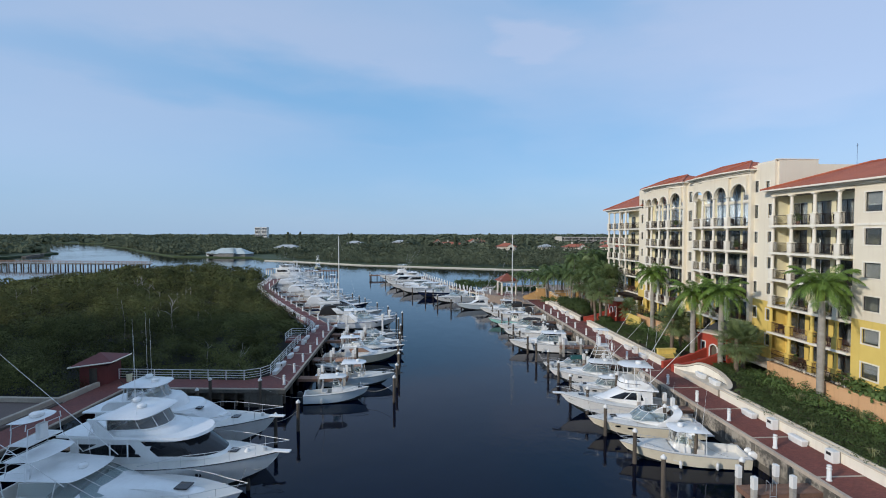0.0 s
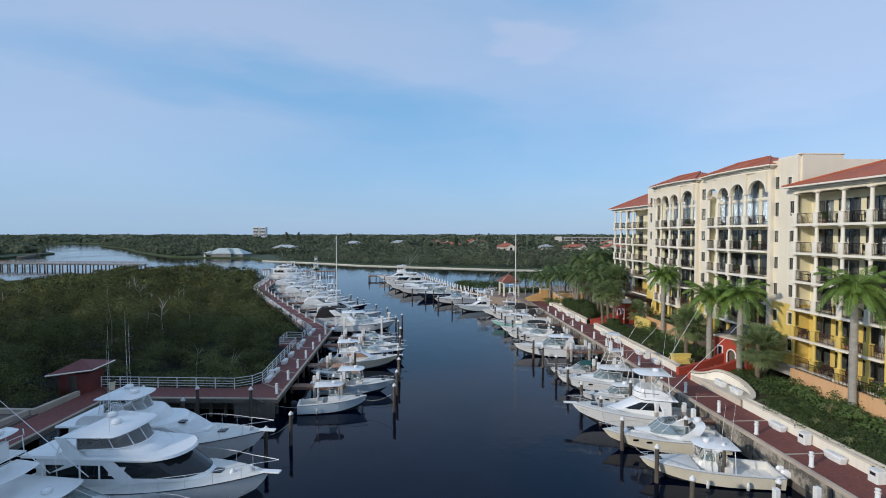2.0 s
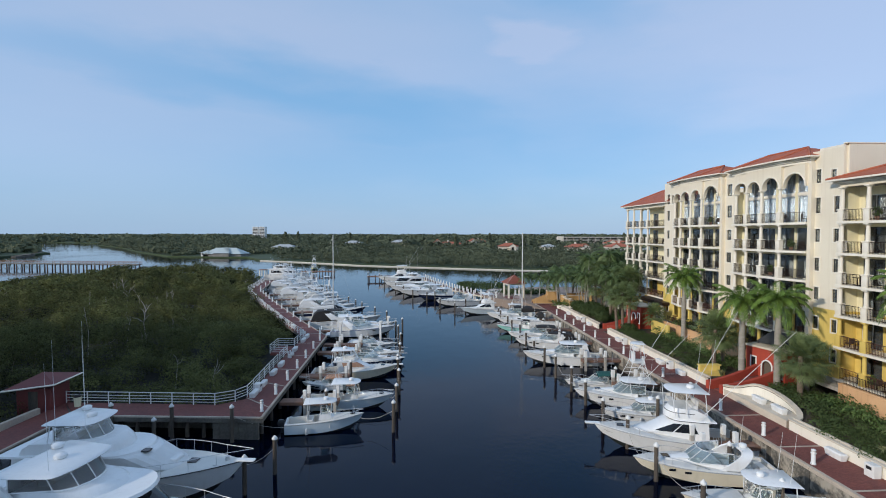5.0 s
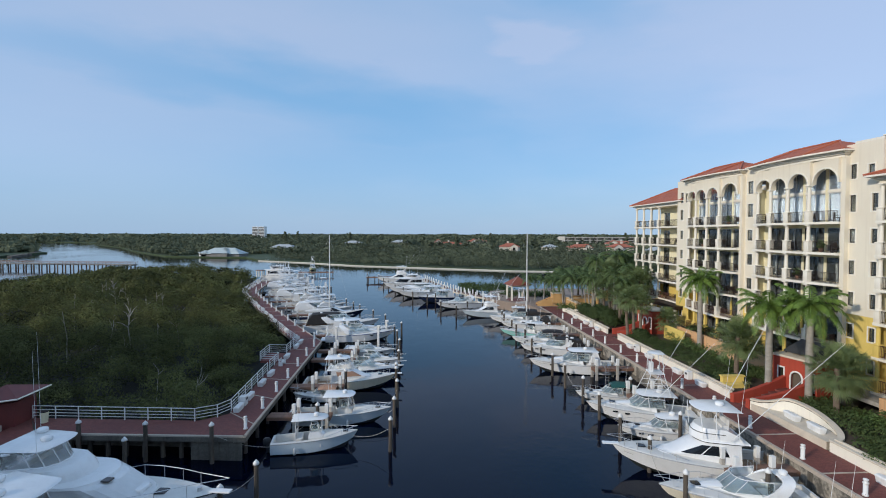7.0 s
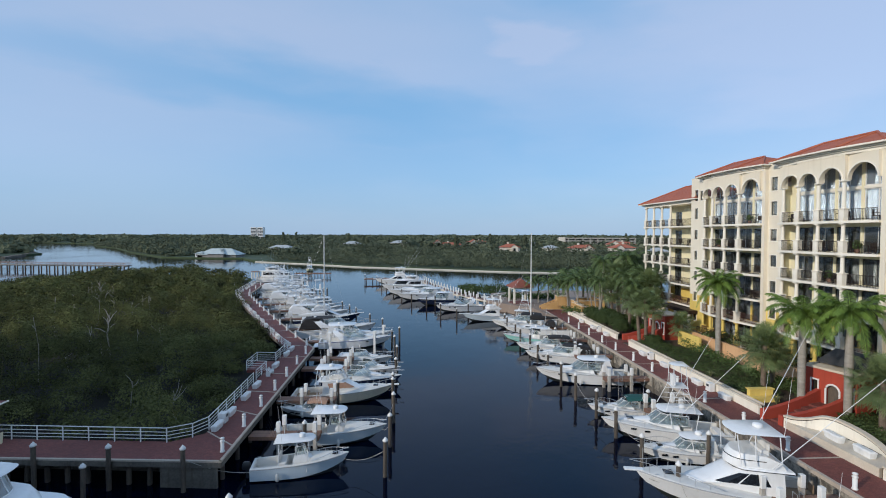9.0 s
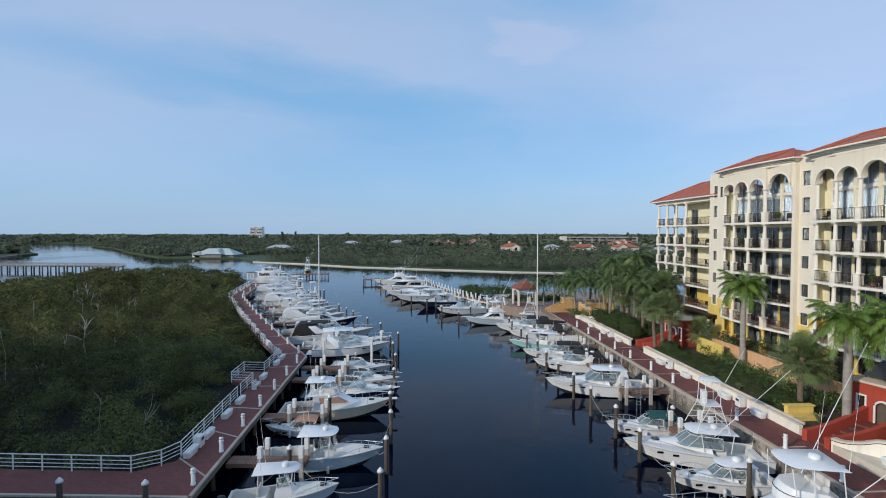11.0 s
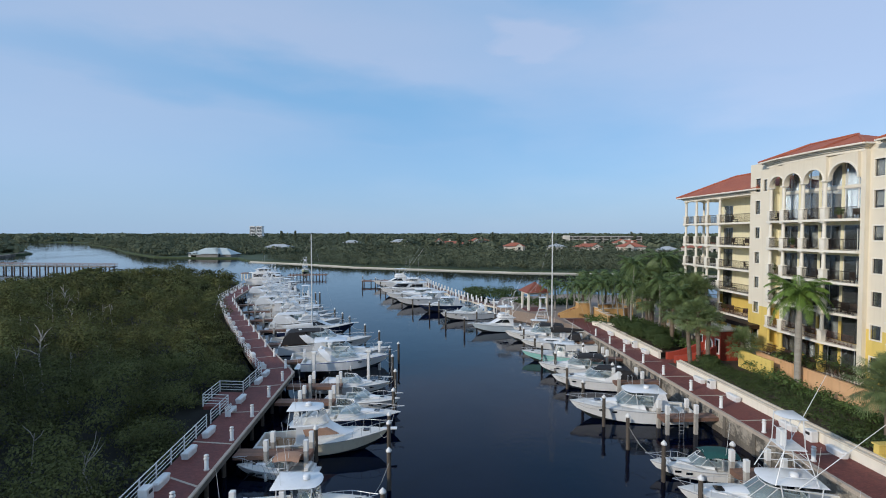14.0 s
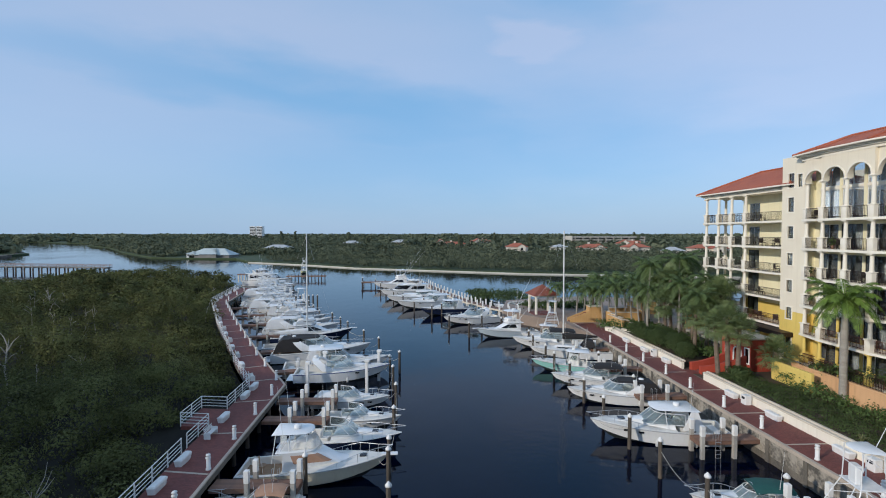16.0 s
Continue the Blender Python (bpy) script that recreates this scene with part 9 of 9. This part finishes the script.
def front_gable(hs, w, d, h, a, gw, roof_mt):
    """A gabled wing that stands out of a house's front, with its own window, and a chimney behind."""
    y0, y1, top = -d / 2 - 1.6, 0.0, h + gw * 0.36
    g = Geo().add([(a - gw / 2, y0, 0), (a + gw / 2, y0, 0), (a + gw / 2, y0, h + 0.1), (a, y0, top), (a - gw / 2, y0, h + 0.1),
                   (a - gw / 2, y1, 0), (a + gw / 2, y1, 0), (a + gw / 2, y1, h + 0.1), (a, y1, top), (a - gw / 2, y1, h + 0.1)],
                  [(0, 1, 2, 3, 4), (9, 8, 7, 6, 5), (0, 5, 6, 1), (1, 6, 7, 2), (4, 9, 5, 0), (2, 7, 8, 3), (3, 8, 9, 4)])
    part("gable_wing", g, FAR_WALL, hs)
    for sx in (-1, 1):
        e = a + sx * (gw / 2 + 0.5)
        part("gable_roof", Geo().add([(a, y0 - 0.4, top + 0.12), (e, y0 - 0.4, h - 0.1), (e, y1, h - 0.1), (a, y1, top + 0.12),
                                      (a, y0 - 0.4, top + 0.42), (e, y0 - 0.4, h + 0.2), (e, y1, h + 0.2), (a, y1, top + 0.42)],
                                     [(0, 1, 2, 3), (7, 6, 5, 4), (0, 4, 5, 1), (1, 5, 6, 2), (2, 6, 7, 3), (3, 7, 4, 0)]), roof_mt, hs)
    part("window", Geo().box(a - 0.8, a + 0.8, y0 - 0.05, y0 + 0.05, h - 2.3, h - 0.6), TINTED, hs)
    part("chimney", Geo().box(-a * 0.4 - 0.6, -a * 0.4 + 0.6, 0.4, 1.6, h, h + d * 0.22 + 1.3), FAR_WALL, hs)


far_house(-171.5, 352, 27, 14, 1.7, ROOF_GREEN, "clubhouse with a pale metal roof by the water", 0.85, GREY_WALL, rise=0.30)
far_house(-171, 350.5, 11, 16, 2.3, ROOF_GREEN, "raised centre of the clubhouse under a pale roof", 0.85, GREY_WALL, rise=0.34)
far_house(-184.0, 349.0, 5, 8, 2.6, ROOF_GREEN, "white end wing of the clubhouse", 0.85, WHITE_PAINT, rise=0.3)
far_house(-158.0, 430, 20, 12, 4.0, ROOF_WHITE, "low white building among trees", 0.85)
for x, y, w, h, mt, lab in ((-64, 487, 17, 8.0, ROOF_WHITE, "pale house with grey roof among trees"), (-20, 478, 34, 6.2, ROOF_RED, "long house with red tile roof"), (30.5, 364, 14, 7.4, ROOF_RED, "two-storey house with red tile roof"),
                            (64, 392, 10, 6.4, ROOF_WHITE, "pale house behind the trees"), (82, 372, 17, 6.6, ROOF_RED, "house with red roof and white walls"), (104, 350, 15, 7.6, ROOF_RED, "cream house with red tile roof"), (128, 352, 13, 5.2, ROOF_WHITE, "low pale house by the bank"),
                            (150, 352, 22, 6.8, ROOF_RED, "long house with bright red roof"), (190, 362, 20, 6.4, ROOF_RED, "house with red roof near the bank"), (-118, 520, 16, 6.5, ROOF_WHITE, "pale villa among trees"), (12, 560, 22, 7.5, ROOF_RED, "far villa with red roof"), (140, 470, 24, 7.5, ROOF_RED, "row house with red roof"), (240, 420, 26, 7.5, ROOF_RED, "terrace of houses with red roofs")):
    hs = far_house(x, y, w, 11, h * 0.95, mt, lab, 0.85, turn=random.uniform(-14, 14))
    if mt is ROOF_RED:
        front_gable(hs, w, 11, h * 0.95, w * (0.22 if int(x) % 4 else -0.22), w * 0.36, mt)
garage = thing("parking_building", "long grey open-sided parking building beyond the houses", "building", m=pose(142, 560, -0.6))
for k in range(5):
    part("floor_slab", Geo().box(-40, 40, -9, 9, 1.2 + k * 2.9, 2.3 + k * 2.9), CONCRETE, garage)
for k in range(11):
    part("pier", Geo().box(-40 + k * 7.9, -39.2 + k * 7.9, -8.9, 8.9, 0, 13.0), CONCRETE, garage)
part("stair_tower", Geo().box(-41, -35, -9.5, -3, 0, 14.6), FAR_WALL, garage)
part("core", Geo().box(-39, 39, -3, 6, 0, 12.0), GREY_WALL, garage)
tw = thing("tower_block", "white high-rise block on the skyline", "building", m=pose(-386, 915, 1.0, 0, 0, 4) @ Matrix.Diagonal((0.76, 0.76, 0.84, 1)))
for ox in (-9.0, 7.5):
    part("wing", Geo().box(ox - 6.6, ox + 6.6, -8, 8, 0, 33.5, 0.2), WHITE_PAINT, tw)
    for k in range(9):
        part("window_row", Geo().box(ox - 6.0, ox + 6.0, -8.1, -7.99, 4.2 + k * 3.2, 5.8 + k * 3.2), TINTED, tw)
part("link", Geo().box(-2.39, 0.89, -5, 6, 0, 31), WHITE_PAINT, tw)

# low trestle bridge over the river
bd = thing("footbridge", "long low trestle bridge with orange-brown rail", "bridge", m=pose(-152, 229.5, 0, 0, 0, 175.0))
part("deck", Geo().box(0, 130, -1.6, 1.6, 2.5, 2.82), GREY_WALL, bd)
for y in (-1.5, 1.5):
    part("rail", Geo().box(0, 130, y - 0.06, y + 0.06, 3.75, 3.85), DECK_WOOD, bd)
    part("lower_rail", Geo().box(0, 130, y - 0.04, y + 0.04, 3.3, 3.4), DECK_WOOD, bd)
for k in range(31):
    x = 1.5 + k * 4.2
    for y in (-1.3, 1.3):
        part("pile", Geo().box(x - 0.2, x + 0.2, y - 0.2, y + 0.2, -3, 2.5), PILE_WOOD, bd)
    part("cap_beam", Geo().box(x - 0.4, x + 0.4, -1.8, 1.8, 2.1, 2.498), GREY_WALL, bd)
    part("rail_post", Geo().box(x - 0.1, x + 0.1, -1.56, -1.44, 2.82, 3.75), GREY_WALL, bd)
    part("rail_post", Geo().box(x - 0.1, x + 0.1, 1.44, 1.56, 2.82, 3.75), GREY_WALL, bd)
# curved rock jetty and docks on the river
jt = Geo()
for k in range(60):
    t = k / 59
    x, y = -318 - 70 * t, 340 + 95 * t + 10 * math.sin(3 * t)
    s = random.uniform(1.6, 2.6)
    jt.loft([[(x + s * 1.3 * math.cos(a), y + s * 1.3 * math.sin(a), -1) for a in [j * math.pi / 3 for j in range(6)]], [(x + s * math.cos(a + 0.3), y + s * math.sin(a + 0.3), random.uniform(0.6, 1.3)) for a in [j * math.pi / 3 for j in range(6)]]])
tagged(part("rock_jetty", jt, SEAWALL), "dark curved rock jetty in the river", "jetty", kind="stuff")
for k in range(14):
    t = k / 13
    x, y = -460 - 70 * t, 640 + 110 * t
    b = thing("moored_boat", "small white boat at a river dock", "boat", "boats on the river", m=pose(x, y, 0, 0, 0, random.uniform(0, 180)))
    hh = Geo().loft([foot(-4, 4.5, 1.2, 0.7, 2.5, -0.2), foot(-4.2, 5.2, 1.5, 0.9, 2.8, 1.2)])
    part("hull", hh, GELCOAT, b)
    part("cabin", Geo().loft([foot(-2, 1.5, 1.0, 0.7, 0.8, 1.2), foot(-1.8, 0.8, 0.9, 0.6, 0.6, 2.6)]), GELCOAT, b)
